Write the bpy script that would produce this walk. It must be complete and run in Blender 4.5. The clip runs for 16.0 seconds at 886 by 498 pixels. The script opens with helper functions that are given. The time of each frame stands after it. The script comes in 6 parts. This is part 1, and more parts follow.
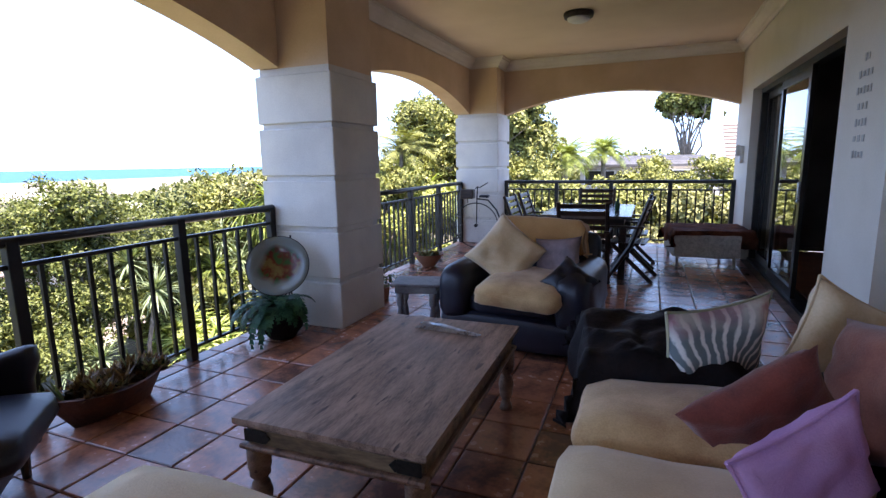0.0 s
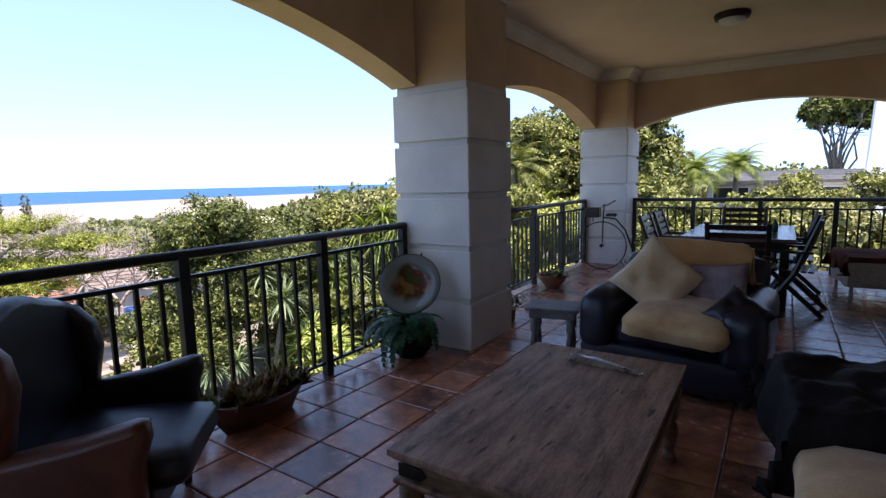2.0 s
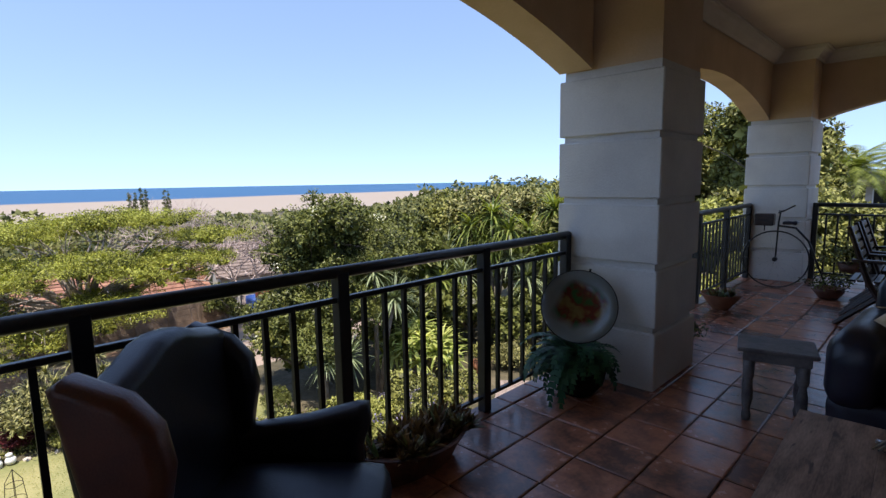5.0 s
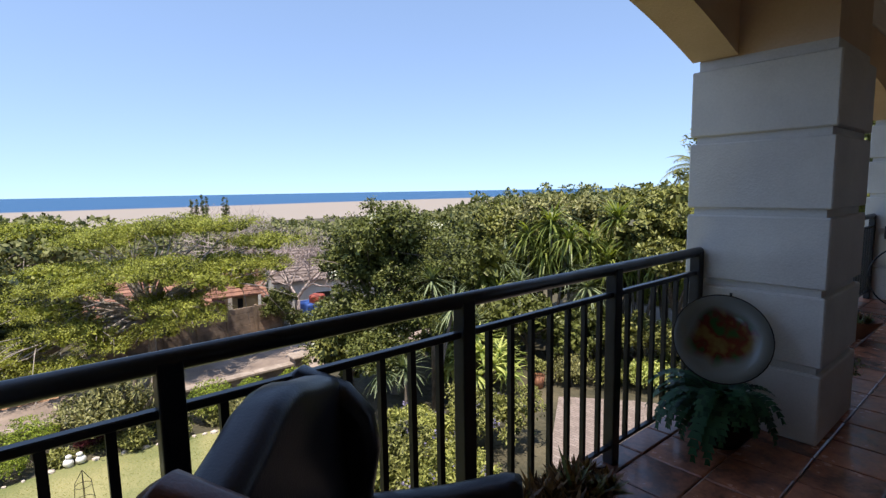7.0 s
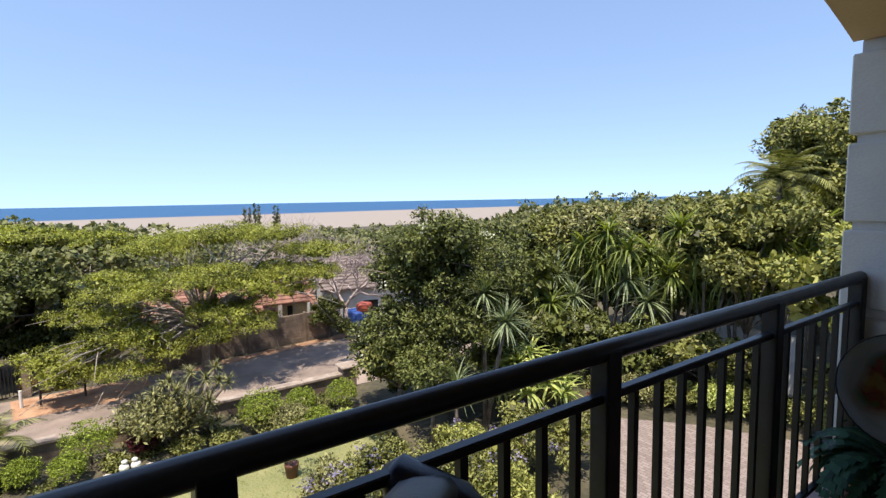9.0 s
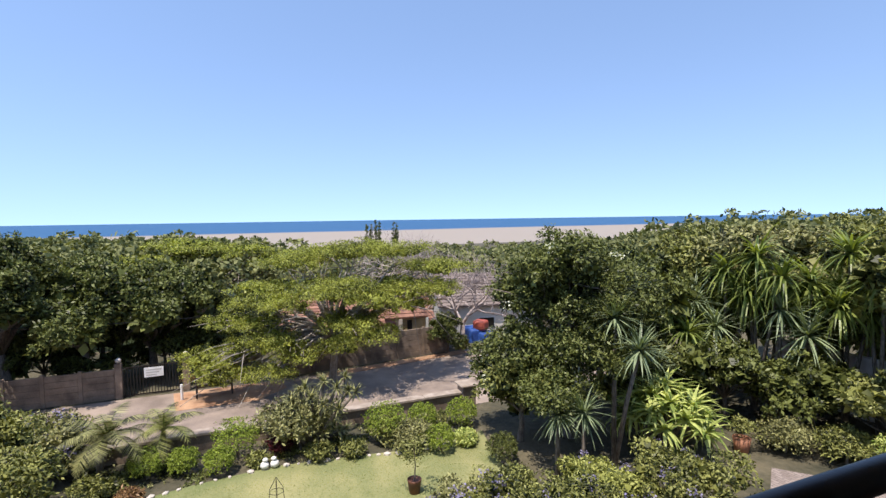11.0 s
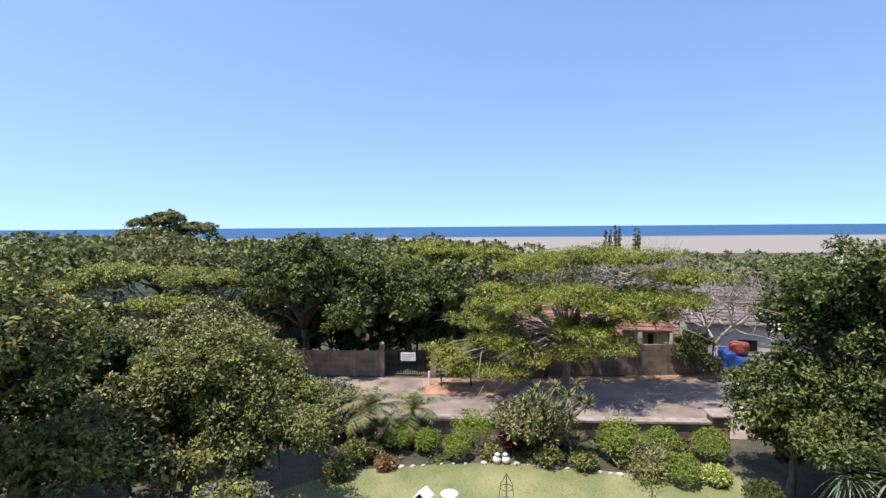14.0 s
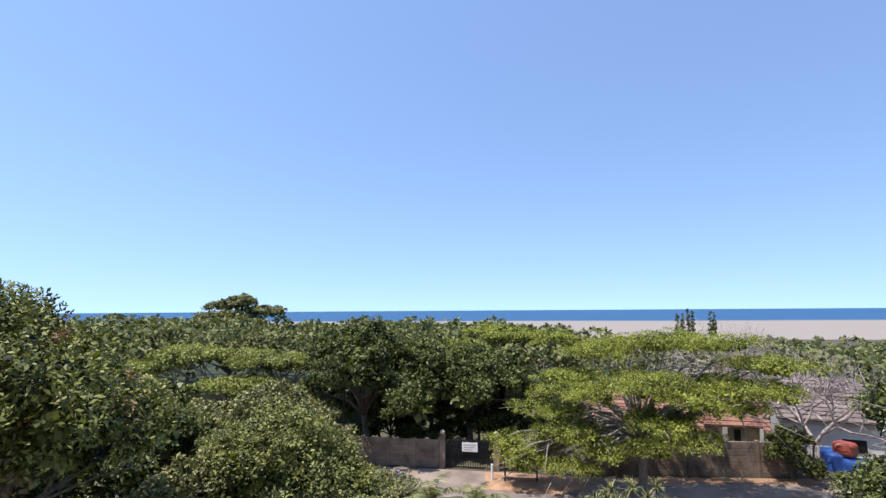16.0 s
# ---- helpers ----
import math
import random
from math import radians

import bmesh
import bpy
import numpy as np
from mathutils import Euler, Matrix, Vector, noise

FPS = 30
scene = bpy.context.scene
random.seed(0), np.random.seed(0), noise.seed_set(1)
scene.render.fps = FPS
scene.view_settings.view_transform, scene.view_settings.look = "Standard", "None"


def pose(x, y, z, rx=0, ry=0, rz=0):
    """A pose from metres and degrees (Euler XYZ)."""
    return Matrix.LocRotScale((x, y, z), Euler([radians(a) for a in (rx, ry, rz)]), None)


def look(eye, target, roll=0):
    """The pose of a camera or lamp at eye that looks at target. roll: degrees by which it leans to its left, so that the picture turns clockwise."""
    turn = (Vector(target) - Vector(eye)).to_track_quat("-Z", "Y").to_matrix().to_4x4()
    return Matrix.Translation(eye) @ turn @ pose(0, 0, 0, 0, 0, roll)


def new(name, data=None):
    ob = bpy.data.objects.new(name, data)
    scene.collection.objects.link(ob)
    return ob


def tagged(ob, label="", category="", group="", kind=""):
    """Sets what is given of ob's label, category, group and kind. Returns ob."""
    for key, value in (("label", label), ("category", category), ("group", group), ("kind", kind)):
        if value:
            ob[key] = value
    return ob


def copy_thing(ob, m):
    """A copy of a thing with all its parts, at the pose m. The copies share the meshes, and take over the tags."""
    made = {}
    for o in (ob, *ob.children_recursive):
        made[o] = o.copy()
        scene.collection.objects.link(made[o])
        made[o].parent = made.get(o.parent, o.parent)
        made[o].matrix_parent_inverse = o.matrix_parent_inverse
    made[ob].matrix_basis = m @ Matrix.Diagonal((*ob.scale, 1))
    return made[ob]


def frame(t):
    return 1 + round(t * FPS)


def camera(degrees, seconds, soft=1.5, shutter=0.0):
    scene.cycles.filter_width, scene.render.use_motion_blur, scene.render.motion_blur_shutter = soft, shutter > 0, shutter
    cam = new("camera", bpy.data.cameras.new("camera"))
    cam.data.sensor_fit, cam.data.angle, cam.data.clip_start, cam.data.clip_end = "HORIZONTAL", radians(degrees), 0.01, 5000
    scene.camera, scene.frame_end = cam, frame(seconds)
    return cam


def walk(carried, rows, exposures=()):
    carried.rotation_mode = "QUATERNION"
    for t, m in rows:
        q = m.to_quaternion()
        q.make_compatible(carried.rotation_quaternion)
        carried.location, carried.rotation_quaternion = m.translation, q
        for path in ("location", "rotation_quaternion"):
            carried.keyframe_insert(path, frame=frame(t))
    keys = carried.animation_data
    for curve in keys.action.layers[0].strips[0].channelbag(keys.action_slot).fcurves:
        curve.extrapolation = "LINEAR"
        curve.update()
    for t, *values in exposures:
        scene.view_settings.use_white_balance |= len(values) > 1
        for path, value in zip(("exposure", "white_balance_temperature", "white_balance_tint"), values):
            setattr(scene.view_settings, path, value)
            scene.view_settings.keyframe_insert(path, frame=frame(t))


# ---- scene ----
cam = camera(81.8, 16.0, soft=1.4)
PATH = [
    (0, (-0.356, 1.313, 1.391), (-1.095, 3.141, 1.055), -1.0),
    (0.5, (-0.432, 1.308, 1.4), (-1.229, 3.118, 1.097), -1.0),
    (1, (-0.495, 1.304, 1.395), (-1.379, 3.078, 1.125), -1.2),
    (1.5, (-0.555, 1.329, 1.393), (-1.572, 3.031, 1.135), -1.2),
    (2, (-0.642, 1.375, 1.395), (-1.746, 3.022, 1.132), -1.3),
    (2.5, (-0.762, 1.448, 1.399), (-1.919, 3.057, 1.129), -1.3),
    (3, (-0.858, 1.502, 1.407), (-2.073, 3.068, 1.139), -1.3),
    (3.5, (-0.973, 1.521, 1.413), (-2.272, 3.019, 1.146), -1.2),
    (4, (-1.138, 1.54, 1.432), (-2.484, 2.995, 1.163), -1.0),
    (4.5, (-1.281, 1.547, 1.442), (-2.641, 2.988, 1.168), -0.9),
    (5, (-1.412, 1.566, 1.43), (-2.806, 2.977, 1.167), -1.0),
    (7.5, (-2.145, 1.649, 1.437), (-3.679, 2.913, 1.212), -1.0),
    (8, (-2.284, 1.692, 1.434), (-3.825, 2.949, 1.22), -1.0),
    (8.5, (-2.397, 1.711, 1.436), (-3.961, 2.94, 1.23), -0.9),
    (9, (-2.521, 1.736, 1.446), (-4.149, 2.882, 1.25), -1.0),
    (11.5, (-2.9, 1.51, 1.5), (-4.795, 2.139, 1.385), -0.7),
    (12, (-2.93, 1.52, 1.5), (-4.872, 1.982, 1.383), -0.65),
    (12.5, (-2.94, 1.54, 1.5), (-4.914, 1.837, 1.381), -0.6),
    (13, (-2.95, 1.55, 1.5), (-4.941, 1.702, 1.380), -0.55),
    (13.5, (-2.95, 1.56, 1.5), (-4.946, 1.578, 1.383), -0.5),
    (14, (-2.95, 1.57, 1.5), (-4.944, 1.447, 1.407), -0.45),
    (14.5, (-2.95, 1.56, 1.5), (-4.936, 1.329, 1.447), -0.4),
    (15, (-2.95, 1.56, 1.5), (-4.926, 1.252, 1.527), -0.4),
    (15.5, (-2.95, 1.55, 1.5), (-4.917, 1.211, 1.630), -0.4),
    (16, (-2.95, 1.54, 1.5), (-4.905, 1.187, 1.733), -0.4),
]
walk(cam, [(t, look(eye, target, roll)) for t, eye, target, roll in PATH],
     [(0, 2.47, 6700, 21), (1.0, 2.08, 6700, 20), (2.0, 1.5, 6750, 18), (3.5, 1.05, 6850, 17), (5.0, 0.85, 6900, 16), (8.0, 0.72, 6900, 14), (9.0, 0.75, 6950, 14), (12.0, 0.58, 6450, 14), (16.0, 0.57, 6350, 14)])

# ---- light ----
SUN_EL, SUN_AZ = radians(70), radians(-52)      # azimuth of the sun, from +x towards +y
world = bpy.data.worlds.new("world")
scene.world = world
world.use_nodes = True
wn, wl = world.node_tree.nodes, world.node_tree.links
sky = wn.new("ShaderNodeTexSky")
sky.sky_type, sky.sun_disc = "NISHITA", False
sky.sun_elevation, sky.sun_rotation = SUN_EL, radians(90) - SUN_AZ
sky.air_density, sky.dust_density, sky.ozone_density, sky.altitude = 1.0, 0.15, 1.6, 50
sky_at, lift, tone = wn.new("ShaderNodeTexCoord"), wn.new("ShaderNodeMapping"), wn.new("ShaderNodeMix")
lift.inputs["Location"].default_value = (0, 0, 0.22)
wl.new(sky_at.outputs["Generated"], lift.inputs[0]), wl.new(lift.outputs[0], sky.inputs[0])
tone.data_type, tone.blend_type = "RGBA", "MULTIPLY"
tone.inputs["Factor"].default_value, tone.inputs[7].default_value = 1, (1.24, 1.24, 1.22, 1)
wl.new(sky.outputs[0], tone.inputs[6]), wl.new(tone.outputs[2], wn["Background"].inputs[0])
wn["Background"].inputs[1].default_value = 0.15
sun_data = bpy.data.lights.new("sun", "SUN")
sun_data.energy, sun_data.angle, sun_data.color = 4.3, radians(0.5), (1.0, 0.95, 0.86)
sun = new("sun", sun_data)
sun_dir = Vector((math.cos(SUN_EL) * math.cos(SUN_AZ), math.cos(SUN_EL) * math.sin(SUN_AZ), math.sin(SUN_EL)))
sun.matrix_world = look(sun_dir * 60, (0, 0, 0))


# ---- materials ----
def mat_base(name):
    m = bpy.data.materials.new(name)
    m.use_nodes = True
    return m, m.node_tree.nodes, m.node_tree.links, m.node_tree.nodes["Principled BSDF"]


def surface(name, c1, c2, scale=8.0, rough=0.6, bump=0.15, bump_scale=60.0, metal=0.0, stretch=(1, 1, 1), per=None,
            spec=0.5, sheen=0.0, bump_dist=0.01, spread=0.25, coords="Object", coat=0.0):
    """A two-scale mottled surface; per: 'object' or 'island' adds a random shift of tone."""
    m, n, l, b = mat_base(name)
    tc, mp = n.new("ShaderNodeTexCoord"), n.new("ShaderNodeMapping")
    l.new(tc.outputs[coords], mp.inputs[0])
    mp.inputs["Scale"].default_value = stretch
    big, fine = n.new("ShaderNodeTexNoise"), n.new("ShaderNodeTexNoise")
    big.inputs["Scale"].default_value, big.inputs["Detail"].default_value = scale, 5
    fine.inputs["Scale"].default_value, fine.inputs["Detail"].default_value = bump_scale, 6
    for t in (big, fine):
        l.new(mp.outputs[0], t.inputs["Vector"])
    ramp = n.new("ShaderNodeValToRGB")
    ramp.color_ramp.elements[0].color, ramp.color_ramp.elements[1].color = (*c1, 1), (*c2, 1)
    ramp.color_ramp.elements[0].position, ramp.color_ramp.elements[1].position = 0.32, 0.68
    mixf = n.new("ShaderNodeMath")
    mixf.operation = "MULTIPLY_ADD"
    l.new(fine.outputs[0], mixf.inputs[0])
    mixf.inputs[1].default_value = 0.35
    l.new(big.outputs[0], mixf.inputs[2])
    shift = n.new("ShaderNodeMath")
    shift.operation = "ADD"
    shift.inputs[1].default_value = -0.175
    l.new(mixf.outputs[0], shift.inputs[0])
    out = shift
    if per:
        src = n.new("ShaderNodeObjectInfo").outputs["Random"] if per == "object" else n.new("ShaderNodeNewGeometry").outputs["Random Per Island"]
        ma = n.new("ShaderNodeMath")
        ma.operation = "MULTIPLY_ADD"
        l.new(src, ma.inputs[0])
        ma.inputs[1].default_value = spread * 2
        ma.inputs[2].default_value = -spread
        ad = n.new("ShaderNodeMath")
        ad.operation = "ADD"
        l.new(ma.outputs[0], ad.inputs[0])
        l.new(out.outputs[0], ad.inputs[1])
        out = ad
    l.new(out.outputs[0], ramp.inputs[0])
    l.new(ramp.outputs[0], b.inputs["Base Color"])
    rr = n.new("ShaderNodeMapRange")
    rr.inputs["To Min"].default_value, rr.inputs["To Max"].default_value = max(rough - 0.12, 0.02), min(rough + 0.12, 1)
    l.new(big.outputs[0], rr.inputs["Value"])
    l.new(rr.outputs[0], b.inputs["Roughness"])
    b.inputs["Metallic"].default_value = metal
    b.inputs["Specular IOR Level"].default_value = spec
    b.inputs["Sheen Weight"].default_value = sheen
    b.inputs["Coat Weight"].default_value = coat
    if bump:
        bp = n.new("ShaderNodeBump")
        bp.inputs["Strength"].default_value, bp.inputs["Distance"].default_value = bump, bump_dist
        l.new(fine.outputs[0], bp.inputs["Height"])
        l.new(bp.outputs[0], b.inputs["Normal"])
    return m


def foliage(name, dark, light, through_light=0.15, rough=0.45, spec=0.22):
    m, n, l, b = mat_base(name)
    g, ramp = n.new("ShaderNodeNewGeometry"), n.new("ShaderNodeValToRGB")
    tc, nz = n.new("ShaderNodeTexCoord"), n.new("ShaderNodeTexNoise")
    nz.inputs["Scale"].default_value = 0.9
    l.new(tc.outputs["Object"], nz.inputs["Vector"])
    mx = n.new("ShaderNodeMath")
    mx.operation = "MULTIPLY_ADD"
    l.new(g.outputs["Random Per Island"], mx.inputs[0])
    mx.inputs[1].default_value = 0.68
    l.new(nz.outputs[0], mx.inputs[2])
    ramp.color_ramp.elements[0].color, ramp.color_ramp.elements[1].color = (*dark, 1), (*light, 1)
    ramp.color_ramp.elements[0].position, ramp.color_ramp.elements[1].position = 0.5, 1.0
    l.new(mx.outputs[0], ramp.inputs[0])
    l.new(ramp.outputs[0], b.inputs["Base Color"])
    b.inputs["Roughness"].default_value = rough
    b.inputs["Specular IOR Level"].default_value = spec
    tr, ms = n.new("ShaderNodeBsdfTranslucent"), n.new("ShaderNodeMixShader")
    hs = n.new("ShaderNodeMix")
    hs.data_type, hs.blend_type = "RGBA", "MULTIPLY"
    hs.inputs["Factor"].default_value = 1
    l.new(ramp.outputs[0], hs.inputs[6])
    hs.inputs[7].default_value = (1.5, 1.5, 0.5, 1)
    l.new(hs.outputs[2], tr.inputs[0])
    ms.inputs[0].default_value = through_light
    l.new(b.outputs[0], ms.inputs[1])
    l.new(tr.outputs[0], ms.inputs[2])
    l.new(ms.outputs[0], n["Material Output"].inputs[0])
    return m


M = {}
M["ceiling"] = surface("ceiling_paint", (0.64, 0.5, 0.37), (0.72, 0.58, 0.44), 1.5, 0.75, 0.12, 90)
M["beam"] = surface("beam_paint", (0.6, 0.42, 0.27), (0.7, 0.51, 0.35), 2.5, 0.8, 0.25, 70)
M["cornice"] = surface("cornice_paint", (0.7, 0.62, 0.52), (0.78, 0.7, 0.6), 3, 0.7, 0.08, 60)
M["column"] = surface("column_paint", (0.6, 0.57, 0.53), (0.72, 0.69, 0.64), 2.5, 0.75, 0.3, 80)
M["wall"] = surface("wall_paint", (0.66, 0.6, 0.52), (0.74, 0.68, 0.6), 2, 0.75, 0.2, 80)
M["terracotta"] = surface("glazed_terracotta_tile", (0.15, 0.07, 0.052), (0.52, 0.2, 0.11), 5, 0.24, 0.12, 30, per="object", spec=1.0, spread=0.16, coords="Generated", stretch=(0.5, 0.5, 0.5))
M["tile_isl"] = surface("terracotta_tile", (0.12, 0.055, 0.04), (0.46, 0.17, 0.09), 3, 0.3, 0.1, 30, per="island", spread=0.14)
M["grout"] = surface("dark_grout", (0.1, 0.065, 0.05), (0.19, 0.13, 0.1), 12, 0.9, 0.3, 120)
M["black_metal"] = surface("black_painted_steel", (0.008, 0.008, 0.01), (0.02, 0.02, 0.022), 10, 0.35, 0.05, 120, spec=0.5)
M["old_wood"] = surface("worn_hardwood", (0.14, 0.078, 0.053), (0.43, 0.27, 0.19), 3.5, 0.55, 0.3, 28, stretch=(6, 1, 6), per="island", spread=0.09, bump_dist=0.004)
M["wood_side"] = surface("pale_table_wood", (0.13, 0.08, 0.045), (0.38, 0.26, 0.15), 5, 0.5, 0.2, 30, stretch=(1, 5, 5), bump_dist=0.004)
M["iron"] = surface("dark_iron_strap", (0.015, 0.012, 0.01), (0.05, 0.04, 0.035), 20, 0.55, 0.3, 90, metal=0.6)
M["leather_black"] = surface("black_leather", (0.007, 0.007, 0.014), (0.016, 0.016, 0.03), 5, 0.36, 0.25, 160, bump_dist=0.003)
M["leather_brown"] = surface("oxblood_leather", (0.07, 0.02, 0.012), (0.17, 0.055, 0.03), 4, 0.36, 0.25, 160, bump_dist=0.003)
M["velvet"] = surface("mustard_velvet", (0.44, 0.23, 0.08), (0.72, 0.47, 0.22), 6, 0.8, 0.2, 150, sheen=0.4)
M["velvet_deep"] = surface("deep_mustard_velvet", (0.38, 0.18, 0.05), (0.56, 0.3, 0.11), 3, 0.8, 0.2, 150, sheen=0.4)
M["velvet_tan"] = surface("cream_corduroy", (0.6, 0.41, 0.22), (0.78, 0.58, 0.34), 4, 0.85, 0.2, 150, sheen=0.3)
M["cream"] = surface("cream_satin", (0.62, 0.42, 0.22), (0.8, 0.6, 0.38), 5, 0.5, 0.1, 90, sheen=0.3)
M["rust"] = surface("rust_red_suede", (0.12, 0.022, 0.014), (0.26, 0.055, 0.034), 7, 0.85, 0.2, 150, sheen=0.3)
M["salmon"] = surface("terracotta_suede", (0.2, 0.06, 0.042), (0.38, 0.135, 0.09), 7, 0.85, 0.2, 150, sheen=0.3)
M["lilac"] = surface("lilac_cotton", (0.46, 0.22, 0.46), (0.6, 0.34, 0.58), 5, 0.85, 0.2, 220)
M["grey_cloth"] = surface("grey_pink_cloth", (0.16, 0.12, 0.13), (0.32, 0.24, 0.26), 9, 0.85, 0.2, 150)
M["dark_wood"] = surface("dark_stained_wood", (0.012, 0.007, 0.005), (0.05, 0.024, 0.015), 5, 0.35, 0.15, 40, stretch=(1, 1, 6))
M["grey_wood"] = surface("weathered_painted_wood", (0.07, 0.06, 0.06), (0.2, 0.18, 0.175), 8, 0.55, 0.3, 50)
M["table_top"] = surface("polished_table_top", (0.1, 0.08, 0.075), (0.2, 0.16, 0.14), 4, 0.18, 0.03, 40)
M["wicker"] = surface("white_woven_cane", (0.4, 0.36, 0.3), (0.6, 0.55, 0.47), 30, 0.7, 0.6, 60)
M["red_cloth"] = surface("brown_red_throw", (0.06, 0.018, 0.01), (0.17, 0.055, 0.028), 5, 0.95, 0.3, 90, spec=0.1)
M["frame"] = surface("bronze_aluminium", (0.012, 0.011, 0.011), (0.03, 0.027, 0.025), 8, 0.35, 0.03, 90, metal=0.4)
M["clay"] = surface("dark_clay", (0.06, 0.022, 0.014), (0.17, 0.065, 0.035), 7, 0.6, 0.3, 60)
M["clay_light"] = surface("terracotta_pot", (0.22, 0.09, 0.05), (0.38, 0.17, 0.09), 7, 0.7, 0.3, 60)
M["soil"] = surface("soil", (0.03, 0.02, 0.014), (0.08, 0.05, 0.035), 12, 0.95, 0.6, 60)
M["bark"] = surface("grey_bark", (0.09, 0.07, 0.055), (0.24, 0.2, 0.16), 6, 0.9, 0.6, 25, stretch=(3, 3, 1))
M["bark_grey"] = surface("light_grey_bark", (0.2, 0.17, 0.14), (0.42, 0.37, 0.32), 5, 0.9, 0.4, 25, stretch=(3, 3, 1))
M["ochre"] = surface("ochre_plaster", (0.38, 0.26, 0.13), (0.55, 0.4, 0.22), 2, 0.85, 0.3, 30)
M["tin"] = surface("weathered_tin_sheet", (0.24, 0.22, 0.21), (0.42, 0.4, 0.38), 3, 0.6, 0.2, 30)
M["silver"] = surface("silver_filigree", (0.35, 0.35, 0.36), (0.7, 0.7, 0.72), 30, 0.3, 0.5, 90, metal=0.9)
M["white"] = surface("white_paint", (0.66, 0.65, 0.62), (0.8, 0.79, 0.77), 4, 0.6, 0.1, 60)
M["grey_text"] = surface("grey_lettering", (0.42, 0.4, 0.38), (0.5, 0.48, 0.45), 10, 0.7, 0)
# dark base colour stands in for the dimness behind the sliding doors
M["room"] = surface("room_wall_dimmed", (0.08, 0.07, 0.06), (0.13, 0.11, 0.1), 2, 0.8, 0.1, 60)
M["grass"] = surface("lawn_grass", (0.13, 0.155, 0.05), (0.3, 0.275, 0.12), 0.7, 0.9, 0.7, 18, bump_dist=0.05)
M["blade"] = foliage("grass_blades", (0.16, 0.19, 0.06), (0.3, 0.3, 0.12), 0.5)
M["asphalt"] = surface("old_asphalt", (0.17, 0.13, 0.105), (0.32, 0.25, 0.2), 0.8, 0.9, 0.4, 30)
M["dirt"] = surface("orange_earth", (0.3, 0.15, 0.08), (0.48, 0.3, 0.18), 1.2, 0.95, 0.5, 20)
M["stone"] = surface("garden_stone", (0.32, 0.27, 0.22), (0.52, 0.46, 0.4), 4, 0.85, 0.5, 20, per="island")
M["concrete"] = surface("stained_concrete", (0.13, 0.095, 0.07), (0.3, 0.225, 0.165), 1.5, 0.85, 0.3, 25)
M["coping"] = surface("weathered_coping", (0.22, 0.17, 0.13), (0.38, 0.31, 0.25), 3, 0.9, 0.4, 20)
M["roof_tile"] = surface("red_roof_tile", (0.17, 0.075, 0.05), (0.3, 0.15, 0.1), 3, 0.8, 0.2, 25, per="island")
M["roof_grey"] = surface("grey_brown_roof_tile", (0.1, 0.075, 0.065), (0.2, 0.155, 0.135), 3, 0.8, 0.2, 25, per="island")
M["blue_plastic"] = surface("blue_tarpaulin", (0.02, 0.05, 0.2), (0.04, 0.12, 0.4), 3, 0.5, 0.2, 20)
M["orange_plastic"] = surface("orange_cover", (0.3, 0.06, 0.04), (0.45, 0.11, 0.07), 3, 0.5, 0.2, 20)
# near-black low ends of leaf_dark and leaf_mid put crown shade into leaf colour
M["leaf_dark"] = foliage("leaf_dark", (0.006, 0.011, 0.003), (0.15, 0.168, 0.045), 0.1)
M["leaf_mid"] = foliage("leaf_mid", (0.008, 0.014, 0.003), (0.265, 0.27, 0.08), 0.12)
M["leaf_bright"] = foliage("leaf_bright", (0.045, 0.06, 0.015), (0.36, 0.37, 0.1))
M["leaf_flat"] = foliage("leaf_umbrella", (0.02, 0.03, 0.008), (0.36, 0.38, 0.075), 0.22)
M["leaf_olive"] = foliage("leaf_olive", (0.018, 0.022, 0.008), (0.31, 0.3, 0.12), 0.1)
M["leaf_far"] = foliage("leaf_far", (0.03, 0.045, 0.016), (0.21, 0.215, 0.085), 0.15, 0.7, 0.2)
M["leaf_yucca"] = foliage("leaf_yucca", (0.056, 0.080, 0.040), (0.270, 0.324, 0.180), 0.2, 0.35)
M["leaf_yellow"] = foliage("leaf_variegated", (0.12, 0.17, 0.03), (0.52, 0.56, 0.18), 0.2)
M["leaf_palm"] = foliage("leaf_palm", (0.056, 0.087, 0.021), (0.246, 0.291, 0.076), 0.3, 0.35)
M["leaf_red"] = foliage("leaf_burgundy", (0.04, 0.01, 0.012), (0.14, 0.03, 0.035))
M["leaf_fern"] = foliage("leaf_fern", (0.01, 0.04, 0.02), (0.04, 0.12, 0.06), 0.2)
M["leaf_dry"] = foliage("leaf_succulent", (0.1, 0.05, 0.028), (0.3, 0.18, 0.08), 0.1)
M["leaf_clip"] = foliage("clipped_leaf", (0.035, 0.06, 0.01), (0.3, 0.37, 0.05), 0.12)
M["hide"] = surface("dark_brown_hide", (0.006, 0.004, 0.005), (0.018, 0.012, 0.012), 6, 0.7, 0.3, 60, spec=0.15)
M["blossom"] = foliage("lavender_blossom", (0.1, 0.09, 0.16), (0.28, 0.25, 0.38), 0.2)
M["blossom_white"] = foliage("cream_blossom", (0.4, 0.4, 0.3), (0.7, 0.7, 0.55), 0.2)



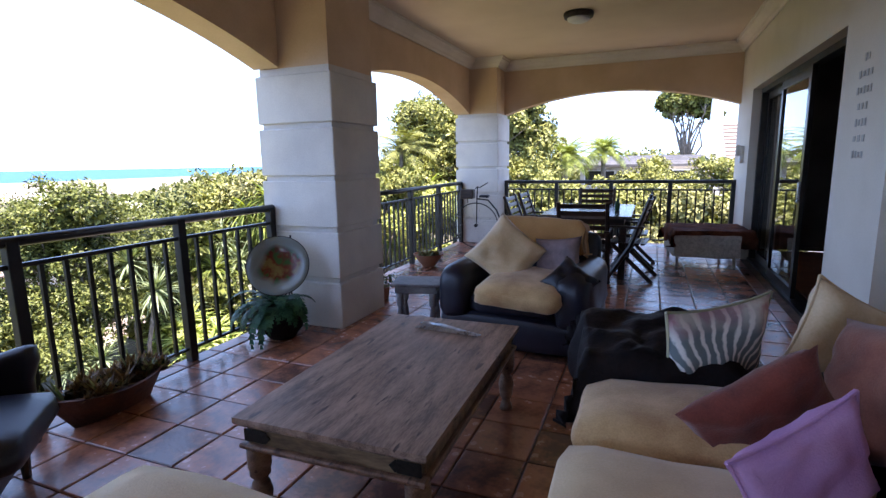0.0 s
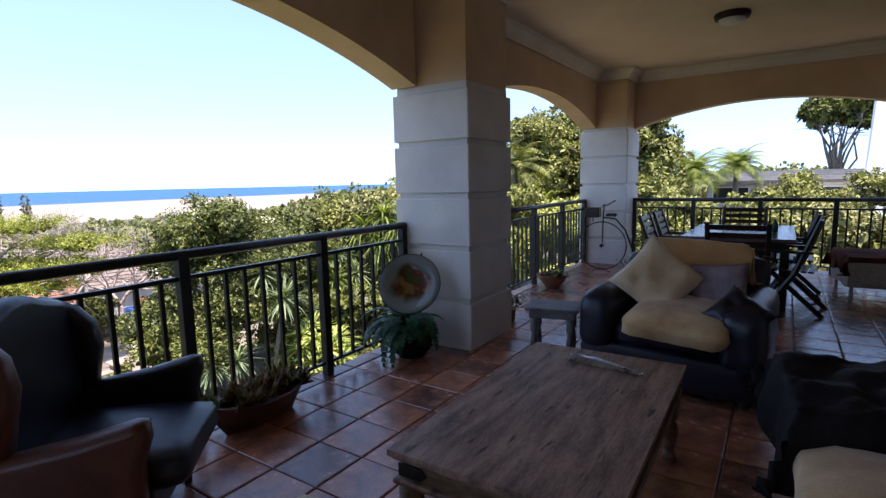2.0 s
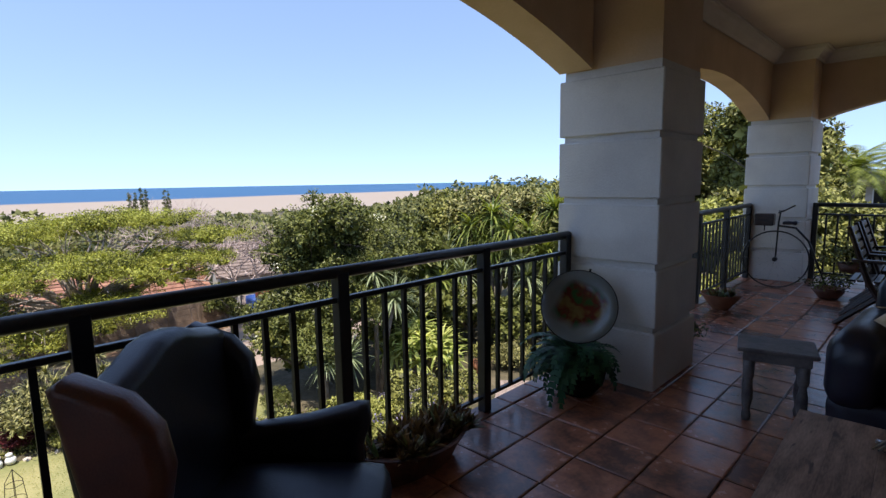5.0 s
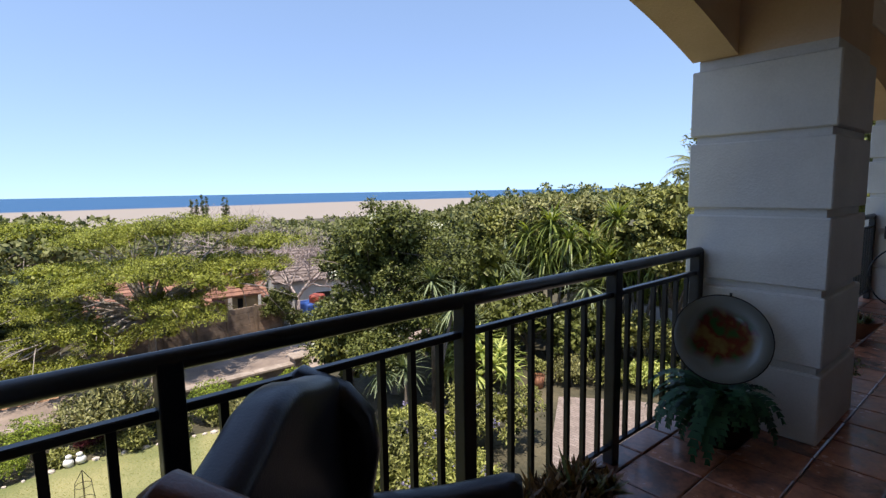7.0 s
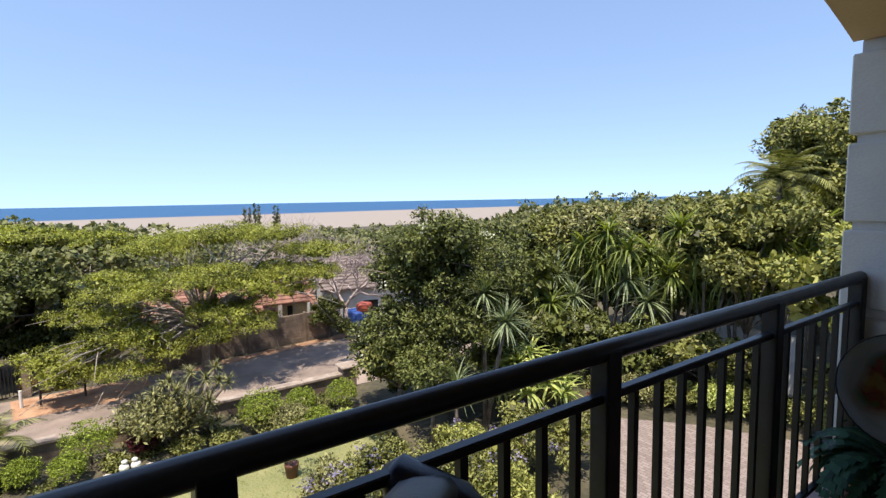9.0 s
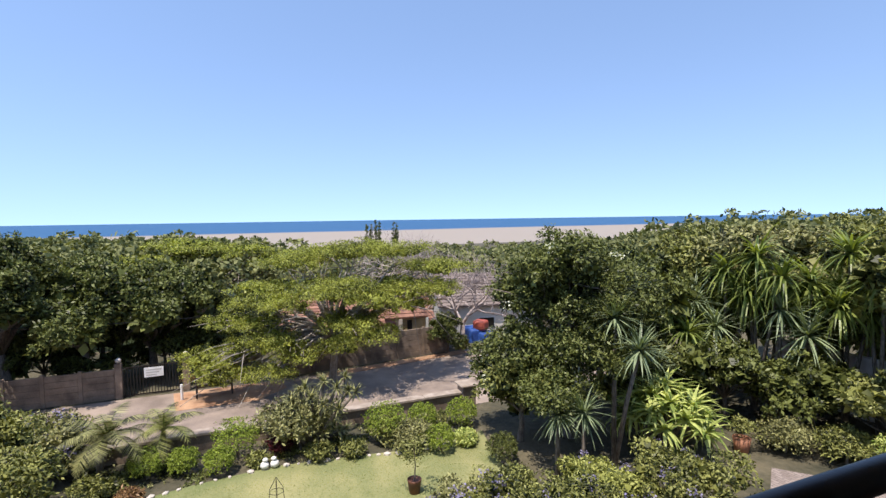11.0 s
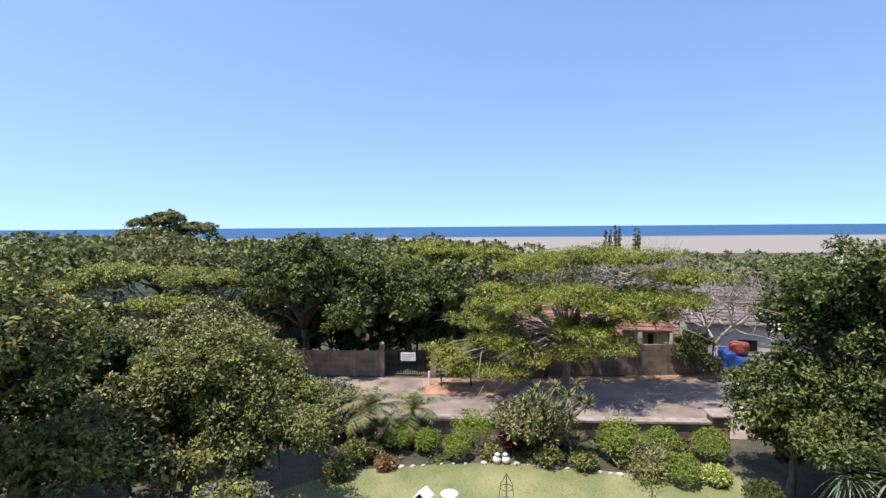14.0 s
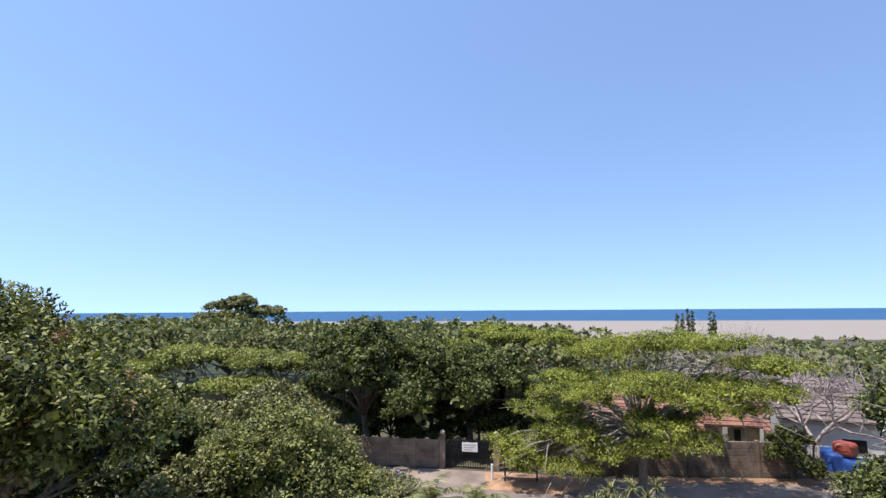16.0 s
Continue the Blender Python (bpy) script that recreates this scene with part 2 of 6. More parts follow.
def streaks(m, dark, stretch, low, high):
    """Short dark flaws in the grain, mixed over the material's colour."""
    n, l = m.node_tree.nodes, m.node_tree.links
    b = n["Principled BSDF"]
    old = b.inputs["Base Color"].links[0].from_socket
    tc, mp, nz, mr, mx = n.new("ShaderNodeTexCoord"), n.new("ShaderNodeMapping"), n.new("ShaderNodeTexNoise"), n.new("ShaderNodeMapRange"), n.new("ShaderNodeMix")
    l.new(tc.outputs["Object"], mp.inputs[0]), l.new(mp.outputs[0], nz.inputs["Vector"])
    mp.inputs["Scale"].default_value = stretch
    nz.inputs["Scale"].default_value, nz.inputs["Detail"].default_value = 1, 3
    mr.inputs["From Min"].default_value, mr.inputs["From Max"].default_value = low, high
    l.new(nz.outputs[0], mr.inputs["Value"])
    mx.data_type = "RGBA"
    l.new(mr.outputs[0], mx.inputs[0]), l.new(old, mx.inputs[6])
    mx.inputs[7].default_value = (*dark, 1)
    l.new(mx.outputs[2], b.inputs["Base Color"])


streaks(M["old_wood"], (0.075, 0.04, 0.03), (34, 7, 34), 0.62, 0.7)


def glass_mat():
    m, n, l, b = mat_base("window_glass")
    b.inputs["Base Color"].default_value = (0.85, 0.9, 0.88, 1)
    b.inputs["Roughness"].default_value = 0.01
    b.inputs["Transmission Weight"].default_value = 1
    b.inputs["IOR"].default_value = 1.5
    return m


def palm_print():
    """Cream cushion cover printed with a white and grey fan of palm blades."""
    m, n, l, b = mat_base("palm_print_cotton")
    tc, mp = n.new("ShaderNodeTexCoord"), n.new("ShaderNodeMapping")
    l.new(tc.outputs["Object"], mp.inputs[0])
    mp.inputs["Location"].default_value = (0.02, 0.24, 0)
    sep = n.new("ShaderNodeSeparateXYZ")
    l.new(mp.outputs[0], sep.inputs[0])
    at = n.new("ShaderNodeMath")
    at.operation = "ARCTAN2"
    l.new(sep.outputs[0], at.inputs[0]), l.new(sep.outputs[1], at.inputs[1])
    nz = n.new("ShaderNodeTexNoise")
    nz.inputs["Scale"].default_value, nz.inputs["Detail"].default_value = 9, 5
    l.new(tc.outputs["Object"], nz.inputs["Vector"])
    ad = n.new("ShaderNodeMath")
    ad.operation = "MULTIPLY_ADD"
    l.new(nz.outputs[0], ad.inputs[0])
    ad.inputs[1].default_value = 0.16
    l.new(at.outputs[0], ad.inputs[2])
    si = n.new("ShaderNodeMath")
    si.operation = "MULTIPLY"
    l.new(ad.outputs[0], si.inputs[0])
    si.inputs[1].default_value = 58
    sn = n.new("ShaderNodeMath")
    sn.operation = "SINE"
    l.new(si.outputs[0], sn.inputs[0])
    ramp = n.new("ShaderNodeValToRGB")
    e = ramp.color_ramp.elements
    e[0].position, e[0].color = 0.1, (0.17, 0.21, 0.22, 1)
    e[1].position, e[1].color = 0.8, (0.86, 0.84, 0.8, 1)
    l.new(sn.outputs[0], ramp.inputs[0])
    r2 = n.new("ShaderNodeValToRGB")
    r2.color_ramp.elements[0].position, r2.color_ramp.elements[0].color = 0.42, (0.5, 0.25, 0.28, 1)
    r2.color_ramp.elements[1].position, r2.color_ramp.elements[1].color = 0.56, (0.7, 0.62, 0.54, 1)
    l.new(nz.outputs[0], r2.inputs[0])
    ln = n.new("ShaderNodeVectorMath")
    ln.operation = "LENGTH"
    l.new(mp.outputs[0], ln.inputs[0])
    mr = n.new("ShaderNodeMapRange")
    mr.inputs["From Min"].default_value, mr.inputs["From Max"].default_value = 0.42, 0.52
    l.new(ln.outputs["Value"], mr.inputs["Value"])
    mx = n.new("ShaderNodeMix")
    mx.data_type = "RGBA"
    l.new(mr.outputs[0], mx.inputs[0]), l.new(ramp.outputs[0], mx.inputs[6]), l.new(r2.outputs[0], mx.inputs[7])
    l.new(mx.outputs[2], b.inputs["Base Color"])
    b.inputs["Roughness"].default_value = 0.8
    return m


def floral_enamel():
    """White enamel with a blotchy red and green posy in the middle."""
    m, n, l, b = mat_base("floral_enamel")
    tc = n.new("ShaderNodeTexCoord")
    nz, n2 = n.new("ShaderNodeTexNoise"), n.new("ShaderNodeTexNoise")
    nz.inputs["Scale"].default_value, n2.inputs["Scale"].default_value = 9, 3
    l.new(tc.outputs["Object"], nz.inputs["Vector"]), l.new(tc.outputs["Object"], n2.inputs["Vector"])
    ramp = n.new("ShaderNodeValToRGB")
    e = ramp.color_ramp.elements
    e[0].position, e[0].color = 0.38, (0.03, 0.09, 0.025, 1)
    e[1].position, e[1].color = 0.62, (0.2, 0.13, 0.04, 1)
    mid = e.new(0.5)
    mid.color = (0.13, 0.018, 0.012, 1)
    l.new(nz.outputs[0], ramp.inputs[0])
    ln = n.new("ShaderNodeVectorMath")
    ln.operation = "LENGTH"
    l.new(tc.outputs["Object"], ln.inputs[0])
    a = n.new("ShaderNodeMath")
    a.operation = "MULTIPLY_ADD"
    l.new(n2.outputs[0], a.inputs[0])
    a.inputs[1].default_value = 0.25
    l.new(ln.outputs["Value"], a.inputs[2])
    mr = n.new("ShaderNodeMapRange")
    mr.inputs["From Min"].default_value, mr.inputs["From Max"].default_value = 0.27, 0.32
    l.new(a.outputs[0], mr.inputs["Value"])
    mx = n.new("ShaderNodeMix")
    mx.data_type = "RGBA"
    l.new(mr.outputs[0], mx.inputs[0]), l.new(ramp.outputs[0], mx.inputs[6])
    mx.inputs[7].default_value = (0.24, 0.27, 0.255, 1)
    l.new(mx.outputs[2], b.inputs["Base Color"])
    b.inputs["Roughness"].default_value = 0.2
    return m


def paving_mat():
    m, n, l, b = mat_base("brick_paving")
    tc, br = n.new("ShaderNodeTexCoord"), n.new("ShaderNodeTexBrick")
    l.new(tc.outputs["Object"], br.inputs["Vector"])
    br.inputs["Scale"].default_value = 1
    br.inputs["Brick Width"].default_value, br.inputs["Row Height"].default_value, br.inputs["Mortar Size"].default_value = 0.22, 0.11, 0.008
    br.inputs["Color1"].default_value, br.inputs["Color2"].default_value = (0.2, 0.155, 0.135, 1), (0.28, 0.225, 0.2, 1)
    br.inputs["Mortar"].default_value = (0.12, 0.1, 0.085, 1)
    l.new(br.outputs[0], b.inputs["Base Color"])
    b.inputs["Roughness"].default_value = 0.85
    bp = n.new("ShaderNodeBump")
    bp.inputs["Strength"].default_value, bp.inputs["Distance"].default_value = 0.5, 0.01
    bp.invert = True
    l.new(br.outputs["Fac"], bp.inputs["Height"]), l.new(bp.outputs[0], b.inputs["Normal"])
    return m


def sea_mat():
    """Blue open water; silt browns it near the shore."""
    m, n, l, b = mat_base("sea_water")
    tc, sep, nz = n.new("ShaderNodeTexCoord"), n.new("ShaderNodeSeparateXYZ"), n.new("ShaderNodeTexNoise")
    l.new(tc.outputs["Object"], sep.inputs[0])
    nz.inputs["Scale"].default_value = 0.004
    l.new(tc.outputs["Object"], nz.inputs["Vector"])
    a = n.new("ShaderNodeMath")
    a.operation = "MULTIPLY_ADD"
    l.new(nz.outputs[0], a.inputs[0])
    a.inputs[1].default_value = 60
    l.new(sep.outputs[0], a.inputs[2])
    mr = n.new("ShaderNodeMapRange")
    mr.inputs["From Min"].default_value, mr.inputs["From Max"].default_value = -690, -640
    l.new(a.outputs[0], mr.inputs["Value"])
    mx = n.new("ShaderNodeMix")
    mx.data_type = "RGBA"
    l.new(mr.outputs[0], mx.inputs[0])
    mx.inputs[6].default_value, mx.inputs[7].default_value = (0.035, 0.1, 0.2, 1), (0.28, 0.24, 0.2, 1)
    l.new(mx.outputs[2], b.inputs["Base Color"])
    b.inputs["Roughness"].default_value = 0.7
    b.inputs["Specular IOR Level"].default_value = 0.1
    return m


M["glass"], M["palm_print"], M["enamel"], M["paving"], M["sea"] = glass_mat(), palm_print(), floral_enamel(), paving_mat(), sea_mat()


# ---- mesh helpers ----
def obj(name, bm, material, parent=None, label="", m=None, smooth=False, **tags):
    me = bpy.data.meshes.new(name)
    bmesh.ops.recalc_face_normals(bm, faces=bm.faces)
    bm.to_mesh(me)
    bm.free()
    me.materials.append(M[material] if isinstance(material, str) else material)
    if smooth:
        me.shade_smooth()
    ob = new(name, me)
    if parent:
        ob.parent = parent
    if m is not None:
        ob.matrix_basis = m
    return tagged(ob, label, **tags)


def part(name, bm, material, parent, label="", m=None, smooth=False):
    return obj(name, bm, material, parent, label, m, smooth)


def thing(name, m, label, category, group=""):
    e = new(name)
    e.matrix_basis = m
    return tagged(e, label, category, group)


def add_box(bm, c, s, m=None, bevel=0.0, seg=1):
    """Adds a box of centre c and size s."""
    mat4 = Matrix.Translation(c) @ Matrix.Diagonal((*s, 1))
    if m is not None:
        mat4 = m @ mat4
    vs = bmesh.ops.create_cube(bm, size=1, matrix=mat4)["verts"]
    if bevel:
        bmesh.ops.bevel(bm, geom=list({e for v in vs for e in v.link_edges}), offset=bevel, segments=seg, affect="EDGES", profile=0.5)


def box(c, s, bevel=0.0, seg=1, m=None):
    bm = bmesh.new()
    add_box(bm, c, s, m, bevel, seg)
    return bm


def span(x0, x1, y0, y1, z0, z1, bevel=0.0, seg=1):
    return box(((x0 + x1) / 2, (y0 + y1) / 2, (z0 + z1) / 2), (x1 - x0, y1 - y0, z1 - z0), bevel, seg)


def add_tube(bm, pts, radii, n=8, cap=True):
    """A tapered tube through the points."""
    pts = [Vector(p) for p in pts]
    if isinstance(radii, (int, float)):
        radii = [radii] * len(pts)
    rings, ref = [], None
    for i, p in enumerate(pts):
        d = (pts[min(i + 1, len(pts) - 1)] - pts[max(i - 1, 0)]).normalized()
        if ref is None:
            ref = d.orthogonal().normalized()
        u = (ref - d * ref.dot(d)).normalized()
        v = d.cross(u)
        ref = u
        rings.append([bm.verts.new(p + (u * math.cos(a) + v * math.sin(a)) * radii[i]) for a in (2 * math.pi * k / n for k in range(n))])
    for a, b in zip(rings, rings[1:]):
        for k in range(n):
            bm.faces.new((a[k], a[(k + 1) % n], b[(k + 1) % n], b[k]))
    if cap:
        bm.faces.new(rings[0][::-1])
        bm.faces.new(rings[-1])


def tube(pts, radii, n=8, cap=True):
    bm = bmesh.new()
    add_tube(bm, pts, radii, n, cap)
    return bm


def lathe(profile, n=24, closed=False):
    """Turns a profile of (radius, z) round z."""
    bm = bmesh.new()
    rings = []
    for r, z in profile:
        rings.append([bm.verts.new((r * math.cos(2 * math.pi * k / n), r * math.sin(2 * math.pi * k / n), z)) for k in range(n)])
    for a, b in zip(rings, rings[1:]):
        for k in range(n):
            bm.faces.new((a[k], a[(k + 1) % n], b[(k + 1) % n], b[k]))
    if profile[0][0] > 0.001:
        bm.faces.new(rings[0][::-1])
    if profile[-1][0] > 0.001:
        bm.faces.new(rings[-1])
    bmesh.ops.remove_doubles(bm, verts=bm.verts, dist=1e-5)
    return bm


def ring(R, r, n=32, k=8):
    bm = bmesh.new()
    rows = [[bm.verts.new(((R + r * math.cos(b)) * math.cos(a), (R + r * math.cos(b)) * math.sin(a), r * math.sin(b)))
             for b in (2 * math.pi * j / k for j in range(k))] for a in (2 * math.pi * i / n for i in range(n))]
    for i in range(n):
        for j in range(k):
            bm.faces.new((rows[i][j], rows[(i + 1) % n][j], rows[(i + 1) % n][(j + 1) % k], rows[i][(j + 1) % k]))
    return bm


def pillow(w, h, t, seed=0, pinch=0.1, n=16):
    """A stuffed cushion lying in xy, its corners drawn out into points."""
    bm = bmesh.new()
    off = Vector((seed * 7.3, seed * 3.1, 0))
    sides = {}
    for s in (1, -1):
        grid = []
        for i in range(n + 1):
            row = []
            for j in range(n + 1):
                u, v = 2 * i / n - 1, 2 * j / n - 1
                edge = (1 - u ** 4) * (1 - v ** 4)
                x = w / 2 * u * (1 - pinch * (1 - v * v) * abs(u))
                y = h / 2 * v * (1 - pinch * (1 - u * u) * abs(v))
                z = s * t / 2 * max(edge, 0) ** 0.55
                wob = noise.noise(Vector((u * 2.1, v * 2.1, s * 2)) + off) * t * 0.22 * max(edge, 0) ** 0.5
                fold = noise.noise(Vector((u * 6, v * 6, s)) + off) * t * 0.05
                if s == -1 and (i in (0, n) or j in (0, n)):
                    row.append(sides[1][i][j])
                else:
                    row.append(bm.verts.new((x, y, z + (wob + fold if edge > 0.01 else 0))))
            grid.append(row)
        sides[s] = grid
        for i in range(n):
            for j in range(n):
                q = (grid[i][j], grid[i + 1][j], grid[i + 1][j + 1], grid[i][j + 1])
                bm.faces.new(q if s == 1 else q[::-1])
    return bm


def soft_box(w, d, h, bevel=0.06, seg=3, puff=0.0, seed=0):
    """An upholstered block standing on z = 0, its faces swollen a little."""
    bm = box((0, 0, h / 2), (w, d, h))
    bmesh.ops.subdivide_edges(bm, edges=bm.edges, cuts=7, use_grid_fill=True)
    off = Vector((seed * 5.1, 0, seed))
    for v in bm.verts:
        u = Vector((v.co.x / (w / 2), v.co.y / (d / 2), v.co.z / (h / 2) - 1))
        r = Vector((w / 2, d / 2, h / 2))
        p = Vector([max(min(c, 1), -1) for c in u])
        inner = Vector([p[i] * (r[i] - bevel) for i in range(3)])
        outer = Vector([p[i] * r[i] for i in range(3)]) - Vector([max(min(p[i] * r[i], r[i] - bevel), bevel - r[i]) for i in range(3)])
        core = Vector([max(min(p[i] * r[i], r[i] - bevel), bevel - r[i]) for i in range(3)])
        q = core + (outer.normalized() * bevel if outer.length > 1e-6 else outer)
        q.z += puff * (1 - u.x ** 2) * (1 - u.y ** 2) * (1 if u.z > 0 else 0)
        q += Vector((1, 1, 1)) * noise.noise(u * 1.7 + off) * 0.012
        v.co = q + Vector((0, 0, h / 2))
    return bm


def quads_object(name, V, material, parent=None, label="", m=None, n=4, **tags):
    """A mesh from an array of faces (count, corners, 3), each face an island."""
    V = np.asarray(V, dtype=np.float32)
    k = len(V)
    me = bpy.data.meshes.new(name)
    me.vertices.add(k * n), me.loops.add(k * n), me.polygons.add(k)
    me.vertices.foreach_set("co", V.reshape(-1))
    me.loops.foreach_set("vertex_index", np.arange(k * n, dtype=np.int32))
    me.polygons.foreach_set("loop_start", np.arange(0, k * n, n, dtype=np.int32))
    me.update(calc_edges=True)
    me.materials.append(M[material])
    ob = new(name, me)
    if parent:
        ob.parent = parent
    if m is not None:
        ob.matrix_basis = m
    return tagged(ob, label, **tags)


def unit(v):
    return v / np.maximum(np.linalg.norm(v, axis=-1, keepdims=True), 1e-9)


def leaves(rng, lobes, count, size, aspect=0.45, shell=0.45, upward=0.35, clump=1.0, per=38):
    """Leaf blades in tufts, spread over ellipsoid lobes (x, y, z, rx, ry, rz); tufts are domed, with gaps between."""
    L = np.array(lobes, float)
    area = (L[:, 3] * L[:, 4] + L[:, 4] * L[:, 5] + L[:, 3] * L[:, 5])
    tufts = max(int(count / per), 3)
    pick = rng.choice(len(L), tufts, p=area / area.sum())
    d = unit(rng.normal(size=(tufts, 3)))
    d[:, 2] = np.where(d[:, 2] < -0.3, -d[:, 2] * 0.5, d[:, 2])
    d = unit(d)
    r = 1 - shell * rng.random(tufts) ** 1.8
    r *= 1 + 0.1 * np.sin(d[:, 0] * 5 + pick) * np.cos(d[:, 1] * 4 + 2 * pick) + 0.05 * rng.normal(size=tufts)
    c = L[pick, :3] + d * r[:, None] * L[pick, 3:]
    grow = np.clip((0.16 + 0.1 * L[pick, 3]) * (0.6 + 0.8 * rng.random(tufts)) * clump, size * 0.8, None)
    flat = np.clip(L[pick, 5] / L[pick, 3], 0.45, 1)
    idx = rng.integers(0, tufts, count)
    out = unit(rng.normal(size=(count, 3)) + d[idx] * 0.6 + [0, 0, 0.5])
    rad = (grow[idx] * (0.55 + 0.5 * rng.random(count)))[:, None]
    base = c[idx] + out * rad * np.stack([np.ones(count), np.ones(count), flat[idx]], 1)
    nrm = unit(out + rng.normal(size=(count, 3)) * 0.45 + [0, 0, upward * 0.5])
    way = unit(np.cross(nrm, rng.normal(size=(count, 3))) + out * 0.35)
    side = unit(np.cross(way, nrm))
    s = (size * (0.6 + 0.8 * rng.random(count)))[:, None]
    tip = base + way * s
    mid = base + way * s * 0.5 + nrm * s * 0.06
    return np.stack([base, mid + side * s * aspect / 2, tip, mid - side * s * aspect / 2], 1)


def blades(rng, origin, count, length, width, droop=0.6, spread=(0.15, 1.35), seg=3, dir0=None):
    """Strap leaves that arch out of one point; each blade is seg quads."""
    out = []
    az = rng.random(count) * 2 * math.pi
    el = spread[0] + (spread[1] - spread[0]) * rng.random(count)
    ln = length * (0.75 + 0.4 * rng.random(count))
    o = np.array(origin, float)
    h = np.stack([np.cos(az), np.sin(az), 0 * az], 1)
    sd = np.stack([-np.sin(az), np.cos(az), 0 * az], 1)
    prev, pw = np.repeat(o[None], count, 0), width * 0.5
    for i in range(seg):
        f = (i + 1) / seg
        e = el - droop * f * (0.6 + 0.8 * rng.random(count) * 0.5)
        nxt = prev + (h * np.cos(e)[:, None] + np.array([0, 0, 1]) * np.sin(e)[:, None]) * (ln / seg)[:, None]
        w = width * 0.5 * (1 - f ** 1.5) + 0.001
        out.append(np.stack([prev - sd * pw, prev + sd * pw, nxt + sd * w, nxt - sd * w], 1))
        prev, pw = nxt, w
    return np.concatenate(out)


def limbs(rng, base, fork, tips, r0):
    """A trunk to the fork and curved limbs to the tips."""
    bm = bmesh.new()
    base, fork = Vector(base), Vector(fork)
    mid = (base + fork) / 2 + Vector(rng.normal(size=3) * 0.05 * (fork - base).length)
    add_tube(bm, [base - Vector((0, 0, 0.3)), base + Vector((0, 0, 0.1)), mid, fork], [r0 * 1.35, r0 * 1.1, r0 * 0.85, r0 * 0.7], 8)
    for t in tips:
        t = Vector(t)
        w = (t - fork).length
        a = fork.lerp(t, 0.35) + Vector((0, 0, 0.12 * w)) + Vector(rng.normal(size=3) * 0.04 * w)
        b = fork.lerp(t, 0.7) + Vector((0, 0, 0.06 * w)) + Vector(rng.normal(size=3) * 0.05 * w)
        add_tube(bm, [fork, a, b, t], [r0 * 0.5, r0 * 0.34, r0 * 0.2, r0 * 0.06], 6)
        for q in range(2):
            e = t + Vector(rng.normal(size=3) * 0.22 * w)
            e.z = min(e.z, t.z)
            add_tube(bm, [b, b.lerp(e, 0.5) + Vector((0, 0, 0.03 * w)), e], [r0 * 0.18, r0 * 0.1, r0 * 0.03], 5)
    return bm


EYE = Vector((-2.95, 1.55, 1.5))


def at(yaw, dist, z):
    """A place by its bearing from the rail (degrees to the left of +y), distance and height."""
    a = radians(yaw)
    return Vector((EYE.x - math.sin(a) * dist, EYE.y + math.cos(a) * dist, z))


# ---- the large structure ----
XO, XI, XW = -3.465, -3.21, 0.84        # outer face, beam's inner face, house wall
ZC, ZT = 3.04, 2.17                      # ceiling, top of the column blocks
A0, A1, B0, B1, C0, C1 = 4.865, 5.61, 9.67, 10.41, 0.05, 0.8


def ground_height(x, y):
    z = -5.2
    if x < -19.05:
        z = -6.6
    if x < -31:
        z = max(-6.6 - 10.4 * min(1, (-31 - x) / 250) ** 0.8, -15.08)
    if y > 22:
        k = min(1, (y - 22) / 14)
        z += 2.6 * k * (1 if x > -30 else max(0, 1 + (x + 30) / 60))
    return z


def ground_sheet():
    xs = [-4900, -2000, -900, -500, -285, -240, -200, -160, -130, -100, -80, -65, -50, -40, -35, -31, -28, -24, -21, -19.15, -19.05, -17, -14, -11, -8, -5, -3.4, 0, 5, 12, 25, 60, 200, 900, 4000]
    ys = [-4900, -1500, -500, -200, -100, -60, -35, -20, -12, -8, -4, 0, 4, 8, 11, 13, 15, 18, 21, 25, 30, 40, 60, 100, 200, 500, 1500, 4900]
    bm = bmesh.new()
    g = [[bm.verts.new((x, y, ground_height(x, y))) for y in ys] for x in xs]
    for i in range(len(xs) - 1):
        for j in range(len(ys) - 1):
            bm.faces.new((g[i][j], g[i + 1][j], g[i + 1][j + 1], g[i][j + 1]))
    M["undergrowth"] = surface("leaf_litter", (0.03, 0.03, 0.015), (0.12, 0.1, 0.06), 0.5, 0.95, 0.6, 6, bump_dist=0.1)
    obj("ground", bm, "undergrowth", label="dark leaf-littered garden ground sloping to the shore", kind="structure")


def flat_patch(name, pts, z, material, label):
    bm = bmesh.new()
    top = [bm.verts.new((x, y, z)) for x, y in pts]
    low = [bm.verts.new((x, y, z - 0.3)) for x, y in pts]
    bm.faces.new(top)
    for i in range(len(pts)):
        j = (i + 1) % len(pts)
        bm.faces.new((top[i], low[i], low[j], top[j]))
    obj(name, bm, material, label=label, kind="structure")


ground_sheet()
obj("water", span(-4880, -292, -4880, 4880, -15.2, -15.0), "sea", label="blue sea with a wide silt-brown band inshore", kind="structure")
flat_patch("ground", [(-13.9, -4.6), (-15.3, -3.4), (-16.4, -2.0), (-16.9, 0.4), (-17.1, 2.4), (-16.8, 4.6), (-16.5, 6.2), (-16.6, 7.6), (-16.9, 8.6), (-15, 8.1), (-10, 8.3), (-3.6, 7), (-3.6, -7), (-10.5, -7)],
           -5.17, "grass", "sunlit mown lawn with dry patches")
flat_patch("road", [(-19.4, -14), (-29.6, -12), (-29.6, 8.4), (-30.8, 14), (-31, 26), (-19.4, 22)], -6.585, "asphalt", "faded grey asphalt road and turning area")
flat_patch("ground", [(-27.0, -0.9), (-29.5, -1.2), (-29.5, 3.6), (-28.2, 3.8), (-26.9, 2.4)], -6.575, "dirt", "bare orange earth verge")
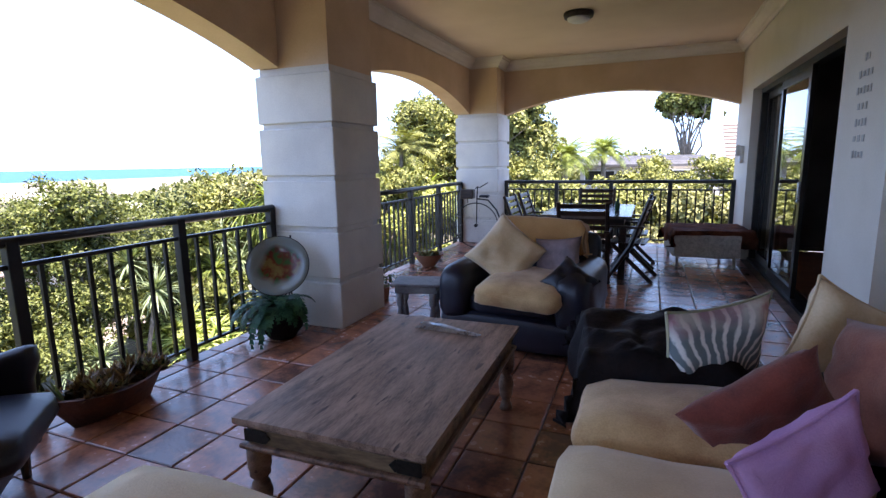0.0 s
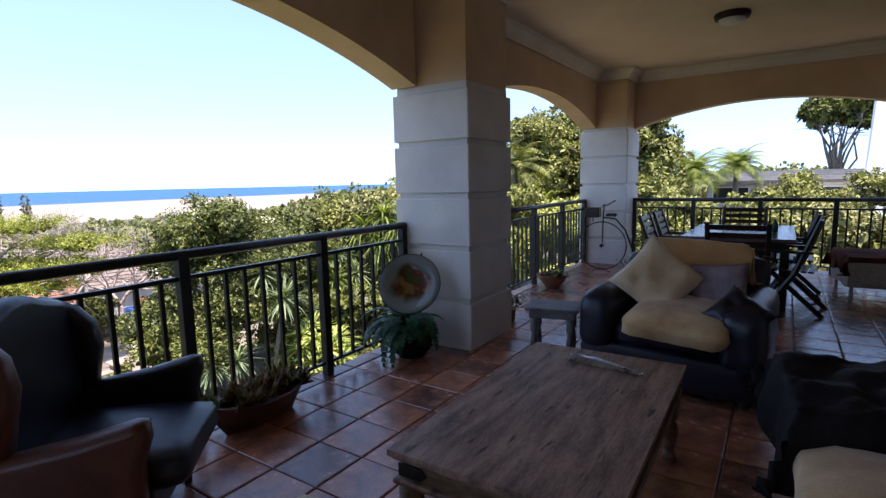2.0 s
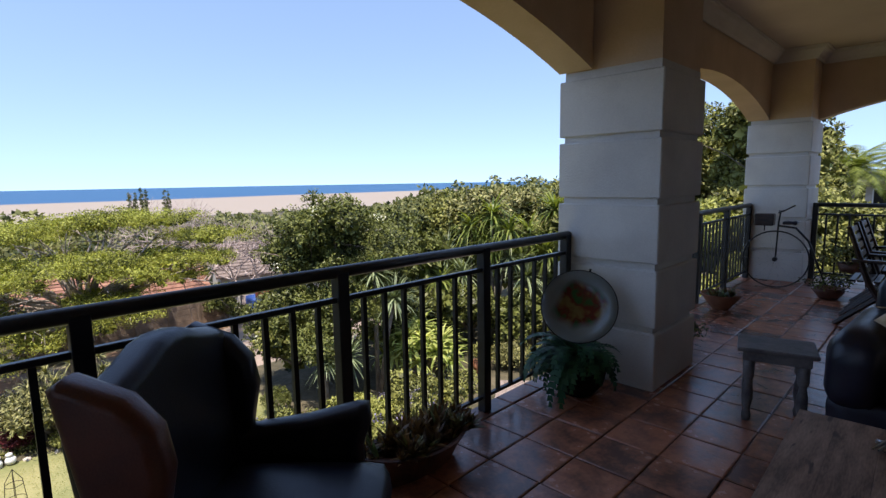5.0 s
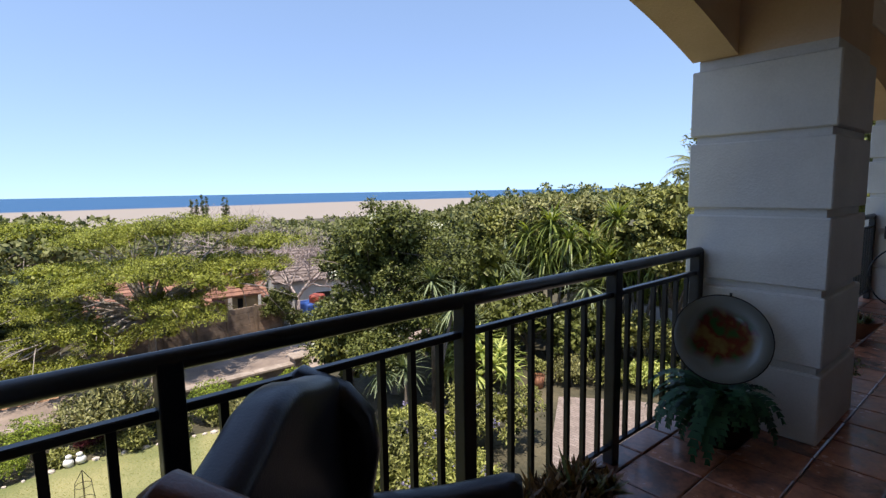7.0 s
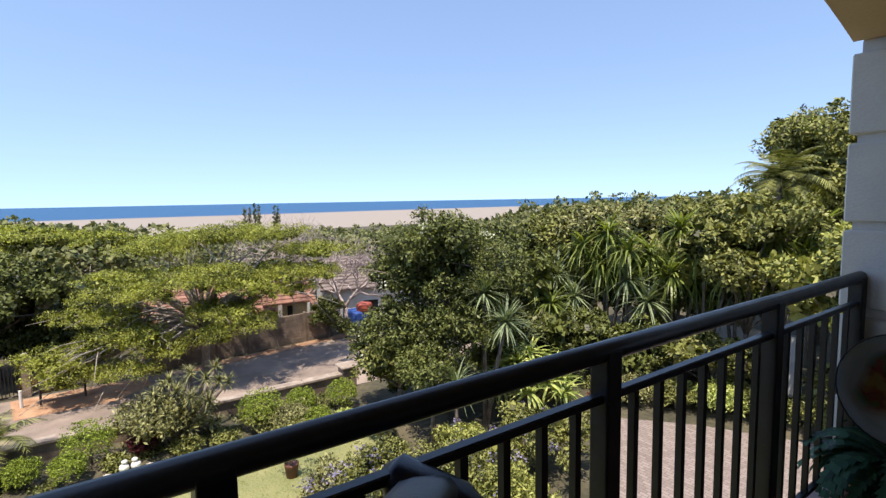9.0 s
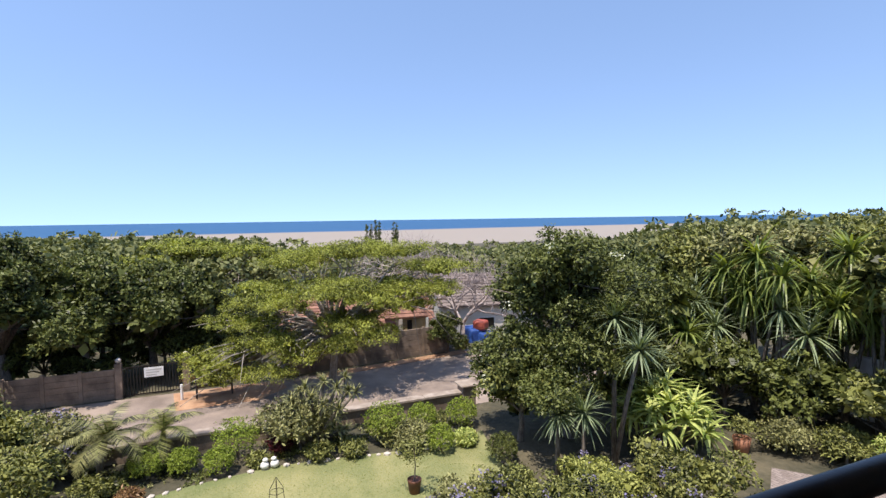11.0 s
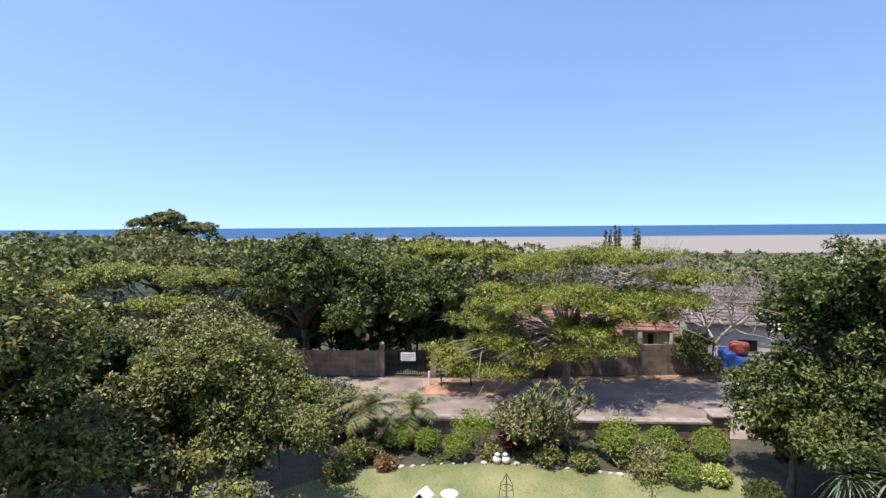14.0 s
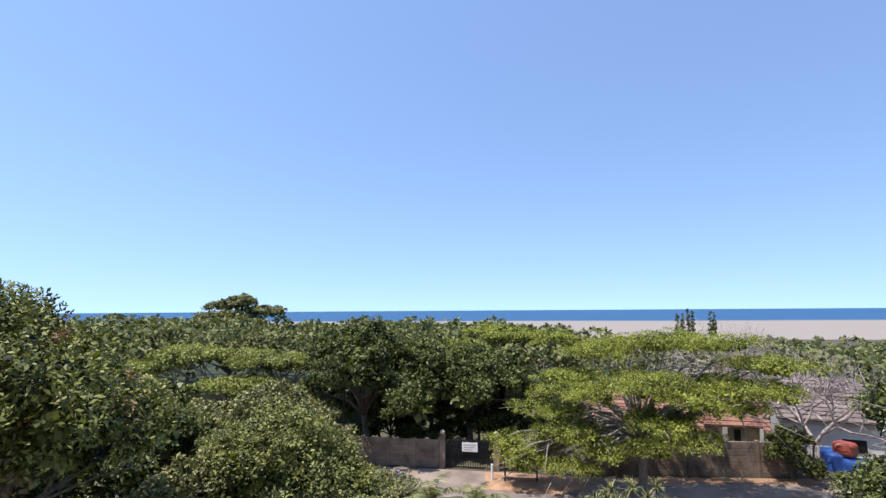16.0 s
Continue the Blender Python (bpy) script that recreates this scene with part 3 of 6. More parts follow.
flat_patch("ground", [(-28.9, 5.4), (-29.6, 5.4), (-30.8, 14), (-30.2, 14.6)], -6.56, "dirt", "bare earth verge along the wall")
flat_patch("pavement", [(-9.6, 11.4), (-11.6, 14.4), (-9.9, 15.8), (-7.7, 17.0), (-3.6, 17.8), (-3.6, 9), (-8.2, 9.2)], -5.16, "paving", "brick-paved driveway in shade and sun")

# retaining wall beyond the lawn, with its coping and post
wall = obj("wall", span(-19.3, -19.05, -12, 8.9, -7, -4.75), "concrete", label="low stained garden wall", kind="structure")
for k in range(14):
    obj("coping", span(-19.36, -18.99, -12 + k * 1.5, -10.505 + k * 1.5 if k < 13 else 8.95, -4.746, -4.66, 0.012), "coping", parent=wall, label="pale flat coping slab")
gp = obj("gate_pier", span(-19.42, -18.92, 8.9, 9.4, -7, -4.5, 0.02), "concrete", label="square plastered gate pier", category="pier")
part("cap", span(-19.5, -18.84, 8.82, 9.48, -4.496, -4.4, 0.03), "coping", gp)


def beam_profile(L, arches, z_top, spring):
    """Lower edge heights along a beam: parabolic arches over the openings."""
    pts = []
    for a, b, crown in arches:
        for i in range(25):
            u = a + (b - a) * i / 24
            pts.append((u, crown - (crown - spring) * ((u - (a + b) / 2) / ((b - a) / 2)) ** 2))
    return pts


def arched_beam(name, axis, lo, hi, arches, label):
    """A beam between lo and hi across its thickness, with arches cut in its underside. axis 'y' runs along y."""
    pts = beam_profile(0, arches, ZC, ZT)
    bm = bmesh.new()
    rows = []
    for t in (lo, hi):
        mk = (lambda u, z: (t, u, z)) if axis == "y" else (lambda u, z: (u, t, z))
        rows.append(([bm.verts.new(mk(u, z)) for u, z in pts], [bm.verts.new(mk(u, ZC + 0.2)) for u, z in pts]))
    (l0, t0), (l1, t1) = rows
    for i in range(len(pts) - 1):
        for q in ((l0[i], l0[i + 1], t0[i + 1], t0[i]), (l1[i], t1[i], t1[i + 1], l1[i + 1]), (l0[i], l1[i], l1[i + 1], l0[i + 1]), (t0[i], t0[i + 1], t1[i + 1], t1[i])):
            bm.faces.new(q)
    bm.faces.new((l0[0], t0[0], t1[0], l1[0]))
    bm.faces.new((l0[-1], l1[-1], t1[-1], t0[-1]))
    obj(name, bm, "beam", label=label, kind="structure")


YL = -4.1
arched_beam("beam", "y", XO, XI, [(YL, C0, 2.52), (C1, A0, 2.52)], "tan plastered beam with shallow arches towards the sea")
arched_beam("beam", "y", XO, XI, [(A1, B0, 2.5)], "tan plastered beam with a shallow arch")
arched_beam("beam", "x", 10.2, 10.41, [(-2.752, XW, 2.47)], "tan plastered beam with a wide shallow arch")

obj("ceiling", span(XO, 5.0, YL, 10.41, ZC, ZC + 0.18), "ceiling", label="warm cream painted veranda ceiling", kind="structure")
obj("roof", span(-4.1, 6.2, YL - 0.2, 11.0, ZC + 0.2, ZC + 0.5), "concrete", label="overhanging white roof slab", kind="structure")


def column(y0, y1, name="column"):
    s = obj(name, span(XO + 0.03, -2.75, y0 + 0.03, y1 - 0.03, 0.0, ZT), "column", label="square plastered column in five rusticated blocks", kind="structure")
    p = 0.43
    for k in range(5):
        part("block", span(XO, -2.72, y0, y1, k * p + (0.0 if k == 0 else 0.006), (k + 1) * p - 0.038, 0.008), "column", s)
    obj("pilaster", span(XO + 0.032, -2.752, y0 + 0.032, y1 - 0.032, ZT, ZC), "beam", label="tan plastered pier above the column", kind="structure")


column(A0, A1)
column(B0, B1)
column(C0, C1)


def cornice_run(pts, name="cornice"):
    """A coved moulding along the points (x, y), on the left-hand side of the way."""
    prof = [(0, 0.0), (0.012, -0.15), (0.03, -0.15), (0.04, -0.125), (0.06, -0.11), (0.085, -0.075), (0.12, -0.045), (0.125, -0.02), (0.145, -0.018), (0.145, 0.0)]
    P = [Vector((*p, 0)) for p in pts]
    bm = bmesh.new()
    rows = []
    for i, p in enumerate(P):
        d1 = (P[i] - P[i - 1]).normalized() if i else (P[1] - P[0]).normalized()
        d2 = (P[i + 1] - P[i]).normalized() if i < len(P) - 1 else d1
        n1, n2 = Vector((-d1.y, d1.x, 0)), Vector((-d2.y, d2.x, 0))
        mtr = (n1 + n2) / max(1 + n1.dot(n2), 0.3)
        rows.append([bm.verts.new(p + mtr * o + Vector((0, 0, ZC - 0.002 + z))) for o, z in prof])
    for a, b in zip(rows, rows[1:]):
        for k in range(len(prof) - 1):
            bm.faces.new((a[k], a[k + 1], b[k + 1], b[k]))
    bm.faces.new(rows[0])
    bm.faces.new(rows[-1][::-1])
    obj(name, bm, "cornice", label="pale coved ceiling moulding", kind="structure")


cornice_run([(XW, 3.4), (XW, 10.2), (-2.752, 10.2), (-2.752, B0 + 0.032), (XI, B0 + 0.032), (XI, A1 - 0.032), (-2.752, A1 - 0.032), (-2.752, A0 + 0.032), (XI, A0 + 0.032), (XI, C1 - 0.032),
             (-2.752, C1 - 0.032), (-2.752, C0 + 0.032), (XI, C0 + 0.032), (XI, YL)][::1])

# house wall with its wide sliding-door opening, and the recess behind the sofa
D0, D1, DT = 5.74, 9.25, 2.255
WX = XW + 0.3
obj("wall", span(XW, WX, 4.85, D0, 0, ZC), "wall", label="cream plastered house wall", kind="structure")
obj("wall", span(XW, WX, D1, 10.41, 0, ZC), "wall", label="cream plastered house wall", kind="structure")
obj("wall", span(XW, WX, D0, D1, DT, ZC), "wall", label="cream plastered lintel over the sliding doors", kind="structure")
obj("wall", span(WX, 2.5, 4.85, 5.05, 0, ZC), "wall", label="cream plastered return wall", kind="structure")
obj("wall", span(2.3, 2.5, YL, 4.85, 0, ZC), "wall", label="cream plastered house wall", kind="structure")
arched_beam("beam", "x", YL, YL + 0.2, [(XO, -0.9, 2.55)], "tan plastered beam over the open end of the veranda")
# out of view; added to block part of the light from the open end
obj("wall", span(-0.9, 2.5, YL - 0.2, YL, 0, ZC), "wall", label="unseen cream end wall added to keep the sofa side darker", kind="structure")
obj("wall", span(WX, 4.9, 10.2, 10.4, 0, ZC), "room", label="inner wall of the room, its dimness put into the colour", kind="structure")
obj("wall", span(4.7, 4.9, 5.05, 10.2, 0, ZC), "room", label="inner wall of the room, its dimness put into the colour", kind="structure")
obj("wall", span(2.5, 4.9, 4.85, 5.05, 0, ZC), "room", label="inner wall of the room, its dimness put into the colour", kind="structure")
obj("floor", span(XW + 0.3, 4.9, 5.05, 10.2, -0.1, -0.004), "terracotta", label="dark tiled floor of the room", kind="structure")

# slab, lower storey
obj("floor", span(XO, XW + 0.3, YL, 10.41, -0.3, -0.012), "grout", label="dark jointed bed of the veranda floor", kind="structure")
obj("floor", span(XW + 0.3, 2.5, YL, 4.85, -0.3, -0.012), "grout", label="dark jointed bed of the veranda floor", kind="structure")
obj("wall", span(XO + 0.02, 6.2, YL, 10.39, -5.4, -0.3), "wall", label="plastered wall of lower storey", kind="structure")

# the veranda's own details on its wall
RAIL_X = -3.38


def sliding_doors():
    d = obj("door", span(XW + 0.1, XW + 0.2, D0, D1, DT - 0.06, DT), "frame", label="wide bronze aluminium sliding door, half open", kind="structure")
    part("sill", span(XW + 0.08, XW + 0.22, D0, D1, 0.001, 0.03), "frame", d)
    part("jamb", span(XW + 0.1, XW + 0.2, D0, D0 + 0.06, 0.03, DT - 0.06), "frame", d)
    part("jamb", span(XW + 0.1, XW + 0.2, D1 - 0.06, D1, 0.03, DT - 0.06), "frame", d)
    for y0, y1, x in ((7.0, 8.15, XW + 0.11), (8.1, 9.19, XW + 0.17)):
        leaf = part("leaf", span(x, x + 0.04, y0, y0 + 0.075, 0.03, DT - 0.06), "frame", d, "dark glazed door leaf")
        for y2, y3, z0, z1 in ((y1 - 0.075, y1, 0.03, DT - 0.06), (y0 + 0.075, y1 - 0.075, 0.03, 0.12), (y0 + 0.075, y1 - 0.075, DT - 0.15, DT - 0.06)):
            part("stile", span(x, x + 0.04, y2, y3, z0, z1), "frame", leaf)
        g = part("pane", span(x + 0.016, x + 0.024, y0 + 0.075, y1 - 0.075, 0.12, DT - 0.15), "glass", leaf)
        g.visible_shadow = False
    part("handle", span(XW + 0.09, XW + 0.11, 7.02, 7.05, 0.95, 1.15, 0.004), "silver", d)


sliding_doors()


def railing(p, q, posts, name="railing"):
    """A painted steel railing from p to q in plan."""
    p, q = Vector((*p, 0)), Vector((*q, 0))
    L = (q - p).length
    u = (q - p) / L
    rot = Matrix.Rotation(math.atan2(u.y, u.x), 4, "Z")
    t = thing(name, Matrix.Translation(p) @ rot, "black painted steel balustrade with square posts", "railing")
    part("handrail", tube([(0, 0, 1.025), (L, 0, 1.025)], 0.029, 14), "black_metal", t, smooth=True)
    part("mid_rail", span(0, L, -0.016, 0.016, 0.885, 0.91, 0.004), "black_metal", t)
    part("bottom_rail", span(0, L, -0.014, 0.014, 0.085, 0.105, 0.003), "black_metal", t)
    post, bal = None, None
    for s in posts:
        if post is None:
            post = part("post", span(-0.031, 0.031, -0.031, 0.031, 0.001, 1.03, 0.006, 2), "black_metal", t)
            ob = post
        else:
            ob = new("post", post.data)
            ob.parent = t
        ob.matrix_basis = Matrix.Translation((s, 0, 0))
    for a, b in zip(posts, posts[1:]):
        n = max(1, round((b - a) / 0.128))
        for k in range(1, n):
            if bal is None:
                bal = part("baluster", span(-0.011, 0.011, -0.011, 0.011, 0.1, 0.89), "black_metal", t)
                ob = bal
            else:
                ob = new("baluster", bal.data)
                ob.parent = t
            ob.matrix_basis = Matrix.Translation((a + (b - a) * k / n, 0, 0))
    return t


railing((RAIL_X, C1 + 0.0), (RAIL_X, A0), [0.03, 1.08, 2.08, 3.105, A0 - C1 - 0.03])
railing((RAIL_X, A1), (RAIL_X, B0), [0.03, 1.02, 2.03, 3.04, B0 - A1 - 0.03])
railing((-2.72, 10.12), (XW, 10.12), [0.03, 0.9, 1.78, 2.66, XW + 2.72 - 0.03])
railing((RAIL_X, YL), (RAIL_X, C0), [0.03, 1.05, 2.08, 3.1, C0 - YL - 0.03])


# ---- veranda things ----
def turn(x, y, z=0.0, deg=0.0, rx=0.0, ry=0.0):
    return pose(x, y, z, rx, ry, deg)


def ceiling_light():
    t = thing("ceiling_light", turn(-1.2, 7.65, ZC), "round bronze bulkhead light on the ceiling", "lamp")
    part("base", lathe([(0.165, 0.0), (0.17, -0.02), (0.16, -0.055), (0.13, -0.06)], 32), "iron", t, smooth=True)
    part("shade", lathe([(0.13, -0.055), (0.12, -0.085), (0.08, -0.105), (0.0, -0.112)], 32), "white", t, "white glass diffuser, unlit", smooth=True)


def coffee_table():
    x0, x1, y0, y1, h = -1.775, -0.995, 2.645, 4.01, 0.475
    t = thing("coffee_table", turn((x0 + x1) / 2 + 0.01, (y0 + y1) / 2 + 0.01, 0, 1.2), "long worn hardwood coffee table with iron straps", "table")
    W, D = (x1 - x0) / 2, (y1 - y0) / 2
    n = 6
    for k in range(n):
        a, b = -W + 2 * W * k / n, -W + 2 * W * (k + 1) / n
        part("plank", span(a + 0.0003, b - 0.0003, -D, D, h - 0.024, h, 0.0005), "old_wood", t)
    part("moulding", span(-W + 0.012, W - 0.012, -D + 0.012, D - 0.012, h - 0.04, h - 0.025, 0.005), "old_wood", t)
    for s in (-1, 1):
        part("apron", span(-W + 0.04, W - 0.04, s * (D - 0.045) - 0.015, s * (D - 0.045) + 0.015, h - 0.108, h - 0.04, 0.003), "wood_side", t)
        part("apron", span(s * (W - 0.045) - 0.015, s * (W - 0.045) + 0.015, -D + 0.062, D - 0.062, h - 0.108, h - 0.04, 0.003), "wood_side", t)
        part("ledge", span(-W + 0.01, W - 0.01, s * (D - 0.035) - 0.025, s * (D - 0.035) + 0.025, h - 0.13, h - 0.109, 0.006), "old_wood", t)
        part("ledge", span(s * (W - 0.035) - 0.025, s * (W - 0.035) + 0.025, -D + 0.062, D - 0.062, h - 0.13, h - 0.109, 0.006), "old_wood", t)
        for r in (-1, 1):
            part("strap", span(min(r * (W - 0.03), r * (W - 0.12)), max(r * (W - 0.03), r * (W - 0.12)), s * (D - 0.027) - 0.004, s * (D - 0.027) + 0.004, h - 0.1, h - 0.052, 0.002), "iron", t, "dark iron corner strap")
            part("tip", box((0, 0, 0), (0.034, 0.008, 0.034), 0.002, m=Matrix.Rotation(radians(45), 4, "Y")), "iron", t, m=Matrix.Translation((r * (W - 0.125), s * (D - 0.027), h - 0.076)))
            leg = [(0.036, 0.0), (0.03, 0.03), (0.022, 0.05), (0.036, 0.09), (0.043, 0.15), (0.034, 0.19), (0.024, 0.205), (0.04, 0.225), (0.04, 0.25), (0.045, 0.26), (0.045, h - 0.13)]
            part("leg", lathe(leg, 20), "old_wood", t, "turned baluster leg", m=Matrix.Translation((r * (W - 0.06), s * (D - 0.06), 0.001)), smooth=True)


def silver_ornament():
    rng = np.random.default_rng(5)
    t = thing("table_ornament", turn(-1.38, 3.82, 0.478, -12), "long silver filigree ornament lying on the coffee table", "ornament")
    bm = bmesh.new()
    for k in range(26):
        u = k / 25
        w = 0.055 * (1 - u) ** 0.6 + 0.006
        add_tube(bm, [(u * 0.36 - 0.14, -w, 0.006), (u * 0.36 - 0.12, 0, 0.014 + 0.012 * (1 - u)), (u * 0.36 - 0.14 + 0.01 * rng.random(), w, 0.006)], 0.004, 5)
    part("lattice", bm, "silver", t)
    part("spine", tube([(-0.15, 0, 0.012), (0.0, 0.0, 0.026), (0.24, 0, 0.01)], [0.008, 0.01, 0.003], 6), "silver", t)


def even(ob):
    """Normals weighted by area, so that broad padded faces shade evenly."""
    ob.modifiers.new("normals", "WEIGHTED_NORMAL").keep_sharp = True
    return ob


def wing_chair():
    t = thing("wing_armchair", turn(-2.93, 2.2, 0, -45), "black leather wing armchair with brown outer sides", "armchair")
    # local: the chair faces +y
    for sx in (-1, 1):
        for sy in (-1, 1):
            part("leg", tube([(sx * 0.27, sy * 0.26, 0.001), (sx * 0.27, sy * 0.26, 0.15)], [0.018, 0.028], 8), "dark_wood", t)
    part("base", soft_box(0.66, 0.62, 0.2, 0.04, seed=1), "leather_black", t, m=turn(0, 0.0, 0.13), smooth=True)
    part("seat", soft_box(0.56, 0.66, 0.15, 0.06, puff=0.03, seed=2), "leather_black", t, "dark blue-black seat cushion", m=turn(0, 0.1, 0.27), smooth=True)

    def shell(outline, thick, rounding=0.03):
        """A padded panel: outline in (u, z), thickened along the third axis."""
        bm = bmesh.new()
        f = bm.faces.new([bm.verts.new((0, u, z)) for u, z in outline])
        r = bmesh.ops.extrude_face_region(bm, geom=[f])
        for v in [g for g in r["geom"] if isinstance(g, bmesh.types.BMVert)]:
            v.co.x += thick
        bmesh.ops.recalc_face_normals(bm, faces=bm.faces)
        bmesh.ops.bevel(bm, geom=[e for e in bm.edges if abs(e.verts[0].co.x - e.verts[1].co.x) < 1e-5], offset=rounding, segments=3, affect="EDGES", profile=0.5)
        return bm
    # back: camel-topped panel across x
    pts = [(-0.34, 0.15), (0.34, 0.15), (0.365, 0.86), (0.35, 0.925), (0.27, 0.965), (0.15, 1.0), (0.07, 1.03), (0.0, 1.038), (-0.07, 1.03), (-0.15, 1.0), (-0.27, 0.965), (-0.35, 0.925), (-0.365, 0.86)]
    even(part("backrest", shell(pts, 0.13, 0.045), "leather_black", t, m=pose(0, -0.2, 0, 0, 0, 90) @ pose(0, 0, 0, 0, -5, 0) @ Matrix.Translation((-0.03, 0, 0)) @ Matrix.Diagonal((1, 1.04, 0.955, 1)), smooth=True))
    wing = [(-0.22, 0.5), (-0.31, 0.96), (-0.27, 0.985), (-0.13, 0.93), (-0.06, 0.85), (-0.04, 0.74), (-0.06, 0.64), (-0.08, 0.52)]
    arm = [(-0.14, 0.13), (-0.23, 0.54), (-0.1, 0.52), (0.12, 0.555), (0.3, 0.6), (0.345, 0.595), (0.352, 0.53), (0.32, 0.44), (0.31, 0.13)]
    for s in (-1, 1):
        x = s * 0.345 - 0.05
        even(part("wing", shell(wing, 0.1, 0.035), "leather_brown" if s > 0 else "leather_black", t, "leather-covered side wing", m=pose(x - s * 0.005, 0 if s > 0 else -0.03, 0 if s > 0 else -0.06), smooth=True))
        even(part("armrest", shell(arm, 0.105, 0.04), "leather_brown" if s > 0 else "leather_black", t, "scrolled leather arm", m=pose(x, 0, 0), smooth=True))


def club_chair():
    t = thing("club_armchair", turn(-1.22, 5.2, 0, -4), "black leather club armchair strewn with cushions", "armchair")
    part("base", soft_box(1.1, 0.9, 0.26, 0.05, seed=3), "leather_black", t, m=turn(0, 0, 0.03), smooth=True)
    part("seat", soft_box(0.66, 0.66, 0.16, 0.06, puff=0.03, seed=4), "leather_black", t, m=turn(0, -0.1, 0.27), smooth=True)
    for s in (-1, 1):
        part("armrest", soft_box(0.25, 0.95, 0.4, 0.1, puff=0.02, seed=5 + s), "leather_black", t, "thick rounded leather arm", m=turn(s * 0.44, -0.02, 0.22), smooth=True)
    part("backrest", soft_box(0.98, 0.26, 0.62, 0.1, seed=8), "leather_black", t, m=turn(0, 0.38, 0.2, 0, -8), smooth=True)
    for s in (-1, 1):
        for q in (-1, 1):
            part("foot", tube([(s * 0.46, q * 0.36, 0.001), (s * 0.46, q * 0.36, 0.05)], 0.03, 8), "dark_wood", t)


def drape(w, d, seed, fall=0.3, edge=0.25, n=22, amp=0.02):
    """A throw: a sheet over a flat top that hangs down past the given edges (in units of its half sizes)."""
    bm = bmesh.new()
    g = []
    off = Vector((seed * 3.3, seed, 0))
    for i in range(n + 1):
        row = []
        for j in range(n + 1):
            u, v = 2 * i / n - 1, 2 * j / n - 1
            x, y, z = u * w / 2, v * d / 2, 0.0
            e = max(abs(u) - (1 - edge), 0) / edge if abs(u) > abs(v) else max(abs(v) - (1 - edge), 0) / edge
            z -= fall * e ** 1.3
            x *= 1 - 0.16 * e * (abs(u) > abs(v))
            y *= 1 - 0.16 * e * (abs(v) >= abs(u))
            z += noise.noise(Vector((u * 2.6, v * 2.6, 0)) + off) * amp + noise.noise(Vector((u * 7, v * 7, 3)) + off) * amp * 0.4
            x += noise.noise(Vector((u * 3, v * 3, 9)) + off) * amp * 2 * e
            y += noise.noise(Vector((u * 3, v * 3, 5)) + off) * amp * 2 * e
            row.append(bm.verts.new((x, y, z)))
        g.append(row)
    for i in range(n):
        for j in range(n):
            bm.faces.new((g[i][j], g[i + 1][j], g[i + 1][j + 1], g[i][j + 1]))
    r = bmesh.ops.extrude_face_region(bm, geom=list(bm.faces))
    for v in [q for q in r["geom"] if isinstance(q, bmesh.types.BMVert)]:
        v.co.z -= 0.012
    return bm


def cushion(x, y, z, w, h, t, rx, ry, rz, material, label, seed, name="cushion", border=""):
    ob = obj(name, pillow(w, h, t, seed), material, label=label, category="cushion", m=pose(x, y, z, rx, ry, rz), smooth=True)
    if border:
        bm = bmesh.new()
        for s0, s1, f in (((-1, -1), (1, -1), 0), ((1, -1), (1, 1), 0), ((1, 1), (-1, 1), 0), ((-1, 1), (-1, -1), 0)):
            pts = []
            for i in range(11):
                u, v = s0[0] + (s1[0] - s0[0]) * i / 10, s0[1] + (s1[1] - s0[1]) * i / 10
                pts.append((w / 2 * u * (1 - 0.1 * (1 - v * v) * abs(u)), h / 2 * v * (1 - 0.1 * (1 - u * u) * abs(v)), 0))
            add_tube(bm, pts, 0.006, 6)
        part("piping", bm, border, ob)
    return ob


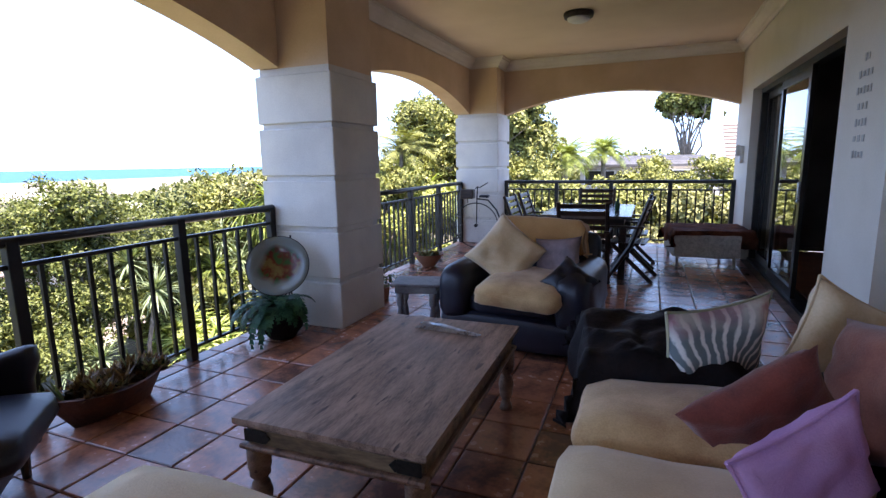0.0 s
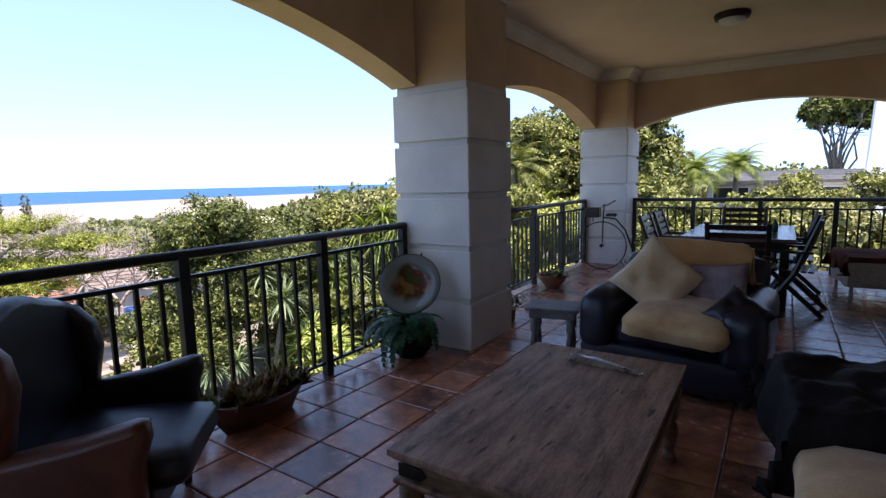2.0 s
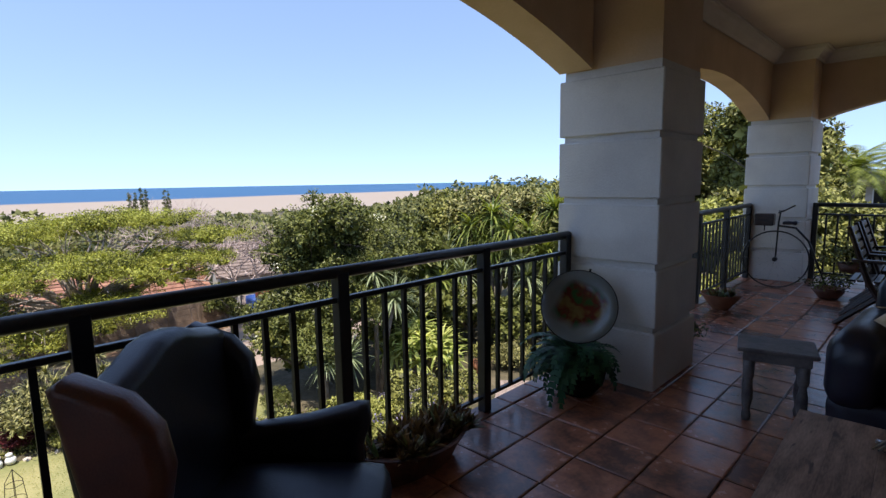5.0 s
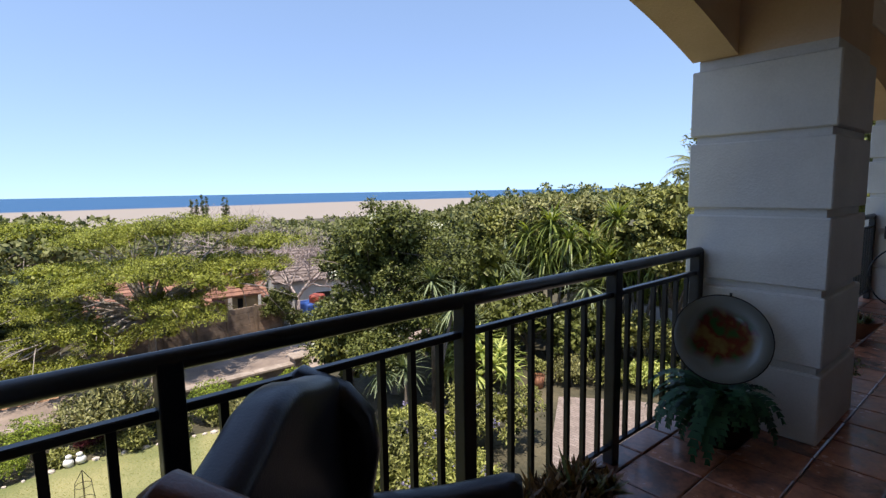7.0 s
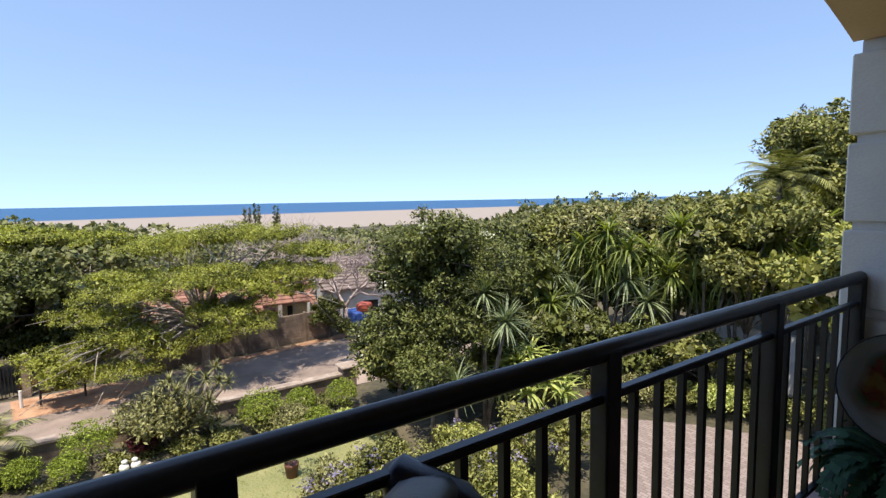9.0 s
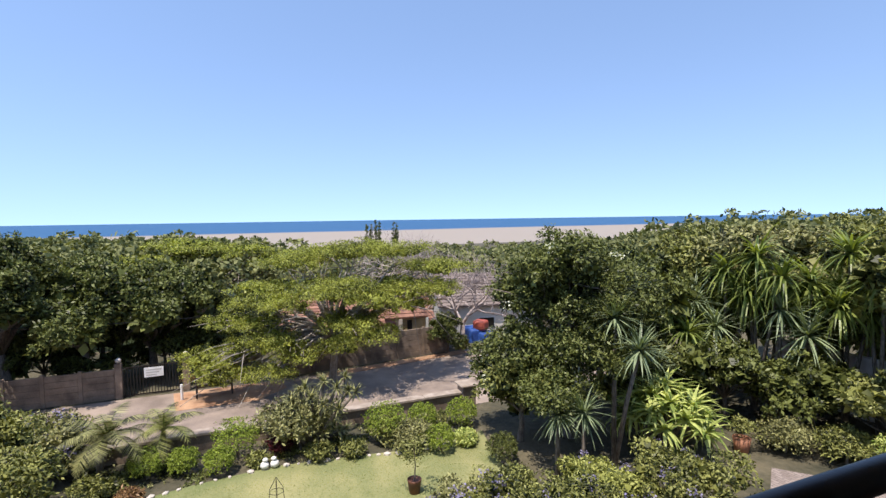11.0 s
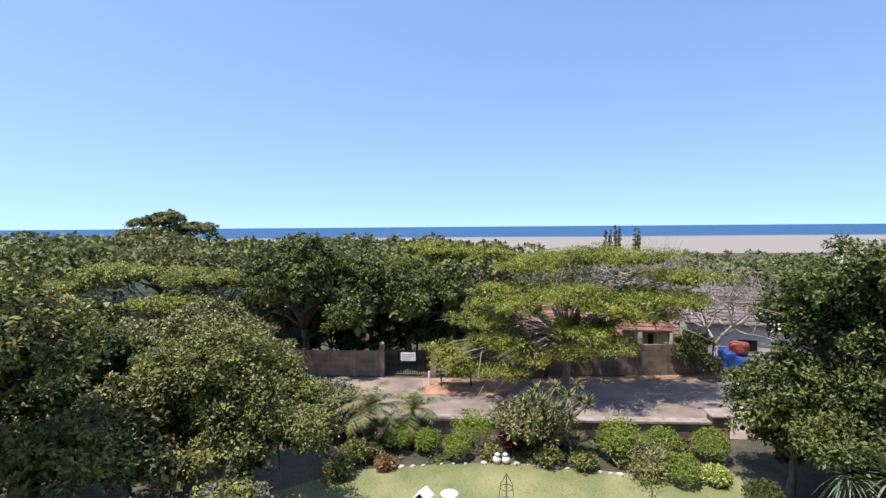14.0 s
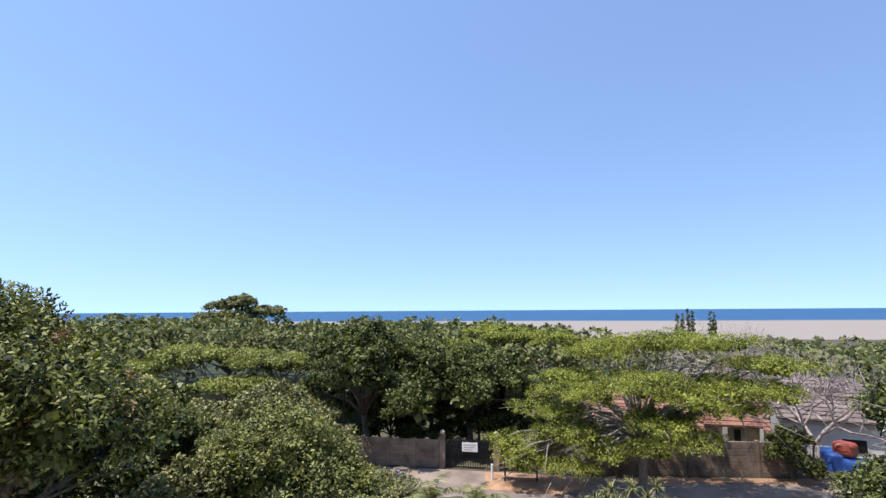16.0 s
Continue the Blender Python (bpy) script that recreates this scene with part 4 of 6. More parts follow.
def sofa():
    t = thing("sofa", turn(0.0, 0, 0), "deep sofa in mustard velvet with dark leather arms", "sofa")
    part("base", soft_box(0.95, 1.7, 0.3, 0.05, seed=11), "leather_black", t, m=turn(0.0, 2.72, 0.04), smooth=True)
    part("seat", soft_box(0.86, 0.5, 0.18, 0.07, puff=0.035, seed=12), "velvet", t, "mustard velvet seat cushion", m=turn(-0.14, 3.19, 0.335), smooth=True)
    part("seat", soft_box(0.9, 0.84, 0.18, 0.07, puff=0.035, seed=13), "velvet_tan", t, "tan corduroy seat cushion", m=turn(-0.14, 2.5, 0.32), smooth=True)
    part("backrest", soft_box(0.24, 1.75, 0.6, 0.09, seed=15), "leather_black", t, m=turn(0.48, 2.72, 0.12, 0, 0, 6), smooth=True)
    part("armrest", soft_box(1.0, 0.28, 0.5, 0.11, seed=16), "leather_black", t, "rounded black leather arm", m=turn(-0.03, 3.56, 0.06), smooth=True)
    part("armrest", soft_box(1.0, 0.26, 0.5, 0.11, seed=17), "leather_black", t, "rounded black leather arm", m=turn(-0.03, 1.93, 0.06), smooth=True)
    for x in (-0.4, 0.4):
        for y in (1.95, 3.5):
            part("foot", tube([(x, y, 0.001), (x, y, 0.06)], 0.03, 8), "dark_wood", t)
    obj("throw", drape(0.8, 0.78, 4, 0.24, 0.32, n=34, amp=0.045), "hide", label="dark brown hide thrown over the sofa's arm", category="throw", m=pose(-0.33, 3.66, 0.645, 4, -4, 8), smooth=True)
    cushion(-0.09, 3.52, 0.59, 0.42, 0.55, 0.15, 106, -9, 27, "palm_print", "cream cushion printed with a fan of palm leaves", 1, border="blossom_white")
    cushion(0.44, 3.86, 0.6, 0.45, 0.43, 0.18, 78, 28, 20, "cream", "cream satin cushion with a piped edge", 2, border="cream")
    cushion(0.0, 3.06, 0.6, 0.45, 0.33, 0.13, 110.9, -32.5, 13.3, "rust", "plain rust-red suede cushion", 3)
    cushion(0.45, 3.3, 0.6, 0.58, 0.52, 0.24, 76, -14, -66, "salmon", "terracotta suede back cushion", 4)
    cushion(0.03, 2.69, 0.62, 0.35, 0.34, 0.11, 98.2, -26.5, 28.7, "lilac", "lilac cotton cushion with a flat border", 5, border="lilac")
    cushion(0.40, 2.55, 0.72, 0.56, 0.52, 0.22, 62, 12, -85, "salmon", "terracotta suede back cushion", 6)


def ottoman():
    t = thing("ottoman", turn(-1.4, 2.03), "low tan corduroy upholstered footstool", "footstool")
    part("cushion", soft_box(0.92, 0.7, 0.32, 0.05, puff=0.015, seed=21), "velvet_tan", t, m=turn(0, 0, 0.14), smooth=True)
    for s in (-1, 1):
        for q in (-1, 1):
            part("leg", tube([(s * 0.26, q * 0.23, 0.001), (s * 0.26, q * 0.23, 0.16)], [0.018, 0.026], 8), "dark_wood", t)


def side_table():
    t = thing("side_table", turn(-2.06, 4.98, 0, 14) @ Matrix.Diagonal((0.98, 0.9, 0.96, 1)), "small weathered wooden side table with turned legs", "side table")
    part("top", span(-0.2, 0.2, -0.17, 0.17, 0.445, 0.47, 0.006), "grey_wood", t)
    part("apron", span(-0.17, 0.17, -0.14, 0.14, 0.385, 0.445, 0.004), "grey_wood", t)
    for s in (-1, 1):
        for q in (-1, 1):
            part("leg", lathe([(0.02, 0), (0.026, 0.03), (0.018, 0.07), (0.03, 0.14), (0.028, 0.2), (0.018, 0.255), (0.03, 0.28), (0.03, 0.385)], 16), "grey_wood", t, m=Matrix.Translation((s * 0.135, q * 0.105, 0.001)), smooth=True)


def dining_chair_mesh():
    """A slatted folding chair with crossed legs; it faces +y and stands at its base."""
    t = thing("dining_chair", turn(0, 0), "dark-stained slatted wooden dining chair with crossed legs", "chair", "chairs round the dining table")
    for s in (-1, 1):
        x = s * 0.25
        part("leg", tube([(x, 0.24, 0.001), (x, -0.02, 0.42), (x, -0.2, 0.95)], [0.028, 0.028, 0.022], 6), "dark_wood", t, "long sloping leg that rises into the back")
        part("leg", tube([(x - s * 0.03, -0.26, 0.001), (x - s * 0.03, 0.2, 0.44)], 0.027, 6), "dark_wood", t)
        part("armrest", span(x - 0.03, x + 0.03, -0.16, 0.26, 0.62, 0.645, 0.006), "dark_wood", t)
        part("arm_post", tube([(x, 0.21, 0.42), (x, 0.21, 0.62)], 0.015, 6), "dark_wood", t)
    for k in range(7):
        part("slat", span(-0.24, 0.24, -0.17 + k * 0.06, -0.122 + k * 0.06, 0.43, 0.448, 0.003), "dark_wood", t)
    for k in range(6):
        z = 0.52 + k * 0.077
        part("back_slat", box((0, 0, 0), (0.46, 0.014, 0.052), 0.003), "dark_wood", t, m=pose(0, -0.035 - (z - 0.45) * 0.335, z, 18))
    return t


def dining_set():
    t = thing("dining_table", turn(-1.05, 8.2), "dark wooden dining table with a polished top", "table")
    part("tabletop", span(-0.52, 0.52, -0.82, 0.82, 0.715, 0.75, 0.006), "table_top", t)
    part("apron", span(-0.44, 0.44, -0.74, 0.74, 0.64, 0.715, 0.003), "dark_wood", t)
    for s in (-1, 1):
        for q in (-1, 1):
            part("leg", span(s * 0.43 - 0.04, s * 0.43 + 0.04, q * 0.73 - 0.04, q * 0.73 + 0.04, 0.001, 0.64, 0.005), "dark_wood", t)
    c = dining_chair_mesh()
    c.matrix_basis = turn(-1.0, 7.0, 0, 0)
    for x, y, a in ((-1.1, 9.4, 180), (-1.85, 7.85, -90), (-1.85, 8.6, -90), (-0.52, 7.62, 84), (-0.52, 8.4, 88)):
        copy_thing(c, turn(x, y, 0, a))
    b = thing("table_bottle", turn(-0.72, 8.05, 0.751), "small dark bottle standing on the dining table", "bottle")
    part("glass", lathe([(0.02, 0), (0.03, 0.004), (0.03, 0.09), (0.012, 0.12), (0.012, 0.15), (0, 0.15)], 14), "leaf_fern", b, smooth=True)


def wicker_bench():
    t = thing("cane_bench", turn(0.3, 8.85, 0, 6), "low white cane bench under a brown-red throw", "bench")
    part("body", soft_box(0.78, 0.9, 0.3, 0.03, seed=31), "wicker", t, m=turn(0, 0, 0.13))
    for s in (-1, 1):
        for q in (-1, 1):
            part("leg", tube([(s * 0.33, q * 0.38, 0.001), (s * 0.33, q * 0.38, 0.14)], 0.02, 8), "wicker", t)
    obj("throw", drape(1.12, 1.06, 7, 0.2, 0.15), "red_cloth", label="brown-red throw spread over the cane bench", category="throw", m=pose(0.38, 8.88, 0.475, 0, 0, 6), smooth=True)


def wheel(R, name, parent, m, r=0.009):
    w = part(name, ring(R, r, 40, 8), "black_metal", parent, "thin black wheel rim", m=m, smooth=True)
    bm = bmesh.new()
    for k in range(14):
        a = 2 * math.pi * k / 14
        add_tube(bm, [(0.02 * math.cos(a), 0.02 * math.sin(a), 0), (R * math.cos(a), R * math.sin(a), 0)], 0.0016, 4)
    part("spoke", bm, "silver", w, "fine wire spokes")
    part("hub", lathe([(0.0, -0.03), (0.028, -0.03), (0.028, 0.03), (0.0, 0.03)], 14), "black_metal", w)


def penny_farthing():
    t = thing("bicycle_ornament", turn(-2.93, 9.12, 0, 3), "black iron penny-farthing bicycle ornament with a flower box", "ornament")
    wheel(0.36, "front_wheel", t, pose(0, 0, 0.371, 90))
    part("frame", tube([(0.02, 0, 0.8), (0.2, 0, 0.78), (0.34, 0, 0.62), (0.43, 0, 0.38), (0.52, 0, 0.14)], 0.013, 8), "black_metal", t, smooth=True)
    wheel(0.11, "rear_wheel", t, pose(0.52, 0, 0.122, 90), 0.007)
    part("fork", tube([(0, 0.03, 0.37), (0.01, 0.03, 0.82), (0.03, 0.0, 0.98)], 0.01, 8), "black_metal", t)
    part("handlebar", tube([(0.08, -0.14, 1.0), (0.03, -0.13, 0.97), (0.02, 0, 0.99), (0.03, 0.13, 0.97), (0.16, 0.16, 1.05)], 0.009, 8), "black_metal", t, smooth=True)
    part("saddle", soft_box(0.16, 0.09, 0.04, 0.02), "leather_black", t, m=turn(0.14, 0, 0.82), smooth=True)
    part("flower_box", span(-0.24, -0.03, -0.08, 0.08, 0.8, 0.95, 0.01), "dark_wood", t)
    part("stay", tube([(-0.135, 0, 0.8), (-0.135, 0, 0.73)], 0.008, 6), "black_metal", t)


def planter_trike():
    t = thing("tricycle_planter", turn(-2.1, 9.3, 0, -8), "small black iron tricycle planter", "planter")
    for x, y, r in ((0.2, 0, 0.13), (-0.2, 0.12, 0.09), (-0.2, -0.12, 0.09)):
        wheel(r, "wheel", t, pose(x, y, r + 0.006, 90), 0.006)
    part("frame", tube([(0.2, 0, 0.14), (0.2, 0, 0.3), (0.0, 0, 0.26), (-0.2, 0, 0.12), (-0.2, 0.12, 0.1), (-0.2, -0.12, 0.1)], 0.008, 6), "black_metal", t)
    part("basket", lathe([(0.0, 0), (0.14, 0.0), (0.17, 0.1), (0.16, 0.1), (0.12, 0.02), (0, 0.02)], 20), "clay", t, m=turn(-0.05, 0, 0.268), smooth=True)
    rng = np.random.default_rng(77)
    quads_object("foliage", leaves(rng, [(-0.05, 0, 0.43, 0.22, 0.19, 0.12)], 1100, 0.045), "leaf_mid", t)


def fern_and_basin():
    rng = np.random.default_rng(3)
    t = thing("potted_fern", turn(-3.1, 4.55), "dark trailing fern in a clay pot at the column's foot", "plant")
    part("pot", lathe([(0.0, 0.001), (0.1, 0.001), (0.165, 0.08), (0.185, 0.17), (0.17, 0.25), (0.15, 0.27), (0.14, 0.27), (0.15, 0.22), (0.0, 0.2)], 28), "hide", t, "dark round-bellied pot", smooth=True)
    fr = []
    for k in range(62):
        a, ln = rng.random() * 6.283, 0.22 + 0.16 * rng.random()
        if math.cos(a - 1.57) > 0.55:
            ln *= 0.55
        if math.cos(a - 3.9) > 0.4:
            ln *= 1.25
        e0, p = 1.0 * rng.random() + 0.2, np.array([0.05 * math.cos(a), 0.05 * math.sin(a), 0.26])
        for i in range(12):
            e = e0 - 2.2 * (i / 12) ** 1.1
            step = ln / 11
            q = p + step * np.array([math.cos(a) * math.cos(e), math.sin(a) * math.cos(e), math.sin(e)])
            sd = np.array([-math.sin(a), math.cos(a), 0.0])
            for s in (-1, 1):
                w = 0.045 * math.sin(math.pi * (i + 1.5) / 14)
                tip = p + sd * s * w + (q - p) * 1.1
                fr.append([p, p + (q - p) * 0.9, tip, p + sd * s * w * 0.6])
            p = q
    quads_object("frond", fr, "leaf_fern", t, "dark blue-green arching fronds")
    b = thing("enamel_basin", pose(-3.13, 4.6, 0.57, 63, 0, 28) @ Matrix.Scale(0.94, 4), "white enamel basin painted with red flowers, dark rim", "basin")
    part("bowl", lathe([(0.0, -0.03), (0.14, -0.03), (0.2, 0.0), (0.262, 0.045), (0.262, 0.05), (0.2, 0.008), (0.14, -0.022), (0.0, -0.022)], 40), "enamel", b, smooth=True)
    part("rim", ring(0.264, 0.004, 44, 8), "iron", b, m=Matrix.Translation((0, 0, 0.047)), smooth=True)
    s = thing("basin_stand", turn(-3.17, 4.72), "thin iron plate stand behind the fern", "stand")
    part("stem", tube([(0, 0, 0.002), (0, 0.06, 0.5), (0, 0.1, 0.8)], 0.008, 6), "iron", s)
    part("prop", tube([(-0.12, -0.06, 0.002), (0, 0.06, 0.4)], 0.007, 6), "iron", s)
    part("prop", tube([(0.12, -0.06, 0.002), (0, 0.06, 0.4)], 0.007, 6), "iron", s)
    part("hook", tube([(-0.1, -0.02, 0.37), (0, 0.05, 0.36), (0.1, -0.02, 0.37)], 0.007, 6), "iron", s)


def succulents(rng, parent, spots, name="succulent"):
    for x, y, z, r, mt in spots:
        quads_object(name, blades(rng, (x, y, z), 22, r, r * 0.28, 0.3, (0.3, 1.4), 2), mt, parent)


def boat_planter():
    rng = np.random.default_rng(9)
    t = thing("boat_planter", turn(-3.18, 3.17, 0, 88), "dark clay boat-shaped trough of succulents", "planter")
    n, bm = 14, bmesh.new()
    outer, inner = [], []
    for i in range(n + 1):
        u = 2 * i / n - 1
        w = 0.16 * (1 - abs(u) ** 2.4) + 0.008
        rise = 0.04 * u * u
        L = 0.36 * u
        outer.append([bm.verts.new(p) for p in ((L, -w, 0.17 + rise), (L * 0.82, -w * 0.55, 0.07 + rise), (L * 0.62, -w * 0.3, 0.001), (L * 0.62, w * 0.3, 0.001), (L * 0.82, w * 0.55, 0.07 + rise), (L, w, 0.17 + rise))])
        inner.append([bm.verts.new(p) for p in ((L * 0.95, -w * 0.86, 0.17 + rise), (L * 0.95, w * 0.86, 0.17 + rise), (L * 0.9, -w * 0.8, 0.145 + rise), (L * 0.9, w * 0.8, 0.145 + rise))])
    for i in range(n):
        a, b, c, d = outer[i], outer[i + 1], inner[i], inner[i + 1]
        for k in range(5):
            bm.faces.new((a[k], b[k], b[k + 1], a[k + 1]))
        for q in ((a[0], c[0], d[0], b[0]), (a[5], b[5], d[1], c[1]), (c[0], c[2], d[2], d[0]), (c[1], d[1], d[3], c[3]), (c[2], c[3], d[3], d[2])):
            bm.faces.new(q)
    for e in (0, n):
        bm.faces.new(outer[e])
    part("trough", bm, "clay", t)
    spots = [(-0.31 + 0.62 * rng.random(), -0.1 + 0.2 * rng.random(), 0.15 + 0.03 * rng.random(), 0.05 + 0.07 * rng.random(), ("leaf_dry", "leaf_dry", "leaf_dry", "leaf_olive")[k % 4]) for k in range(70)]
    succulents(rng, t, spots)
    for k in range(9):
        o = (0.12, 0, 0.15) if k < 5 else (-0.26, 0, 0.16)
        quads_object("aloe_blade", blades(rng, o, 1, 0.22 if k < 5 else 0.17, 0.026, 0.25, (0.7, 1.5)), "leaf_yucca", t)


def small_pots():
    rng = np.random.default_rng(12)
    b = thing("succulent_bowl", turn(-3.09, 7.55), "wide clay bowl of succulents on the tiles", "planter")
    part("bowl", lathe([(0.0, 0.001), (0.08, 0.001), (0.12, 0.05), (0.2, 0.16), (0.205, 0.175), (0.185, 0.17), (0.1, 0.1), (0, 0.12)], 28), "clay_light", b, smooth=True)
    succulents(rng, b, [(0.2 * (rng.random() - 0.5), 0.2 * (rng.random() - 0.5), 0.13, 0.1, ("leaf_dry", "leaf_yucca")[k % 2]) for k in range(12)])
    c = thing("potted_plant", turn(-2.9, 5.86) @ Matrix.Scale(0.8, 4), "low dark plant in an ochre pot beside the column", "planter")
    part("pot", lathe([(0.0, 0.001), (0.1, 0.001), (0.12, 0.15), (0.125, 0.16), (0.105, 0.16), (0.1, 0.12), (0, 0.12)], 24), "clay_light", c, smooth=True)
    quads_object("foliage", np.concatenate([leaves(rng, [(0, 0, 0.2, 0.15, 0.14, 0.07)], 420, 0.04), blades(rng, (0, 0, 0.15), 10, 0.16, 0.02, 0.5)]), "leaf_dark", c)
    d = thing("potted_plant", turn(-2.32, 8.85), "small dark bowl of leaves by the tricycle planter", "planter")
    part("pot", lathe([(0.0, 0.001), (0.09, 0.001), (0.15, 0.08), (0.15, 0.13), (0.13, 0.13), (0.1, 0.08), (0, 0.09)], 24), "clay", d, smooth=True)
    quads_object("foliage", leaves(rng, [(0, 0, 0.17, 0.14, 0.14, 0.06)], 350, 0.035), "leaf_dark", d)


def wall_text():
    """Faint grey lettering on the house wall: too blurred to read, so bars of its size."""
    t = thing("wall_lettering", turn(XW - 0.004, 5.3, 0), "faint grey lettering in seven short lines on the wall", "lettering")
    rng = np.random.default_rng(4)
    for k, (w, n) in enumerate(((0.1, 2), (0.24, 4), (0.26, 5), (0.18, 3), (0.2, 4), (0.22, 3), (0.2, 4))):
        z = 1.98 - k * 0.098
        for j in range(n):
            y = w / 2 - w * (j + 0.5) / n
            part("letter", box((0, y, z), (0.004, w / n * 0.55, 0.03 + 0.018 * rng.random()), 0.001), "grey_text", t)


def room_things():
    t = thing("cabinet", turn(2.4, 6.6), "dark brown low cabinet inside the dim room", "cabinet")
    part("body", span(-0.3, 0.3, -0.5, 0.5, 0.05, 0.72, 0.01), "old_wood", t)
    part("plinth", span(-0.27, 0.27, -0.47, 0.47, 0.001, 0.05), "dark_wood", t)
    s = thing("wall_lamp", turn(XW, 9.62, 1.42), "small white outdoor wall lamp", "lamp")
    part("bracket", span(-0.05, -0.001, -0.035, 0.035, -0.12, 0.12, 0.008), "white", s)
    part("shade", span(-0.1, -0.05, -0.045, 0.045, -0.02, 0.13, 0.012), "white", s)


ceiling_light()
coffee_table()
silver_ornament()
wing_chair()
club_chair()
obj("throw", drape(0.92, 0.5, 2, 0.28, 0.3), "velvet_deep", label="mustard velvet cover over the armchair's back", category="throw", m=pose(-1.16, 5.56, 0.9, -12, 0, -4), smooth=True)
obj("cushion", soft_box(0.62, 0.66, 0.15, 0.07, puff=0.035, seed=23), "velvet", label="plump mustard velvet cushion laid on the armchair's seat", category="cushion", m=pose(-1.16, 4.92, 0.4, 5, 2, -4), smooth=True)
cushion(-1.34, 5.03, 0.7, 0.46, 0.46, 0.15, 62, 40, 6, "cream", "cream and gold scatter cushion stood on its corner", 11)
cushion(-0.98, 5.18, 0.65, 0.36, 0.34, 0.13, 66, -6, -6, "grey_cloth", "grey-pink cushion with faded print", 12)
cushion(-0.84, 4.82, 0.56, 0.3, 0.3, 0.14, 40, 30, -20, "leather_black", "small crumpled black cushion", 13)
sofa()
ottoman()
side_table()
dining_set()
wicker_bench()
penny_farthing()
planter_trike()
fern_and_basin()
boat_planter()
small_pots()
wall_text()
room_things()


# ---- garden and distance ----
def gz(p):
    return ground_height(p.x, p.y)


def tree(name, base, lobes, count, size, material, label, trunk=0.16, fork=None, aspect=0.45, seed=1, shell=0.45, extra=None, clump=1.0, bark="bark"):
    """A tree or large shrub: base (x, y), lobes in local coordinates above the base."""
    rng = np.random.default_rng(seed)
    z = ground_height(base[0], base[1])
    t = thing(name, Matrix.Translation((base[0], base[1], z)), label, "tree")
    top = max(l[2] for l in lobes)
    cx, cy = sum(l[0] for l in lobes) / len(lobes), sum(l[1] for l in lobes) / len(lobes)
    fk = fork or (cx * 0.4, cy * 0.4, top * 0.35)
    part("trunk", limbs(rng, (0, 0, 0), fk, [(l[0], l[1], l[2] - l[5] * 0.2) for l in lobes], trunk), bark, t, smooth=True)
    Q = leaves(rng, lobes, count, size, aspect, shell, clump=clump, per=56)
    # oversized inner leaves, added to block light and darken gaps in the crown
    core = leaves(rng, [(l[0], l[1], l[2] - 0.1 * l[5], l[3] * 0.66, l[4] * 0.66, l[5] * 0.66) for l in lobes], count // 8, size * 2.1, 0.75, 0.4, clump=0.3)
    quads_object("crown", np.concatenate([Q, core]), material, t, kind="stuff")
    if extra:
        mat, cnt, sz = extra
        quads_object("blossom", leaves(rng, [(l[0], l[1], l[2], l[3] * 1.02, l[4] * 1.02, l[5] * 1.02) for l in lobes], cnt, sz, 0.9, 0.08), mat, t, kind="stuff")
    return t


def spot(base, yaw, dist, z, r, squash=0.85):
    """A crown lobe by its bearing, distance and height, in the tree's own coordinates."""
    p = at(yaw, dist, z)
    return (p.x - base[0], p.y - base[1], z - ground_height(*base), r, r, r * squash)


def round_lobes(seed, n, R, H, low, r=(0.7, 1.2), squash=0.8):
    """Lobes spread through a crown of radius R from height low to H."""
    rng = np.random.default_rng(seed)
    out = []
    for k in range(n):
        a, f = k * 2.4 + rng.random(), math.sqrt((k + 0.5) / n)
        u = rng.random()
        rr = r[0] + (r[1] - r[0]) * rng.random()
        z = low + (H - low - rr * squash) * (1 - 0.55 * f ** 2 * rng.random() - 0.45 * u * f)
        out.append((R * f * 0.8 * math.cos(a), R * f * 0.8 * math.sin(a), z, rr, rr, rr * squash))
    out.append((0, 0, H - r[1] * squash, r[1], r[1], r[1] * squash))
    return out


def yucca(base, heads, length, width, material="leaf_yucca", label="spiky yucca with grey stems", seed=1, count=60, droop=0.7):
    """Stems from one foot; each head (x, y, z above the ground) carries a rosette of blades."""
    rng = np.random.default_rng(seed)
    z = ground_height(base[0], base[1])
    t = thing("yucca", Matrix.Translation((base[0], base[1], z)), label, "plant")
    for h in heads:
        part("stem", tube([(0, 0, -0.2), (h[0] * 0.5, h[1] * 0.5, h[2] * 0.55), h], [0.07, 0.06, 0.045], 7), "bark", t, smooth=True)
        quads_object("rosette", blades(rng, h, count, length, width, droop, (-0.6, 1.45)), material, t)
    return t


